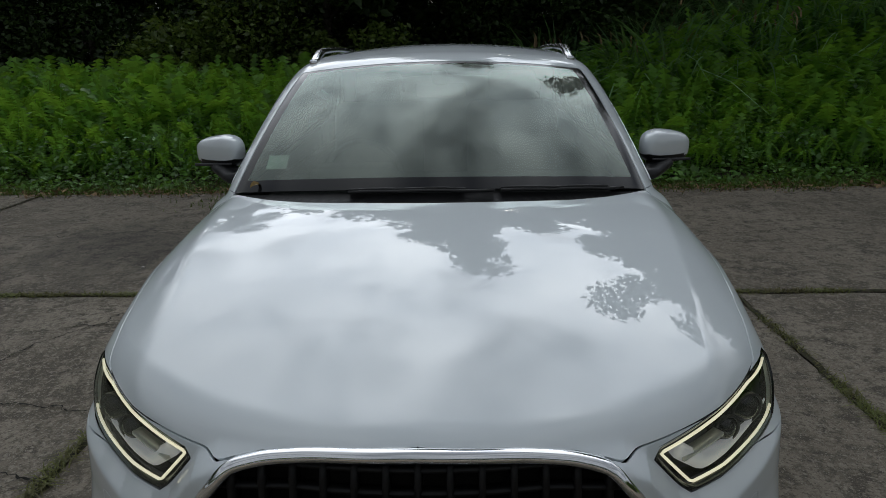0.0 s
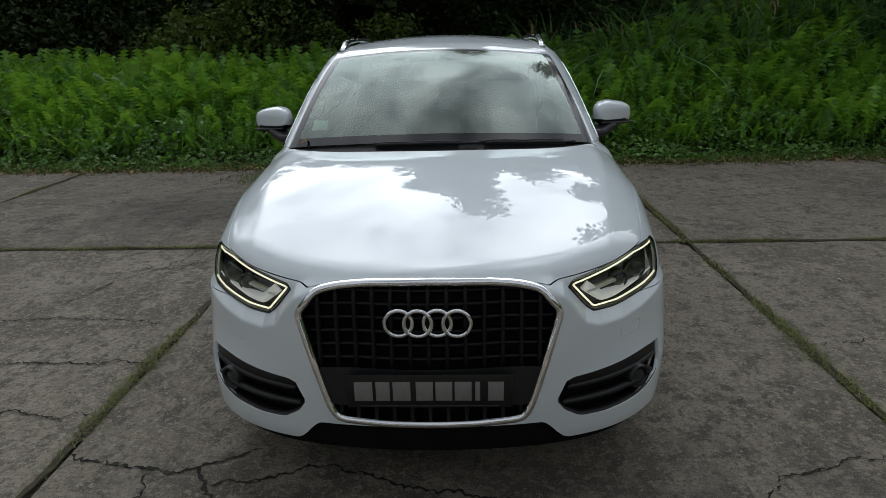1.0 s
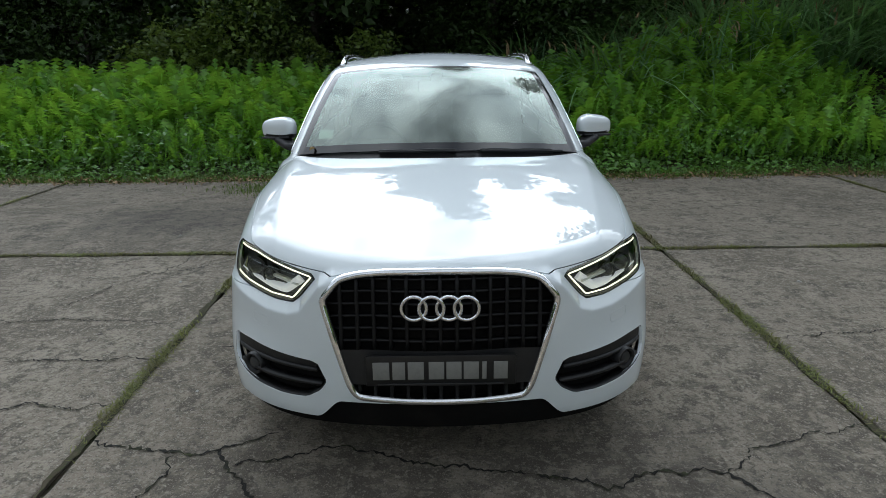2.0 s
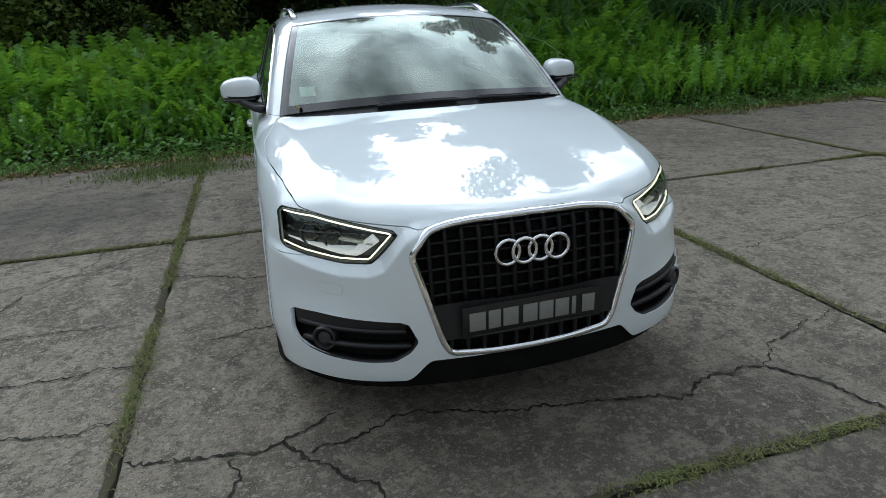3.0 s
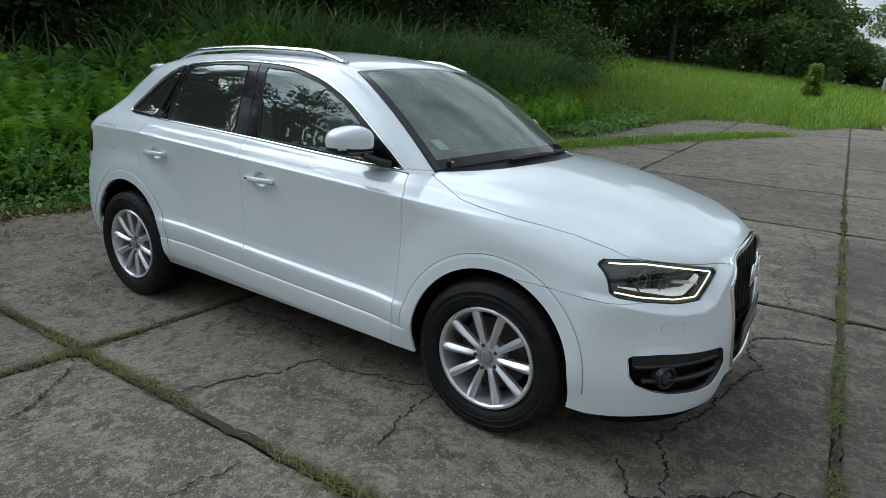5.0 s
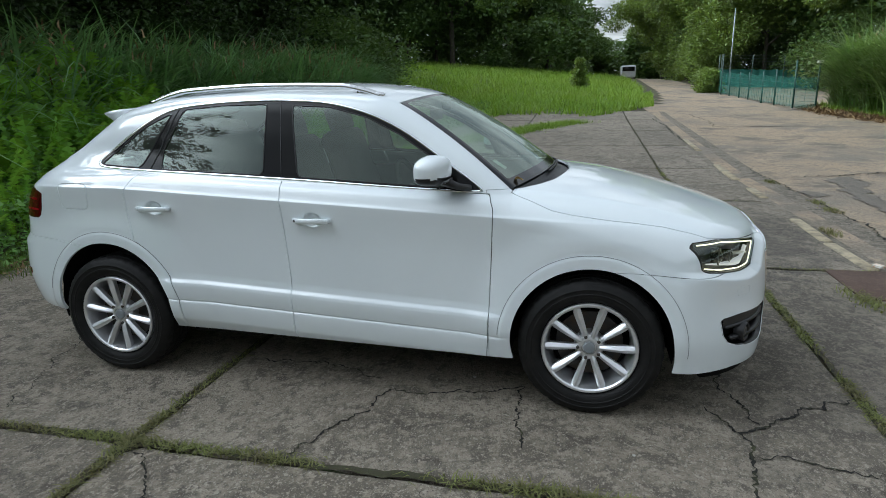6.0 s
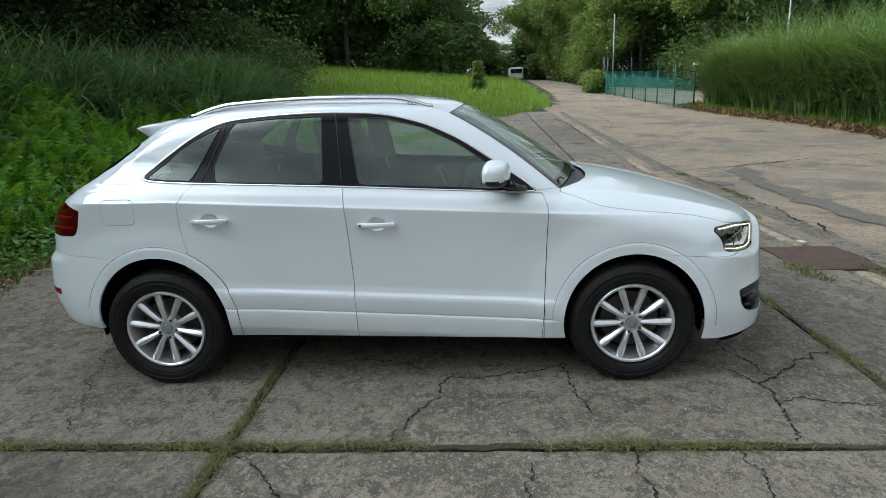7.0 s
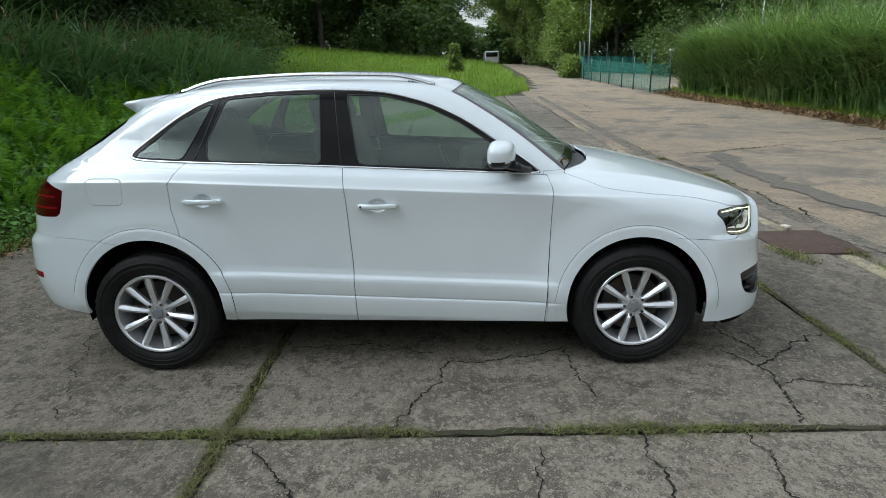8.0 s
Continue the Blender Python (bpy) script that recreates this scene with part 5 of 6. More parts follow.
# wipers, sticker, fallen leaf
for pts in ([(-0.30, 0.238), (-0.12, 0.218), (0.10, 0.216), (0.20, 0.226)], [(0.22, 0.230), (0.40, 0.262), (0.60, 0.322), (0.66, 0.348)]):
    q = resampled(pts, 0.03)
    w = bar("wiper", on_top(q[:, 0], q[:, 1], 0.005), [(-0.006, -0.004), (0.006, -0.004), (0.003, 0.005), (-0.003, 0.005)], BLACK, car, "black wiper arm and blade")
    q = resampled([pts[0], pts[1], pts[2]], 0.03)
    bar("blade", on_top(q[:, 0], q[:, 1] + 0.010, 0.003), [(-0.003, -0.005), (0.003, -0.005), (0.003, 0.005), (-0.003, 0.005)], BLACK, w)
c = on_top(-0.60, 0.458)
st = bm_object("parking_label", box_bm((0.075, 0.075, 0.0015), tuple(c + np.array([0, 0, -0.012])), 0.0, 1), STICKER, car, "small pale green label inside the glass")
st.matrix_basis = Matrix.Translation(c) @ Matrix.Rotation(radians(33), 4, "X") @ Matrix.Translation(-Vector(c))

# ---- plants ----
GREENS = {
    "fern": material("fern_green", (0.195, 0.400, 0.058), 0.45, 0.0, [(0.8, 0.42, 0.62, (0.140, 0.320, 0.052)), (2.6, 0.52, 0.64, (0.075, 0.190, 0.032))], island=0.6, through_light=0.42),
    "cover": material("creeper_green", (0.130, 0.275, 0.055), 0.42, 0.0, [(1.5, 0.42, 0.62, (0.090, 0.205, 0.050))], island=0.55, through_light=0.30),
    "grass": material("grass_green", (0.10, 0.165, 0.03), 0.6, 0.0, [(1.2, 0.42, 0.64, (0.10, 0.13, 0.035))], island=0.35, through_light=0.35),
    "reed": material("reed_green", (0.135, 0.280, 0.130), 0.34, 0.0, [(0.5, 0.42, 0.64, (0.190, 0.315, 0.150)), (1.6, 0.52, 0.62, (0.055, 0.130, 0.050))], island=0.7, through_light=0.38),
    "clump": material("reed_clump_green", (0.135, 0.250, 0.085), 0.32, 0.0, [(0.6, 0.42, 0.64, (0.22, 0.255, 0.105)), (2.2, 0.50, 0.62, (0.065, 0.135, 0.045))], island=0.75, through_light=0.35),
    "straw": material("dry_straw", (0.33, 0.225, 0.115), 0.8, 0.0, [(3, 0.4, 0.65, (0.15, 0.090, 0.045))], island=0.35),
    "joint": material("joint_grass_green", (0.165, 0.19, 0.058), 0.7, 0.0, [(2.5, 0.42, 0.6, (0.13, 0.115, 0.055))], island=0.4, through_light=0.25),
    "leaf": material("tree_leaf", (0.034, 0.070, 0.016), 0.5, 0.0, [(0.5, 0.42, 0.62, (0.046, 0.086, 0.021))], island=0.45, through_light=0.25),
    # tree_leaf made paler: brightness for the backlit distant woods, put into the colour
    "mid": material("brightened_far_leaf", (0.085, 0.155, 0.045), 0.5, 0.0, [(0.25, 0.42, 0.62, (0.085, 0.145, 0.045))], island=0.40, through_light=0.35),
    "bright": material("bright_leaf", (0.165, 0.25, 0.055), 0.36, 0.0, [(0.5, 0.42, 0.62, (0.10, 0.15, 0.04))], island=0.40, through_light=0.28),
    "meadow": material("meadow_grass", (0.175, 0.310, 0.038), 0.6, 0.0, [(0.3, 0.42, 0.62, (0.225, 0.320, 0.058))], island=0.30, through_light=0.38),
}
BARK = material("bark", (0.055, 0.046, 0.036), 0.92, 0.0, [(6, 0.45, 0.65, (0.09, 0.08, 0.065)), (30, 0.5, 0.7, (0.03, 0.026, 0.02))], bump=(28, 0.03))


def fast_mesh(name, v, f, mat, parent=None, label="", kind="", smooth=False):
    """A large mesh from arrays of triangles or quads."""
    me = bpy.data.meshes.new(name)
    k = f.shape[1]
    me.vertices.add(len(v))
    me.vertices.foreach_set("co", v.astype(np.float32).ravel())
    me.loops.add(f.size)
    me.loops.foreach_set("vertex_index", f.astype(np.int32).ravel())
    me.polygons.add(len(f))
    me.polygons.foreach_set("loop_start", np.arange(0, f.size, k, dtype=np.int32))
    me.update(calc_edges=True)
    me.materials.append(mat)
    if smooth:
        me.shade_smooth()
    ob = new(name, me)
    ob.parent = parent
    return tagged(ob, label, kind=kind)


def unit(v):
    return v / (np.linalg.norm(v, axis=-1, keepdims=True) + 1e-9)


def leaves(at, size, r, up=0.6, aspect=0.5, droop=0.3):
    """Folded leaves of four corners, two triangles each."""
    n = len(at)
    d = unit(r.normal(0, 1, (n, 3)) * np.array([1, 1, 0.5]) - np.array([0, 0, droop]))
    nn = unit(r.normal(0, 1, (n, 3)) * (1 - up) + np.array([0, 0, up]))
    s = unit(np.cross(d, nn))
    nn = np.cross(s, d)
    L = np.broadcast_to(size, (n,))[:, None] * (0.7 + 0.6 * r.random((n, 1)))
    base, tip = at, at + d * L
    mid = at + d * L * 0.45
    a = mid + s * L * aspect * 0.5 + nn * L * 0.10
    b = mid - s * L * aspect * 0.5 + nn * L * 0.10
    v = np.stack([base, a, tip, b], 1).reshape(-1, 3)
    i = np.arange(n)[:, None] * 4
    return v, np.concatenate([i + np.array([[0, 1, 2]]), i + np.array([[0, 2, 3]])])


def blades(at, tall, r, lean=0.5, width=0.012, segs=3, ang=None):
    """Tapered grass blades that bend over."""
    n = len(at)
    ang = r.random(n) * math.tau if ang is None else ang
    d = np.stack([np.cos(ang), np.sin(ang), 0 * ang], -1)
    s = np.stack([-np.sin(ang), np.cos(ang), 0 * ang], -1)
    tall = np.broadcast_to(tall, (n,)) * (0.6 + 0.7 * r.random(n))
    ben = lean * (0.3 + r.random(n))
    rows = []
    for k in range(segs + 1):
        t = k / segs
        p = at + d * (tall * ben * t ** 2.0)[:, None] + np.array([0, 0, 1]) * (tall * (t - 0.52 * ben * t ** 2.4))[:, None]
        w = width * (1 - t ** 1.5) * (0.7 + 0.6 * r.random(n))[:, None] / 2 + 0.0006
        rows += [p - s * w, p + s * w]
    v = np.stack(rows, 1).reshape(-1, 3)
    i = np.arange(n)[:, None] * (2 * segs + 2)
    f = np.concatenate([i + np.array([[2 * k, 2 * k + 1, 2 * k + 3, 2 * k + 2]]) for k in range(segs)])
    return v, f


def fronds(at, length, r, pairs=11):
    """Fern fronds: a bent stalk with paired leaflets, shorter towards the tip."""
    n = len(at)
    ang = r.random(n) * math.tau
    d = np.stack([np.cos(ang), np.sin(ang), 0 * ang], -1)
    s = np.stack([-np.sin(ang), np.cos(ang), 0 * ang], -1)
    L = length * (0.65 + 0.6 * r.random(n))
    ben = 0.08 + 0.58 * r.random(n) ** 1.4
    def stalk(t):
        return at + d * (L * ben * t ** 1.8)[:, None] + np.array([0, 0, 1]) * (L * (t - 0.30 * ben * t ** 3))[:, None]
    vs = []
    for k in range(pairs):
        t = 0.22 + 0.78 * k / pairs
        w = (L * 0.125 * math.sin(math.pi * min(1, 0.12 + 0.88 * (1 - (t - 0.2) / 0.82))) ** 0.8)[:, None]
        p, q = stalk(t), stalk(t + 0.95 / pairs)
        along = unit(q - p)
        for sign in (1, -1):
            out = p + sign * s * w + along * w * 0.55 - np.array([0, 0, 1]) * w * 0.15
            vs += [p, q, out]
    for k in range(4):
        p, q = stalk(k / 4), stalk((k + 1) / 4)
        vs += [p - s * 0.004, p + s * 0.004, q]
    v = np.stack(vs, 1).reshape(-1, 3)
    m = 6 * pairs + 12
    i = np.arange(n)[:, None] * m
    f = np.concatenate([i + np.array([[3 * k, 3 * k + 1, 3 * k + 2]]) for k in range(m // 3)])
    return v, f


def tufts(n, per, x0, x1, y0, y1, r, bias=None, radius=0.12):
    """Feet of grass blades gathered in tussocks, and the way each leans."""
    c = scatter(n, x0, x1, y0, y1, r, bias)
    at = np.repeat(c, per, 0)
    ang = r.random(len(at)) * math.tau
    rad = radius * np.sqrt(r.random(len(at)))
    at[:, 0] += rad * np.cos(ang)
    at[:, 1] += rad * np.sin(ang)
    return at, ang


def scatter(n, x0, x1, y0, y1, r, bias=None):
    x, y = x0 + (x1 - x0) * r.random(n), y0 + (y1 - y0) * r.random(n)
    if bias is not None:
        ok = r.random(n) < bias(x, y)
        x, y = x[ok], y[ok]
    return np.stack([x, y, height(x, y) - 0.03], -1)


def patchy(x, y, scale, seed=0.0):
    return np.array([noise.noise((a * scale + seed, b * scale, seed)) for a, b in zip(x, y)]) * 0.5 + 0.5


r = np.random.default_rng(21)
# creepers at the yard's edge
at = scatter(48000, -13, 13, 5.05, 7.2, r)
edge = 5.02 + 0.60 * patchy(at[:, 0], at[:, 1] * 0, 0.9, 3.1) + r.normal(0, 0.05, len(at))
at = at[at[:, 1] > edge]
rise = np.clip((at[:, 1] - 5.3) / 2.1, 0.02, 1) ** 1.1 * 1.05 * (0.10 + 1.2 * patchy(at[:, 0], at[:, 1], 1.7, 5.0))
at[:, 2] += rise * r.random(len(at)) ** 0.5
fast_mesh("creeper", *leaves(at, 0.045 + 0.055 * patchy(at[:, 0], at[:, 1], 0.8, 1.0), r, 0.78, 0.72, 0.15), GREENS["cover"], None, "low dense creeping plants with small round leaves", "stuff")
at = scatter(9000, 13, 24, 3.4, 6.5, r)
at = at[at[:, 1] > np.interp(at[:, 0], [13, 18, 24], [4.6, 4.2, 4.0])]
at[:, 2] += 0.25 * r.random(len(at))
fast_mesh("creeper", *leaves(at, 0.13, r, 0.75, 0.7, 0.15), GREENS["cover"], None, "low dense creeping plants with small round leaves", "stuff")
# grass and litter along the edge
at = scatter(30000, -13, 22, 4.75, 5.75, r)
at = at[at[:, 1] > 5.26 + 0.95 * (patchy(at[:, 0], at[:, 1] * 0, 0.9, 8.0) - 0.62) + r.normal(0, 0.07, len(at)) - np.clip(at[:, 0] - 9, 0, 9) * 0.1]
spill = np.array([-1.75, 4.72, 0.0]) + np.random.default_rng(77).normal(0, 1, (2600, 3)) * np.array([0.42, 0.22, 0.0])
fast_mesh("edge_grass", *blades(spill, 0.06, np.random.default_rng(78), 1.1, 0.007, 2), GREENS["grass"], None, "low grass spilling over the corner of a slab", "stuff")
fast_mesh("edge_grass", *blades(at, 0.13, r, 0.7, 0.008), GREENS["grass"], None, "short uneven grass along the slabs' edge", "stuff")
at = scatter(15000, -13, 16, 4.85, 5.7, r, lambda x, y: np.exp(-((y - 5.28) / 0.17) ** 2))
at[:, 2] += 0.04
fast_mesh("leaf_litter", *leaves(at, 0.06, r, 0.9, 0.5, 0.0), GREENS["straw"], None, "brown fallen leaves along the slabs' edge", "stuff")
# grass in the joints
pts = []
for x in X_JOINTS[3:11]:
    n = 5200
    y = -2.3 + 7.6 * r.random(n)
    keep = patchy(np.full(n, x), y, 1.5, x) + r.normal(0, 0.07, n) > 0.47
    pts.append(np.stack([x + r.normal(0, 0.017, n), y, 0 * y], -1)[keep])
for y in Y_JOINTS[1:3]:
    n = 15000
    x = -9 + 19 * r.random(n)
    keep = patchy(x, np.full(n, y), 1.5, y) + r.normal(0, 0.07, n) > 0.45
    pts.append(np.stack([x, y + r.normal(0, 0.017, n), 0 * x], -1)[keep])
at = np.concatenate(pts)
fast_mesh("joint_grass", *blades(at, 0.014 + 0.034 * patchy(at[:, 0], at[:, 1], 2.3, 6.0), r, 1.5, 0.0055, 2), GREENS["joint"], None, "tufts of short grass in the slab joints", "stuff")
spots = np.array([(1.02, -2.0, 0), (1.2, -1.93, 0), (1.08, -2.52, 0), (4.7, -2.95, 0), (5.3, -2.98, 0), (3.4, -2.5, 0), (0.6, -2.5, 0), (7.2, -2.9, 0)])
at = np.repeat(spots, 150, 0) + r.normal(0, 1, (1200, 3)) * np.array([0.10, 0.045, 0])
fast_mesh("kerb_grass", *blades(at, 0.05, r, 1.2, 0.007, 2), GREENS["joint"], None, "small grass tufts by the kerb and drain", "stuff")
n = 9000
t = r.random(n)
at = np.stack([9.0 + 9.3 * t, 5.0 - 4.5 * t ** 1.3 + r.normal(0, 0.32, n), 0 * t], -1)
at[:, 2] = height(at[:, 0], at[:, 1])
fast_mesh("verge_grass", *blades(at, 0.16, r, 0.9, 0.014, 3), GREENS["meadow"], None, "tongue of bright grass growing across the slabs", "stuff")
# ferns
at = scatter(9600, -14, 6.5, 6.0, 9.6, r, lambda x, y: 0.35 + 0.65 * patchy(x, y, 0.6, 2.0))
fast_mesh("fern", *fronds(at, np.interp(at[:, 1], [6.0, 6.4, 7.3, 9.6], [0.35, 0.55, 0.95, 1.05]) * (0.8 + 0.4 * patchy(at[:, 0], at[:, 1], 0.5, 9.0)), r), GREENS["fern"], None, "tall bright green ferns in a dense belt", "stuff")
at = scatter(2400, 5.0, 17, 5.9, 8.0, r, lambda x, y: 0.35 + 0.65 * patchy(x, y, 0.6, 2.0))
fast_mesh("fern", *fronds(at, np.full(len(at), 0.75), r, 10), GREENS["fern"], None, "bright green ferns below the grass bank", "stuff")
at = scatter(26000, -14, 16, 6.0, 9.8, r)
at[:, 2] += 0.55 * r.random(len(at)) ** 0.7
fast_mesh("undergrowth", *leaves(at, 0.085, r, 0.6, 0.6, 0.2), GREENS["cover"], None, "leafy undergrowth between the ferns", "stuff")
# tall grass bank
at, ang = tufts(1500, 24, 1.5, 24, 7.4, 13.5, r, lambda x, y: np.clip((x - 1.5 + (y - 8)) / 3, 0, 1) * (y > np.interp(x, [7, 11, 15, 24], [8.5, 7.8, 7.4, 9.5])) * (0.4 + 0.6 * patchy(x, y, 0.45, 4.0)), 0.2)
fast_mesh("tall_grass", *blades(at, 1.0 + 1.05 * np.repeat(r.random(len(at) // 24), 24), r, 1.35, 0.056, 5, ang), GREENS["reed"], None, "tall arching grass on the bank", "stuff")
at2 = at[r.random(len(at)) < 0.035] + np.array([0, 0, 0.7])
at2[:, 2] += 0.55 * r.random(len(at2))
fast_mesh("seed_heads", *blades(at2, 0.36, r, 1.1, 0.038, 4), GREENS["straw"], None, "straw-coloured seed heads over the tall grass", "stuff")
# reed clump beside the road
REED_X, REED_Y = [9.0, 11.9, 13.9, 15.8, 18.4, 22.0, 24.0], [-10.4, -10.2, -10.15, -9.85, -9.25, -8.9, -9.3]


def reed_edge(x):
    return np.interp(x, REED_X, REED_Y)


def clump(n, per, deep, tall, lean, label):
    """Reed tussocks behind the clump's edge, down to so many metres from it."""
    inside = lambda x, y: ((y < reed_edge(x) - 0.15) & (y > reed_edge(x) - deep) & (x < 23.6 - 0.25 * r.random(len(x)))).astype(float)
    at, ang = tufts(n, per, 9.0, 23.8, -18.5, -8.8, r, inside, 0.24)
    high = tall * np.repeat(0.78 + 0.34 * r.random(len(at) // per), per) * np.interp(at[:, 0], [10, 16, 23], [1.08, 1.0, 0.88])
    fast_mesh("reed_clump", *blades(at, high, r, lean, 0.044, 6, ang), GREENS["clump"], None, label, "stuff")
    return at


feet = clump(2900, 12, 9.0, 3.7, 0.75, "dense clump of tall reed grass beside the road")
at, ang = tufts(4200, 11, 9.0, 23.8, -13.0, -8.8, r, lambda x, y: ((y < reed_edge(x) - 0.1) & (y > reed_edge(x) - 2.6)).astype(float), 0.22)
at[:, 2] += np.repeat(1.75 * r.random(len(at) // 11) ** 0.8, 11)
fast_mesh("reed_clump", *blades(at, 1.4, r, 1.15, 0.085, 6, ang), GREENS["clump"], None, "long arching reed leaves springing from the stems", "stuff")
a2 = feet[r.random(len(feet)) < 0.010] + np.array([0, 0, 2.0])
a2[:, 2] += 0.75 * r.random(len(a2))
fast_mesh("seed_heads", *blades(a2, 0.5, r, 1.0, 0.045, 4), GREENS["straw"], None, "straw-coloured seed heads of the reeds", "stuff")
low = scatter(30000, 9.5, 24.5, -11.0, -8.2, r, lambda x, y: np.exp(-((y - reed_edge(x) - 0.05) / 0.22) ** 2) * (0.2 + 0.8 * (patchy(x, y, 0.8, 3.0) > 0.5)))
fast_mesh("verge_grass", *blades(low, 0.36, r, 0.9, 0.026, 3), GREENS["meadow"], None, "bright low grass at the foot of the reeds", "stuff")
e = scatter(60000, 9.0, 24.5, -11.2, -7.6, r, lambda x, y: np.exp(-((y - reed_edge(x) - 0.45) / 0.38) ** 2))
e[:, 2] += 0.05
fast_mesh("dry_litter", *leaves(e, 0.17, r, 0.9, 0.22, 0.0), GREENS["straw"], None, "dry fallen reed leaves round the clump", "stuff")
# meadow
sheet("meadow", np.linspace(20.5, 62, 50), np.linspace(-3.6, 40, 90), lambda x, y: 0.0 * x - np.where((y < np.interp(x, [20.5, 21, 25, 38, 54, 62], [5, -0.2, -2.4, -3.45, -3.05, -3.0])), 0.3, 0.0), TURF, "bright green sloping meadow", "structure")
at = scatter(36000, 20.5, 54, -3.4, 20, r, lambda x, y: (y > np.interp(x, [20.5, 21, 25, 38, 54], [5, -0.1, -2.2, -3.3, -2.9])).astype(float))
fast_mesh("meadow_grass", *blades(at, 0.55, r, 0.8, 0.05, 2), GREENS["meadow"], None, "long bright grass of the meadow", "stuff")
at = scatter(9000, 20.2, 34, -4.0, 0.4, r, lambda x, y: (np.abs(y - np.interp(x, [20.2, 21, 25, 34], [0.3, -0.3, -2.35, -3.1])) < 0.4).astype(float))
fast_mesh("verge_grass", *blades(at, 0.3, r, 0.9, 0.03, 3), GREENS["meadow"], None, "ragged grass along the meadow's edge", "stuff")
at = scatter(6000, 17, 27, 2.4, 9, r, lambda x, y: (y > np.interp(x, [17, 20, 27], [4.2, 3.6, 2.0])).astype(float))
fast_mesh("meadow_grass", *blades(at, 0.45, r, 0.8, 0.04, 2), GREENS["meadow"], None, "long bright grass at the meadow's edge", "stuff")


# ---- trees ----
def tree_meshes(seed, tall, spread, leaf, count, mat):
    r = np.random.default_rng(seed)
    paths = []
    h = tall * 0.62
    top = np.array([r.normal(0, 0.3), r.normal(0, 0.3), h])
    paths.append((np.array([(0, 0, -0.3), (0.05, 0.02, h * 0.4), top]), 0.016 * tall, 0.35))
    tips = [top]
    for k in range(9):
        t = 0.35 + 0.6 * r.random()
        a = k * 2.4 + r.normal(0, 0.3)
        st = np.array([0.05, 0.02, 0]) * t + np.array([0, 0, h * t])
        ln = spread * (0.5 + 0.5 * r.random())
        en = st + np.array([math.cos(a) * ln, math.sin(a) * ln, ln * (0.35 + 0.6 * r.random())])
        md = (st + en) / 2 + np.array([0, 0, 0.12 * ln])
        paths.append((np.array([st, md, en]), 0.007 * tall, 0.25))
        tips += [en, md]
    vs, fs, k0 = [], [], 0
    for pts, rad, tp in paths:
        q = resampled(pts, 0.5)
        n = len(q)
        sc = np.linspace(1, tp, n) * rad
        t = unit(np.gradient(q, axis=0))
        sx = unit(np.cross(t, np.array([0.3, 1.0, 0.2])))
        sy = np.cross(sx, t)
        ang = np.arange(7) * math.tau / 7
        ring = q[:, None] + sc[:, None, None] * (np.cos(ang)[None, :, None] * sx[:, None] + np.sin(ang)[None, :, None] * sy[:, None])
        vs.append(ring.reshape(-1, 3))
        for i in range(n - 1):
            fs += [(k0 + i * 7 + j, k0 + i * 7 + (j + 1) % 7, k0 + (i + 1) * 7 + (j + 1) % 7, k0 + (i + 1) * 7 + j) for j in range(7)]
        k0 += n * 7
    tr = fast_mesh("trunk", np.concatenate(vs), np.array(fs), BARK, smooth=True)
    cs = np.array(tips)
    cs = np.concatenate([cs, cs + r.normal(0, spread * 0.28, cs.shape)])
    which = r.integers(0, len(cs), count)
    rad = spread * (0.16 + 0.22 * r.random(len(cs)))
    p = cs[which] + unit(r.normal(0, 1, (count, 3))) * (rad[which] * r.random(count) ** 0.35)[:, None] * np.array([1.25, 1.25, 0.8])
    cr = fast_mesh("crown", *leaves(p, leaf, r, 0.55, 0.55, 0.35), mat)
    out = (tr.data, cr.data)
    bpy.data.objects.remove(tr), bpy.data.objects.remove(cr)
    return out


KINDS = [tree_meshes(31, 9.5, 3.4, 0.30, 14000, GREENS["leaf"]), tree_meshes(32, 11.5, 3.9, 0.32, 16000, GREENS["leaf"]), tree_meshes(33, 8.0, 3.0, 0.28, 12000, GREENS["leaf"]),
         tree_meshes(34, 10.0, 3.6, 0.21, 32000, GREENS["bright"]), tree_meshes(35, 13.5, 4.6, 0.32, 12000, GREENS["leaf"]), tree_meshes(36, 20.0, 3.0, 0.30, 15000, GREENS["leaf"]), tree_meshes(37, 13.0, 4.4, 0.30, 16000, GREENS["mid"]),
         tree_meshes(41, 9.3, 2.5, 0.20, 3600, GREENS["leaf"])]


def tree(kind, x, y, scale, turn, label):
    root = new("tree")
    for n, me in zip(("trunk", "crown"), KINDS[kind]):
        o = new(n, me)
        o.parent = root
    root.matrix_world = Matrix.Translation((x, y, float(height(x, y)))) @ Matrix.Rotation(turn, 4, "Z") @ Matrix.Scale(scale, 4)
    return tagged(root, label, "tree", "forest edge trees")


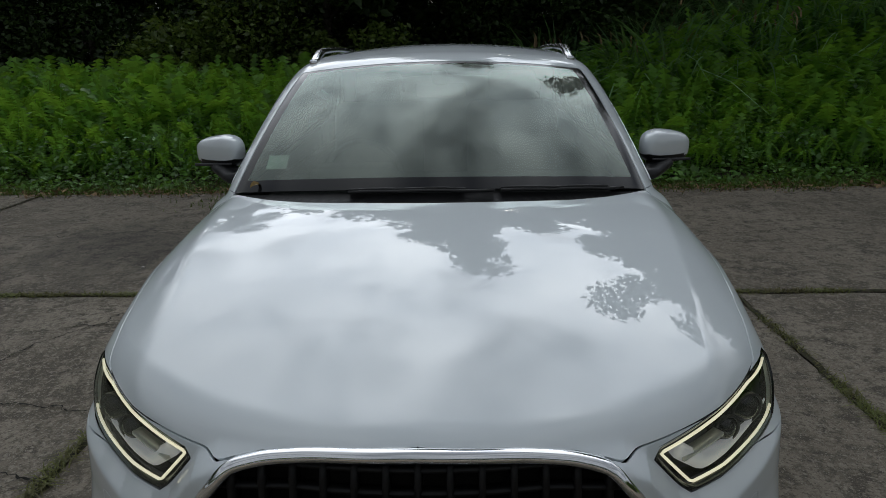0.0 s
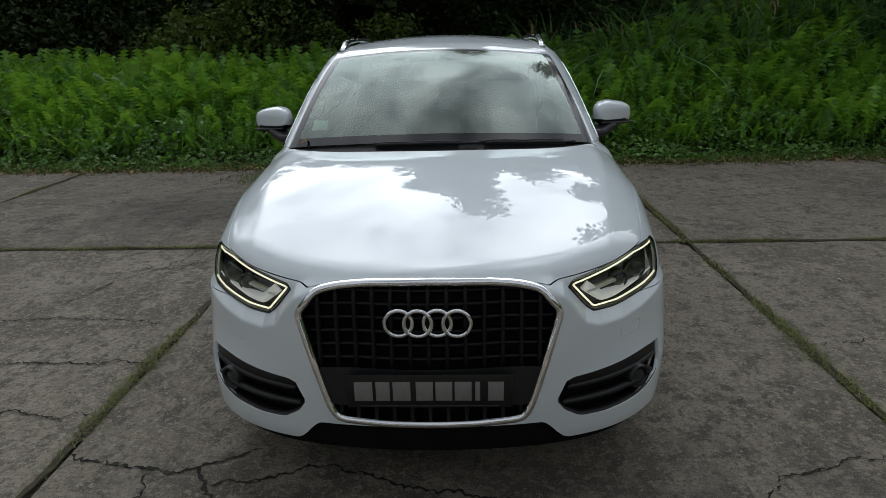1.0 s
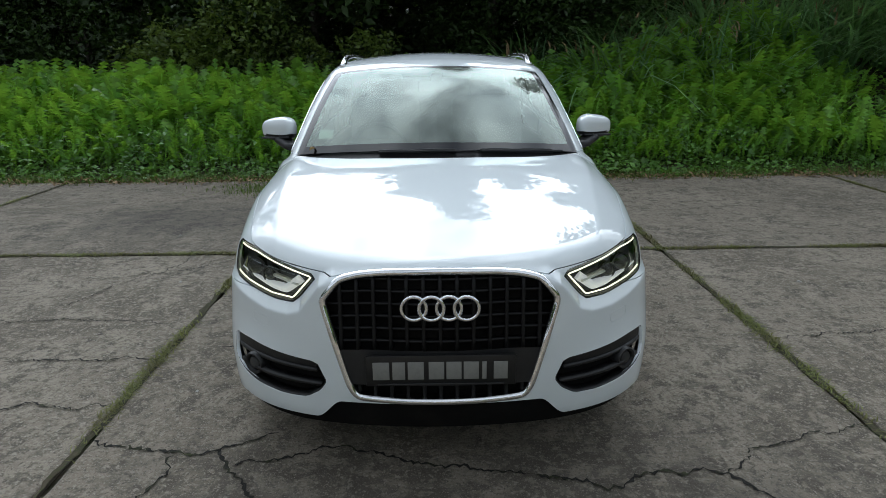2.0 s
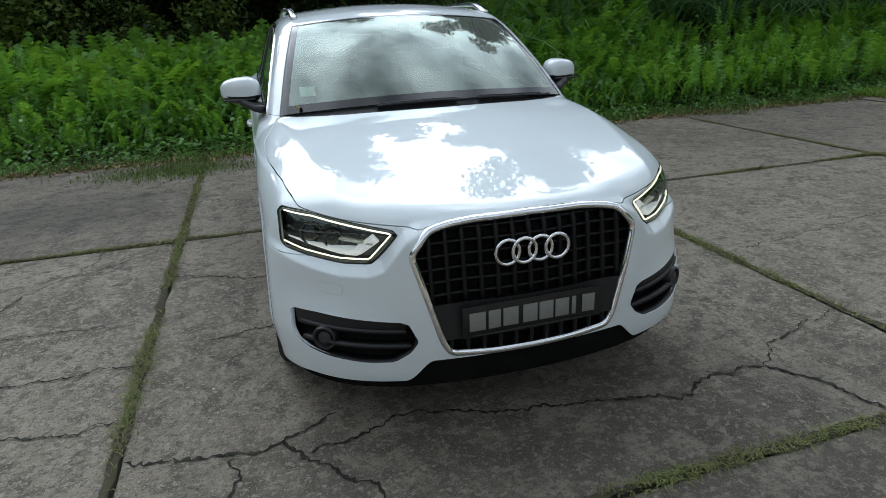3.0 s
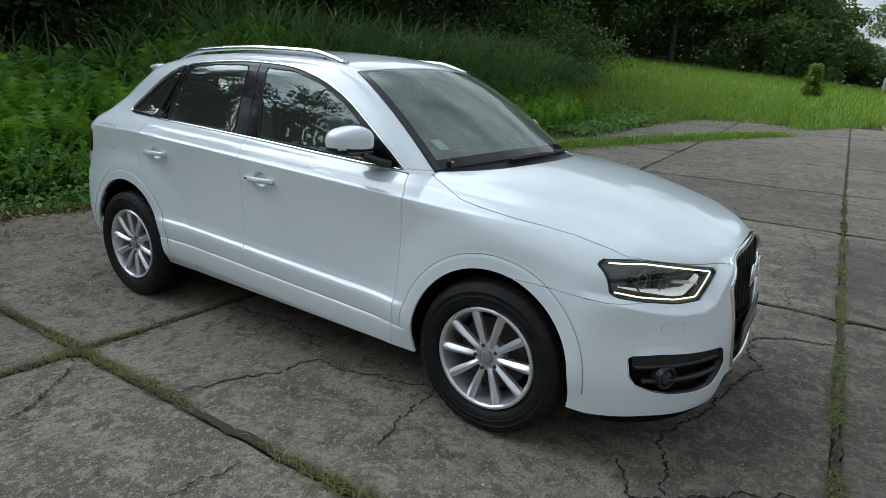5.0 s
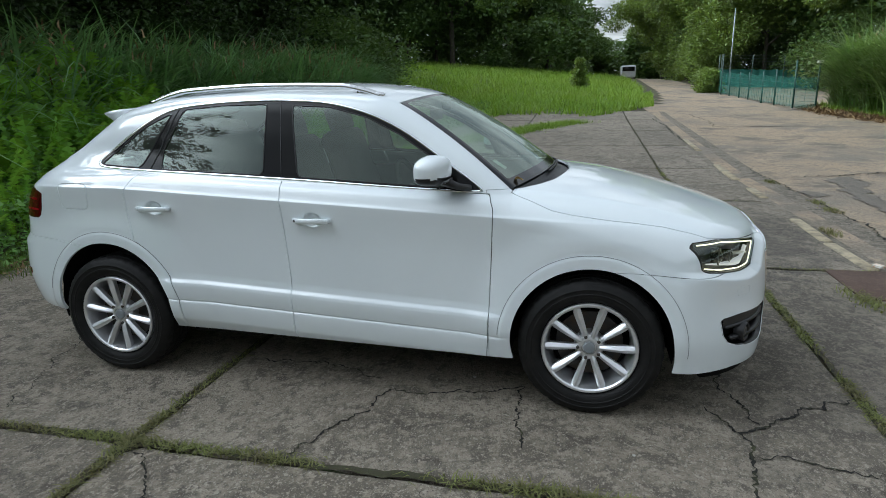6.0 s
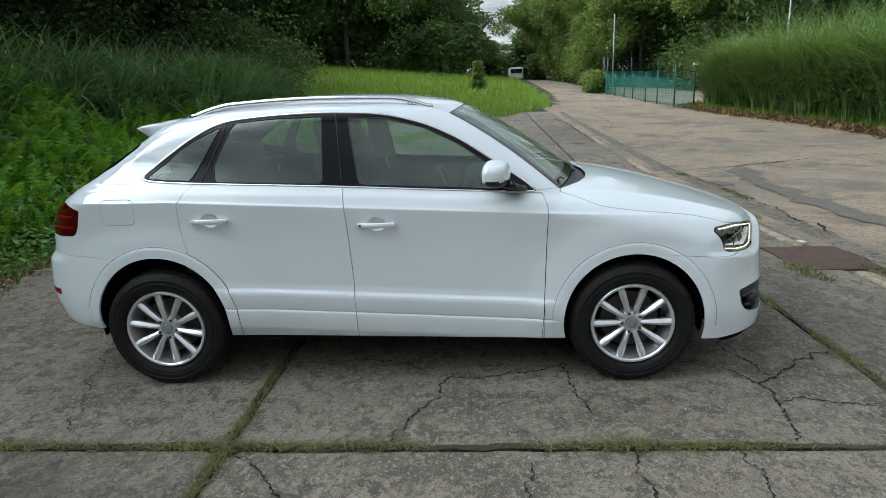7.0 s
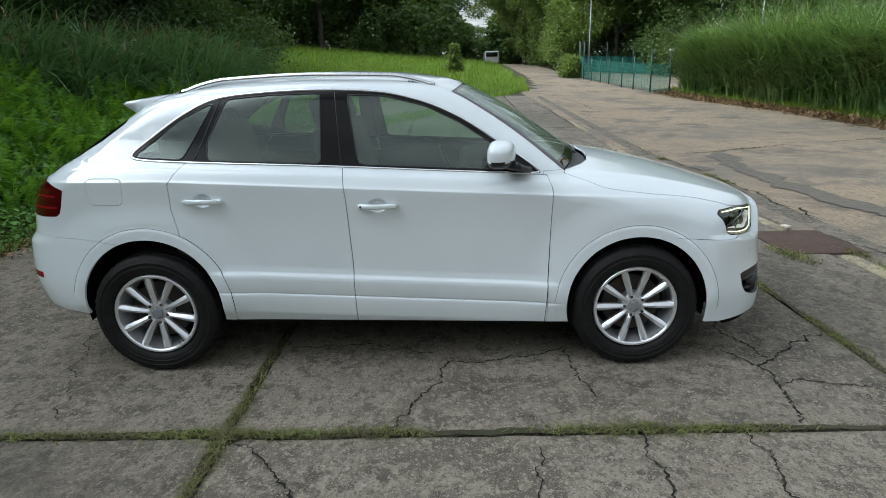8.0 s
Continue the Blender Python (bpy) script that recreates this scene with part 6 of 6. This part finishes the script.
DARK_TREE, LIGHT_TREE, TALL_TREE = "dark green broadleaf tree at the forest edge", "bright green leafy tree hung with creepers", "tall narrow dark green tree above the forest edge"
r = np.random.default_rng(5)
for k in range(19):                                    # along the bank behind the car
    x = -27 + k * 3.1 + r.normal(0, 0.6)
    y = 13.6 + r.normal(0, 0.7) + max(0, x - 14) * 0.12
    tree(int(r.integers(0, 3)), x, y, (0.85 + 0.2 * r.random()) * (1.0 if x < -18 else 0.60 if x < -8.5 else 0.66 if x < -4.5 else 0.82 if x < -1.5 else 1), r.random() * 6, DARK_TREE)
for x, y, sc in ((-8.3, 15.2, 0.64), (0.3, 16.2, 1.26), (10.4, 15.6, 1.38), (15.5, 13.2, 0.68)):
    tree(5, x, y, sc, r.random() * 6, TALL_TREE)
for k in range(15):
    tree((1, 0)[k % 2], -29 + k * 4.2 + r.normal(0, 0.8), 18.8 + r.normal(0, 0.8), (0.98 + 0.2 * r.random()) * (1.0 if k < 2 else 0.42 if k < 7 else 1), r.random() * 6, DARK_TREE)
tree(7, -11.2, 13.8, 1.25, 0.8, "airy spreading tree with thin foliage on dark limbs")
for k in range(11):                                    # beyond the meadow
    tree((6, 3, 6)[k % 3], 50 + r.normal(0, 2.0) + k * 0.8, 28 - k * 2.0, 1.0 + 0.3 * r.random(), r.random() * 6, DARK_TREE)
for x, y, sc in ((52, -9.5, 1.15), (57, -8.5, 1.2), (47, -12.5, 1.1), (45, -17, 1.2), (64, -8, 1.2), (72, -8, 1.2)):
    tree(3, x, y, sc, r.random() * 6, LIGHT_TREE)
for k in range(12):
    tree(6, 40 + r.normal(0, 3), -19 - 3.4 * k, 1.1 + 0.3 * r.random(), r.random() * 6, DARK_TREE)
for k in range(9):                                     # road's far end, both sides
    tree(6, 84 + r.normal(0, 2), 10 - 2.4 * k if k < 4 else -3.0 * k - 0.5, 0.72 if k in (3, 4) else 1.2, r.random() * 6, DARK_TREE)
tree(6, 60.5, 4.2, 0.95, 1.0, DARK_TREE)
tree(6, 91, 2.4, 0.8, 2.0, DARK_TREE)
for y in (-13.0, -8.0, -3.5, 1.0, 5.5):                # far off, past the road's end
    tree(6, 112 + r.normal(0, 3), y, 0.82, r.random() * 6, DARK_TREE)
for k in range(26):                                    # behind the walk, closing the yard
    a = radians(150 + k * 5.6)
    d = 34 + 9 * (k % 3)
    tree(k % 5, d * math.cos(a), d * math.sin(a) + 2, 1.0 + 0.3 * r.random(), r.random() * 6, DARK_TREE)
for x, y, sc in ((-20.5, 10.0, 0.62), (-20.5, 6.0, 0.85), (-24.0, 1.0, 0.9), (-22.0, 12.5, 0.95)):
    tree(4, x, y, sc, r.random() * 6, DARK_TREE)
# bushes and the wood's dark inside
def thicket(name, n, blobs, size, mat, label):
    """Leaves gathered on many rounded masses: rows of x, y, z, radius."""
    blobs = np.array(blobs)
    w = blobs[:, 3] ** 2
    k = r.choice(len(blobs), n, p=w / w.sum())
    d = unit(r.normal(0, 1, (n, 3)))
    p = blobs[k, :3] + d * (blobs[k, 3] * (0.55 + 0.45 * r.random(n)) * (1 + 0.22 * np.sin(7 * d[:, 0] + 5 * d[:, 2] + k)))[:, None] * np.array([1, 1, 0.85])
    return fast_mesh(name, *leaves(p, size, r, 0.55, 0.55, 0.3), mat, None, label, "stuff")


def masses(n, x0, x1, y0, y1, top, radius):
    at = scatter(n, x0, x1, y0, y1, r)
    rad = radius * (0.6 + 0.7 * r.random(n))
    at[:, 2] += top * r.random(n) + rad * 0.3
    return np.column_stack([at, rad])


thicket("bush", 60000, masses(150, -28, 27, 10.6, 13.2, 2.2, 0.95), 0.13, GREENS["leaf"], "dark leafy bushes at the forest edge")
thicket("bush", 20000, masses(76, -5, 30, 13.0, 17.0, 4.0, 1.4), 0.22, GREENS["leaf"], "dark leafy thicket between the trunks")
thicket("bush", 22000, masses(84, -28, -4, 12.8, 16.5, 3.0, 1.2), 0.22, GREENS["leaf"], "low dark leafy thicket between the trunks")
thicket("bush", 9000, [(-5.3, 10.6, 1.6, 1.0), (-4.2, 10.9, 2.0, 1.1), (-6.2, 11.0, 1.3, 0.9), (-2.9, 11.2, 1.5, 0.8), (-3.6, 10.8, 2.7, 0.6), (-1.5, 11.3, 1.7, 0.7)], 0.12, GREENS["bright"], "leafy shrub standing above the ferns")
thicket("bush", 84000, masses(60, 45, 62, -11, -6.9, 6.5, 1.6), 0.19, GREENS["bright"], "bright creeper-hung foliage beside the road")
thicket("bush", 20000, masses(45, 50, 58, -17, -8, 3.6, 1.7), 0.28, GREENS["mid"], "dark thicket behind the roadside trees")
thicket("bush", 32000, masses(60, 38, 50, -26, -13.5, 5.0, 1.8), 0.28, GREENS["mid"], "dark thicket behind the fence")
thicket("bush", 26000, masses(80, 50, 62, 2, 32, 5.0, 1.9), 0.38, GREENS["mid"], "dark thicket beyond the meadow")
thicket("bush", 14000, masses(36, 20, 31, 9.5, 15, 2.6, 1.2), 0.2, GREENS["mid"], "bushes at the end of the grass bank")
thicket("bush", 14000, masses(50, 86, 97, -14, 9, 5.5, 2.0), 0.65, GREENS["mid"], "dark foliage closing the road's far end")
thicket("bush", 2500, [(34.5, 0.6, float(height(34.5, 0.6)) + 0.5, 0.5), (34.5, 0.6, float(height(34.5, 0.6)) + 1.1, 0.42), (34.4, 0.6, float(height(34.5, 0.6)) + 1.6, 0.3)], 0.14, GREENS["bright"], "small upright shrub in the meadow")
at = scatter(30000, -45, 48, 19, 26, r)
at[:, 2] += np.where(at[:, 0] < -4.5, 4.0, 6.5) * r.random(len(at)) ** 1.2
fast_mesh("far_woods", *leaves(at, 0.75, r, 0.4, 0.7, 0.2), GREENS["leaf"], None, "dense dark woods behind the forest edge", "stuff")
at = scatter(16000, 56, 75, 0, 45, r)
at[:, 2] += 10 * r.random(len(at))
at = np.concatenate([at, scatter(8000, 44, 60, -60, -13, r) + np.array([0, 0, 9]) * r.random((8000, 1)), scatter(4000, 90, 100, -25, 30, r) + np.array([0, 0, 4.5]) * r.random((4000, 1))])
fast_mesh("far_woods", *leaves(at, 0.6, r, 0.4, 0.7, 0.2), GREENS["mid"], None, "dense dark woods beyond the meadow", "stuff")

# ---- fence, pole and van by the road ----
GREEN_NET = material("green_shade_net", (0.006, 0.095, 0.075), 0.7, 0.0, [(3, 0.42, 0.62, (0.008, 0.125, 0.098)), (25, 0.5, 0.7, (0.005, 0.07, 0.055))])
STEEL = material("galvanised_steel", (0.34, 0.37, 0.38), 0.5, 0.6, [(9, 0.45, 0.7, (0.24, 0.26, 0.26))])
WIRE = material("fence_wire", (0.06, 0.09, 0.08), 0.6, 0.3, [(9, 0.45, 0.7, (0.04, 0.06, 0.05))])
VAN = material("van_white", (0.72, 0.73, 0.74), 0.4, 0.0, [(2, 0.45, 0.7, (0.62, 0.63, 0.64))], coat=0.5)
SHEER_NET = material("sheer_green_net", (0.012, 0.16, 0.125), 0.7, 0.0, [(3, 0.42, 0.62, (0.015, 0.19, 0.15))])
nt = SHEER_NET.node_tree
clear, both = nt.nodes.new("ShaderNodeBsdfTransparent"), nt.nodes.new("ShaderNodeMixShader")
both.inputs[0].default_value = 0.62                  # an open weave
nt.links.new(nt.nodes["Principled BSDF"].outputs[0], both.inputs[1])
nt.links.new(clear.outputs[0], both.inputs[2])
nt.links.new(both.outputs[0], nt.nodes["Material Output"].inputs[0])
POST = material("green_post", (0.010, 0.075, 0.060), 0.5, 0.0, [(5, 0.45, 0.7, (0.02, 0.055, 0.045))])
fence = tagged(new("fence"), "see-through green wire fence on thin posts beside the road", "fence")
FX, FY, FT = [23.0, 23.7, 25.8, 27.5, 30.1, 31.6, 33.2, 34.7], [-8.5, -7.9, -7.77, -7.68, -7.7, -7.6, -7.45, -7.3], [1.75, 1.85, 1.5, 1.4, 1.3, 1.3, 1.25, 1.2]
for x, y, top in zip(FX, FY, FT):
    z = float(height(x, y))
    bar("post", [(x, y, z - 0.1), (x, y, z + 0.8), (x + 0.03, y, z + top)], ring_section(0.035, 8), POST, fence, "", False, (0, 1, 0))
for k in range(len(FX) - 1):
    n = max(3, int(np.hypot(FX[k + 1] - FX[k], FY[k + 1] - FY[k]) / 0.28))
    t = np.linspace(0, 1, n)
    xs, ys = FX[k] + (FX[k + 1] - FX[k]) * t, FY[k] + (FY[k + 1] - FY[k]) * t
    zb = height(xs, ys)
    v = np.concatenate([np.column_stack([xs, ys, zb + 0.05]), np.column_stack([xs, ys, zb + 1.22 - 0.06 * np.sin(t * math.pi)])])
    mesh_object("netting", v, [(i, i + 1, n + i + 1, n + i) for i in range(n - 1)], SHEER_NET, fence)
    for zz in np.linspace(0.08, 1.2, 6):
        bar("wire", np.column_stack([xs, ys, zb + zz + 0.02 * np.sin(t * 9)]), ring_section(0.005, 4), POST, fence)
    for x, y, z in zip(xs[1:-1], ys[1:-1], zb[1:-1]):
        bar("wire", [(x, y, z + 0.03), (x, y, z + 0.6), (x, y, z + 1.2)], ring_section(0.005, 4), POST, fence, "", False, (0, 1, 0))
# the far fence, hung with shade netting
far_fence = tagged(new("fence"), "far wire fence hung with teal green shade netting", "fence")
BX, BY = [34.7, 39.0, 43.0, 43.2, 43.3, 43.4, 43.6, 43.8], [-7.3, -7.9, -8.8, -10.8, -12.8, -14.8, -16.8, -18.8]
for x, y in zip(BX, BY):
    z = float(height(x, y))
    bar("post", [(x, y, z - 0.1), (x, y, z + 1.2), (x, y, z + 2.2)], ring_section(0.035, 8), WIRE, far_fence, "", False, (0, 1, 0))
for k in range(len(BX) - 1):
    n = 11
    t = np.linspace(0, 1, n)
    xs, ys = BX[k] + (BX[k + 1] - BX[k]) * t, BY[k] + (BY[k + 1] - BY[k]) * t
    zb = height(xs, ys)
    out = np.column_stack([0.06 * np.sin(t * 19 + k), 0.06 * np.sin(t * 19 + k), 0 * t])
    v = np.concatenate([np.column_stack([xs, ys, zb + 0.10]) + out, np.column_stack([xs, ys, zb + 1.28 - 0.07 * np.abs(np.sin(t * 9.4)) + 0.02 * np.sin(t * 23 + k)]) + out])
    mesh_object("netting", v, [(i, i + 1, n + i + 1, n + i) for i in range(n - 1)], GREEN_NET, far_fence)
    for zz in np.linspace(1.4, 2.15, 5):
        bar("wire", np.column_stack([xs, ys, zb + zz]), ring_section(0.008, 4), WIRE, far_fence)
pole = tagged(new("lamp_pole"), "thin tall grey steel pole beside the fence", "pole")
z = float(height(39.5, -8.9))
bar("shaft", [(39.5, -8.65, z - 0.1), (39.5, -8.65, 3.6), (39.5, -8.65, 6.28)], ring_section(0.045, 10), STEEL, pole, "", False, (0, 1, 0), [1, 0.85, 0.7])
van = tagged(new("van"), "small white van standing at the road's far end", "van")
z = float(height(82, -4.8))
bm_object("van_body", box_bm((4.2, 1.8, 1.5), (82, -4.8, z + 1.15), 0.18, 3), VAN, van)
bm_object("van_screen", box_bm((0.05, 1.5, 0.55), (79.88, -4.8, z + 1.45), 0.02), GLOSS_BLACK, van)
for dx in (-1.3, 1.3):
    for dy in (-0.8, 0.8):
        bm = lathe_bm([(-0.1, 0.2), (-0.1, 0.32), (0.1, 0.32), (0.1, 0.2)], 24, "y")
        bmesh.ops.translate(bm, vec=(82 + dx, -4.8 + dy, z + 0.32), verts=bm.verts)
        bm_object("van_wheel", bm, RUBBER, van)

thicket("hedge", 7000, [(36.4 + 0.45 * k, -6.75 - 0.28 * (k % 3), float(height(37, -7)) + 0.35 + 0.55 * (k % 2), 0.62) for k in range(6)], 0.15, GREENS["bright"], "clipped bright green hedge beside the road")
stake = tagged(new("pole"), "thin pale pole standing among the reeds", "pole")
bar("shaft", [(20.0, -10.68, 0.3), (20.0, -10.68, 2.5), (20.0, -10.68, 4.6)], ring_section(0.028, 8), STEEL, stake, "", False, (0, 1, 0))
flood = tagged(new("fence_lamp"), "small white lamp fixed on the fence post", "lamp")
z = float(height(23.0, -8.5)) + 1.75
bm_object("lamp_body", box_bm((0.16, 0.20, 0.11), (23.03, -8.5, z + 0.03), 0.02), VAN, flood)
bm_object("bracket", box_bm((0.05, 0.05, 0.14), (23.03, -8.5, z - 0.06), 0.01), STEEL, flood)

# ---- small things ----
LITTER = material("litter_card", (0.62, 0.60, 0.55), 0.6, 0.0, [(60, 0.5, 0.6, (0.60, 0.30, 0.10))])
STONE = material("pale_stone", (0.42, 0.40, 0.36), 0.85, 0.0, [(20, 0.45, 0.65, (0.28, 0.27, 0.25))], bump=(60, 0.006))
DRY = material("dry_leaf", (0.32, 0.22, 0.07), 0.6, 0.0, [(90, 0.45, 0.65, (0.20, 0.12, 0.04))])
packet = bm_object("litter", box_bm((0.085, 0.055, 0.022), (0, 0, 0), 0.003, 1), LITTER)
packet.matrix_basis = Matrix.Translation((2.02, -2.40, 0.026)) @ Matrix.Rotation(0.5, 4, "Z")
tagged(packet, "small crumpled white and orange packet by the kerb", "litter")
for x, y, size in ((13.6, 3.9, 0.16), (14.6, 3.6, 0.10), (15.9, 3.1, 0.12), (16.6, 2.3, 0.09), (-1.9, 1.35, 0.022), (-0.6, 0.6, 0.018), (2.6, 1.2, 0.03), (-2.4, 2.6, 0.025), (0.9, -1.1, 0.016), (-1.2, -0.2, 0.015)):
    bm = bmesh.new()
    bmesh.ops.create_icosphere(bm, subdivisions=2, radius=size / 2)
    for v in bm.verts:
        v.co *= 1 + 0.5 * noise.noise(v.co * (4 / size) + Vector((x, y, 0)))
        v.co.z *= 0.5
    bmesh.ops.translate(bm, vec=(x, y, float(height(x, y)) + size * 0.2), verts=bm.verts)
    tagged(bm_object("stone", bm, STONE), "small pale loose stone lying on the concrete", "stone", "loose stones")
# a curled leaf caught at the foot of the windscreen
bm = bmesh.new()
rows = []
for i in range(7):
    t = i / 6
    w = 0.016 * math.sin(math.pi * (0.08 + 0.88 * t))
    rows.append([bm.verts.new((-0.03 + 0.06 * t, w * k, 0.010 * abs(k) + 0.012 * math.sin(3 * t))) for k in (-1, 0, 1)])
for a, b in zip(rows, rows[1:]):
    for k in range(2):
        bm.faces.new((a[k], a[k + 1], b[k + 1], b[k]))
fallen = bm_object("fallen_leaf", bm, DRY)
place = on_top(-0.662, 0.365)
fallen.matrix_basis = Matrix.Translation(place + np.array([0, 0, 0.006])) @ Matrix.Rotation(1.1, 4, "Z") @ Matrix.Rotation(0.4, 4, "X") @ Matrix.Scale(0.75, 4)
tagged(fallen, "dry yellow-brown leaf lying below the windscreen", "leaf")
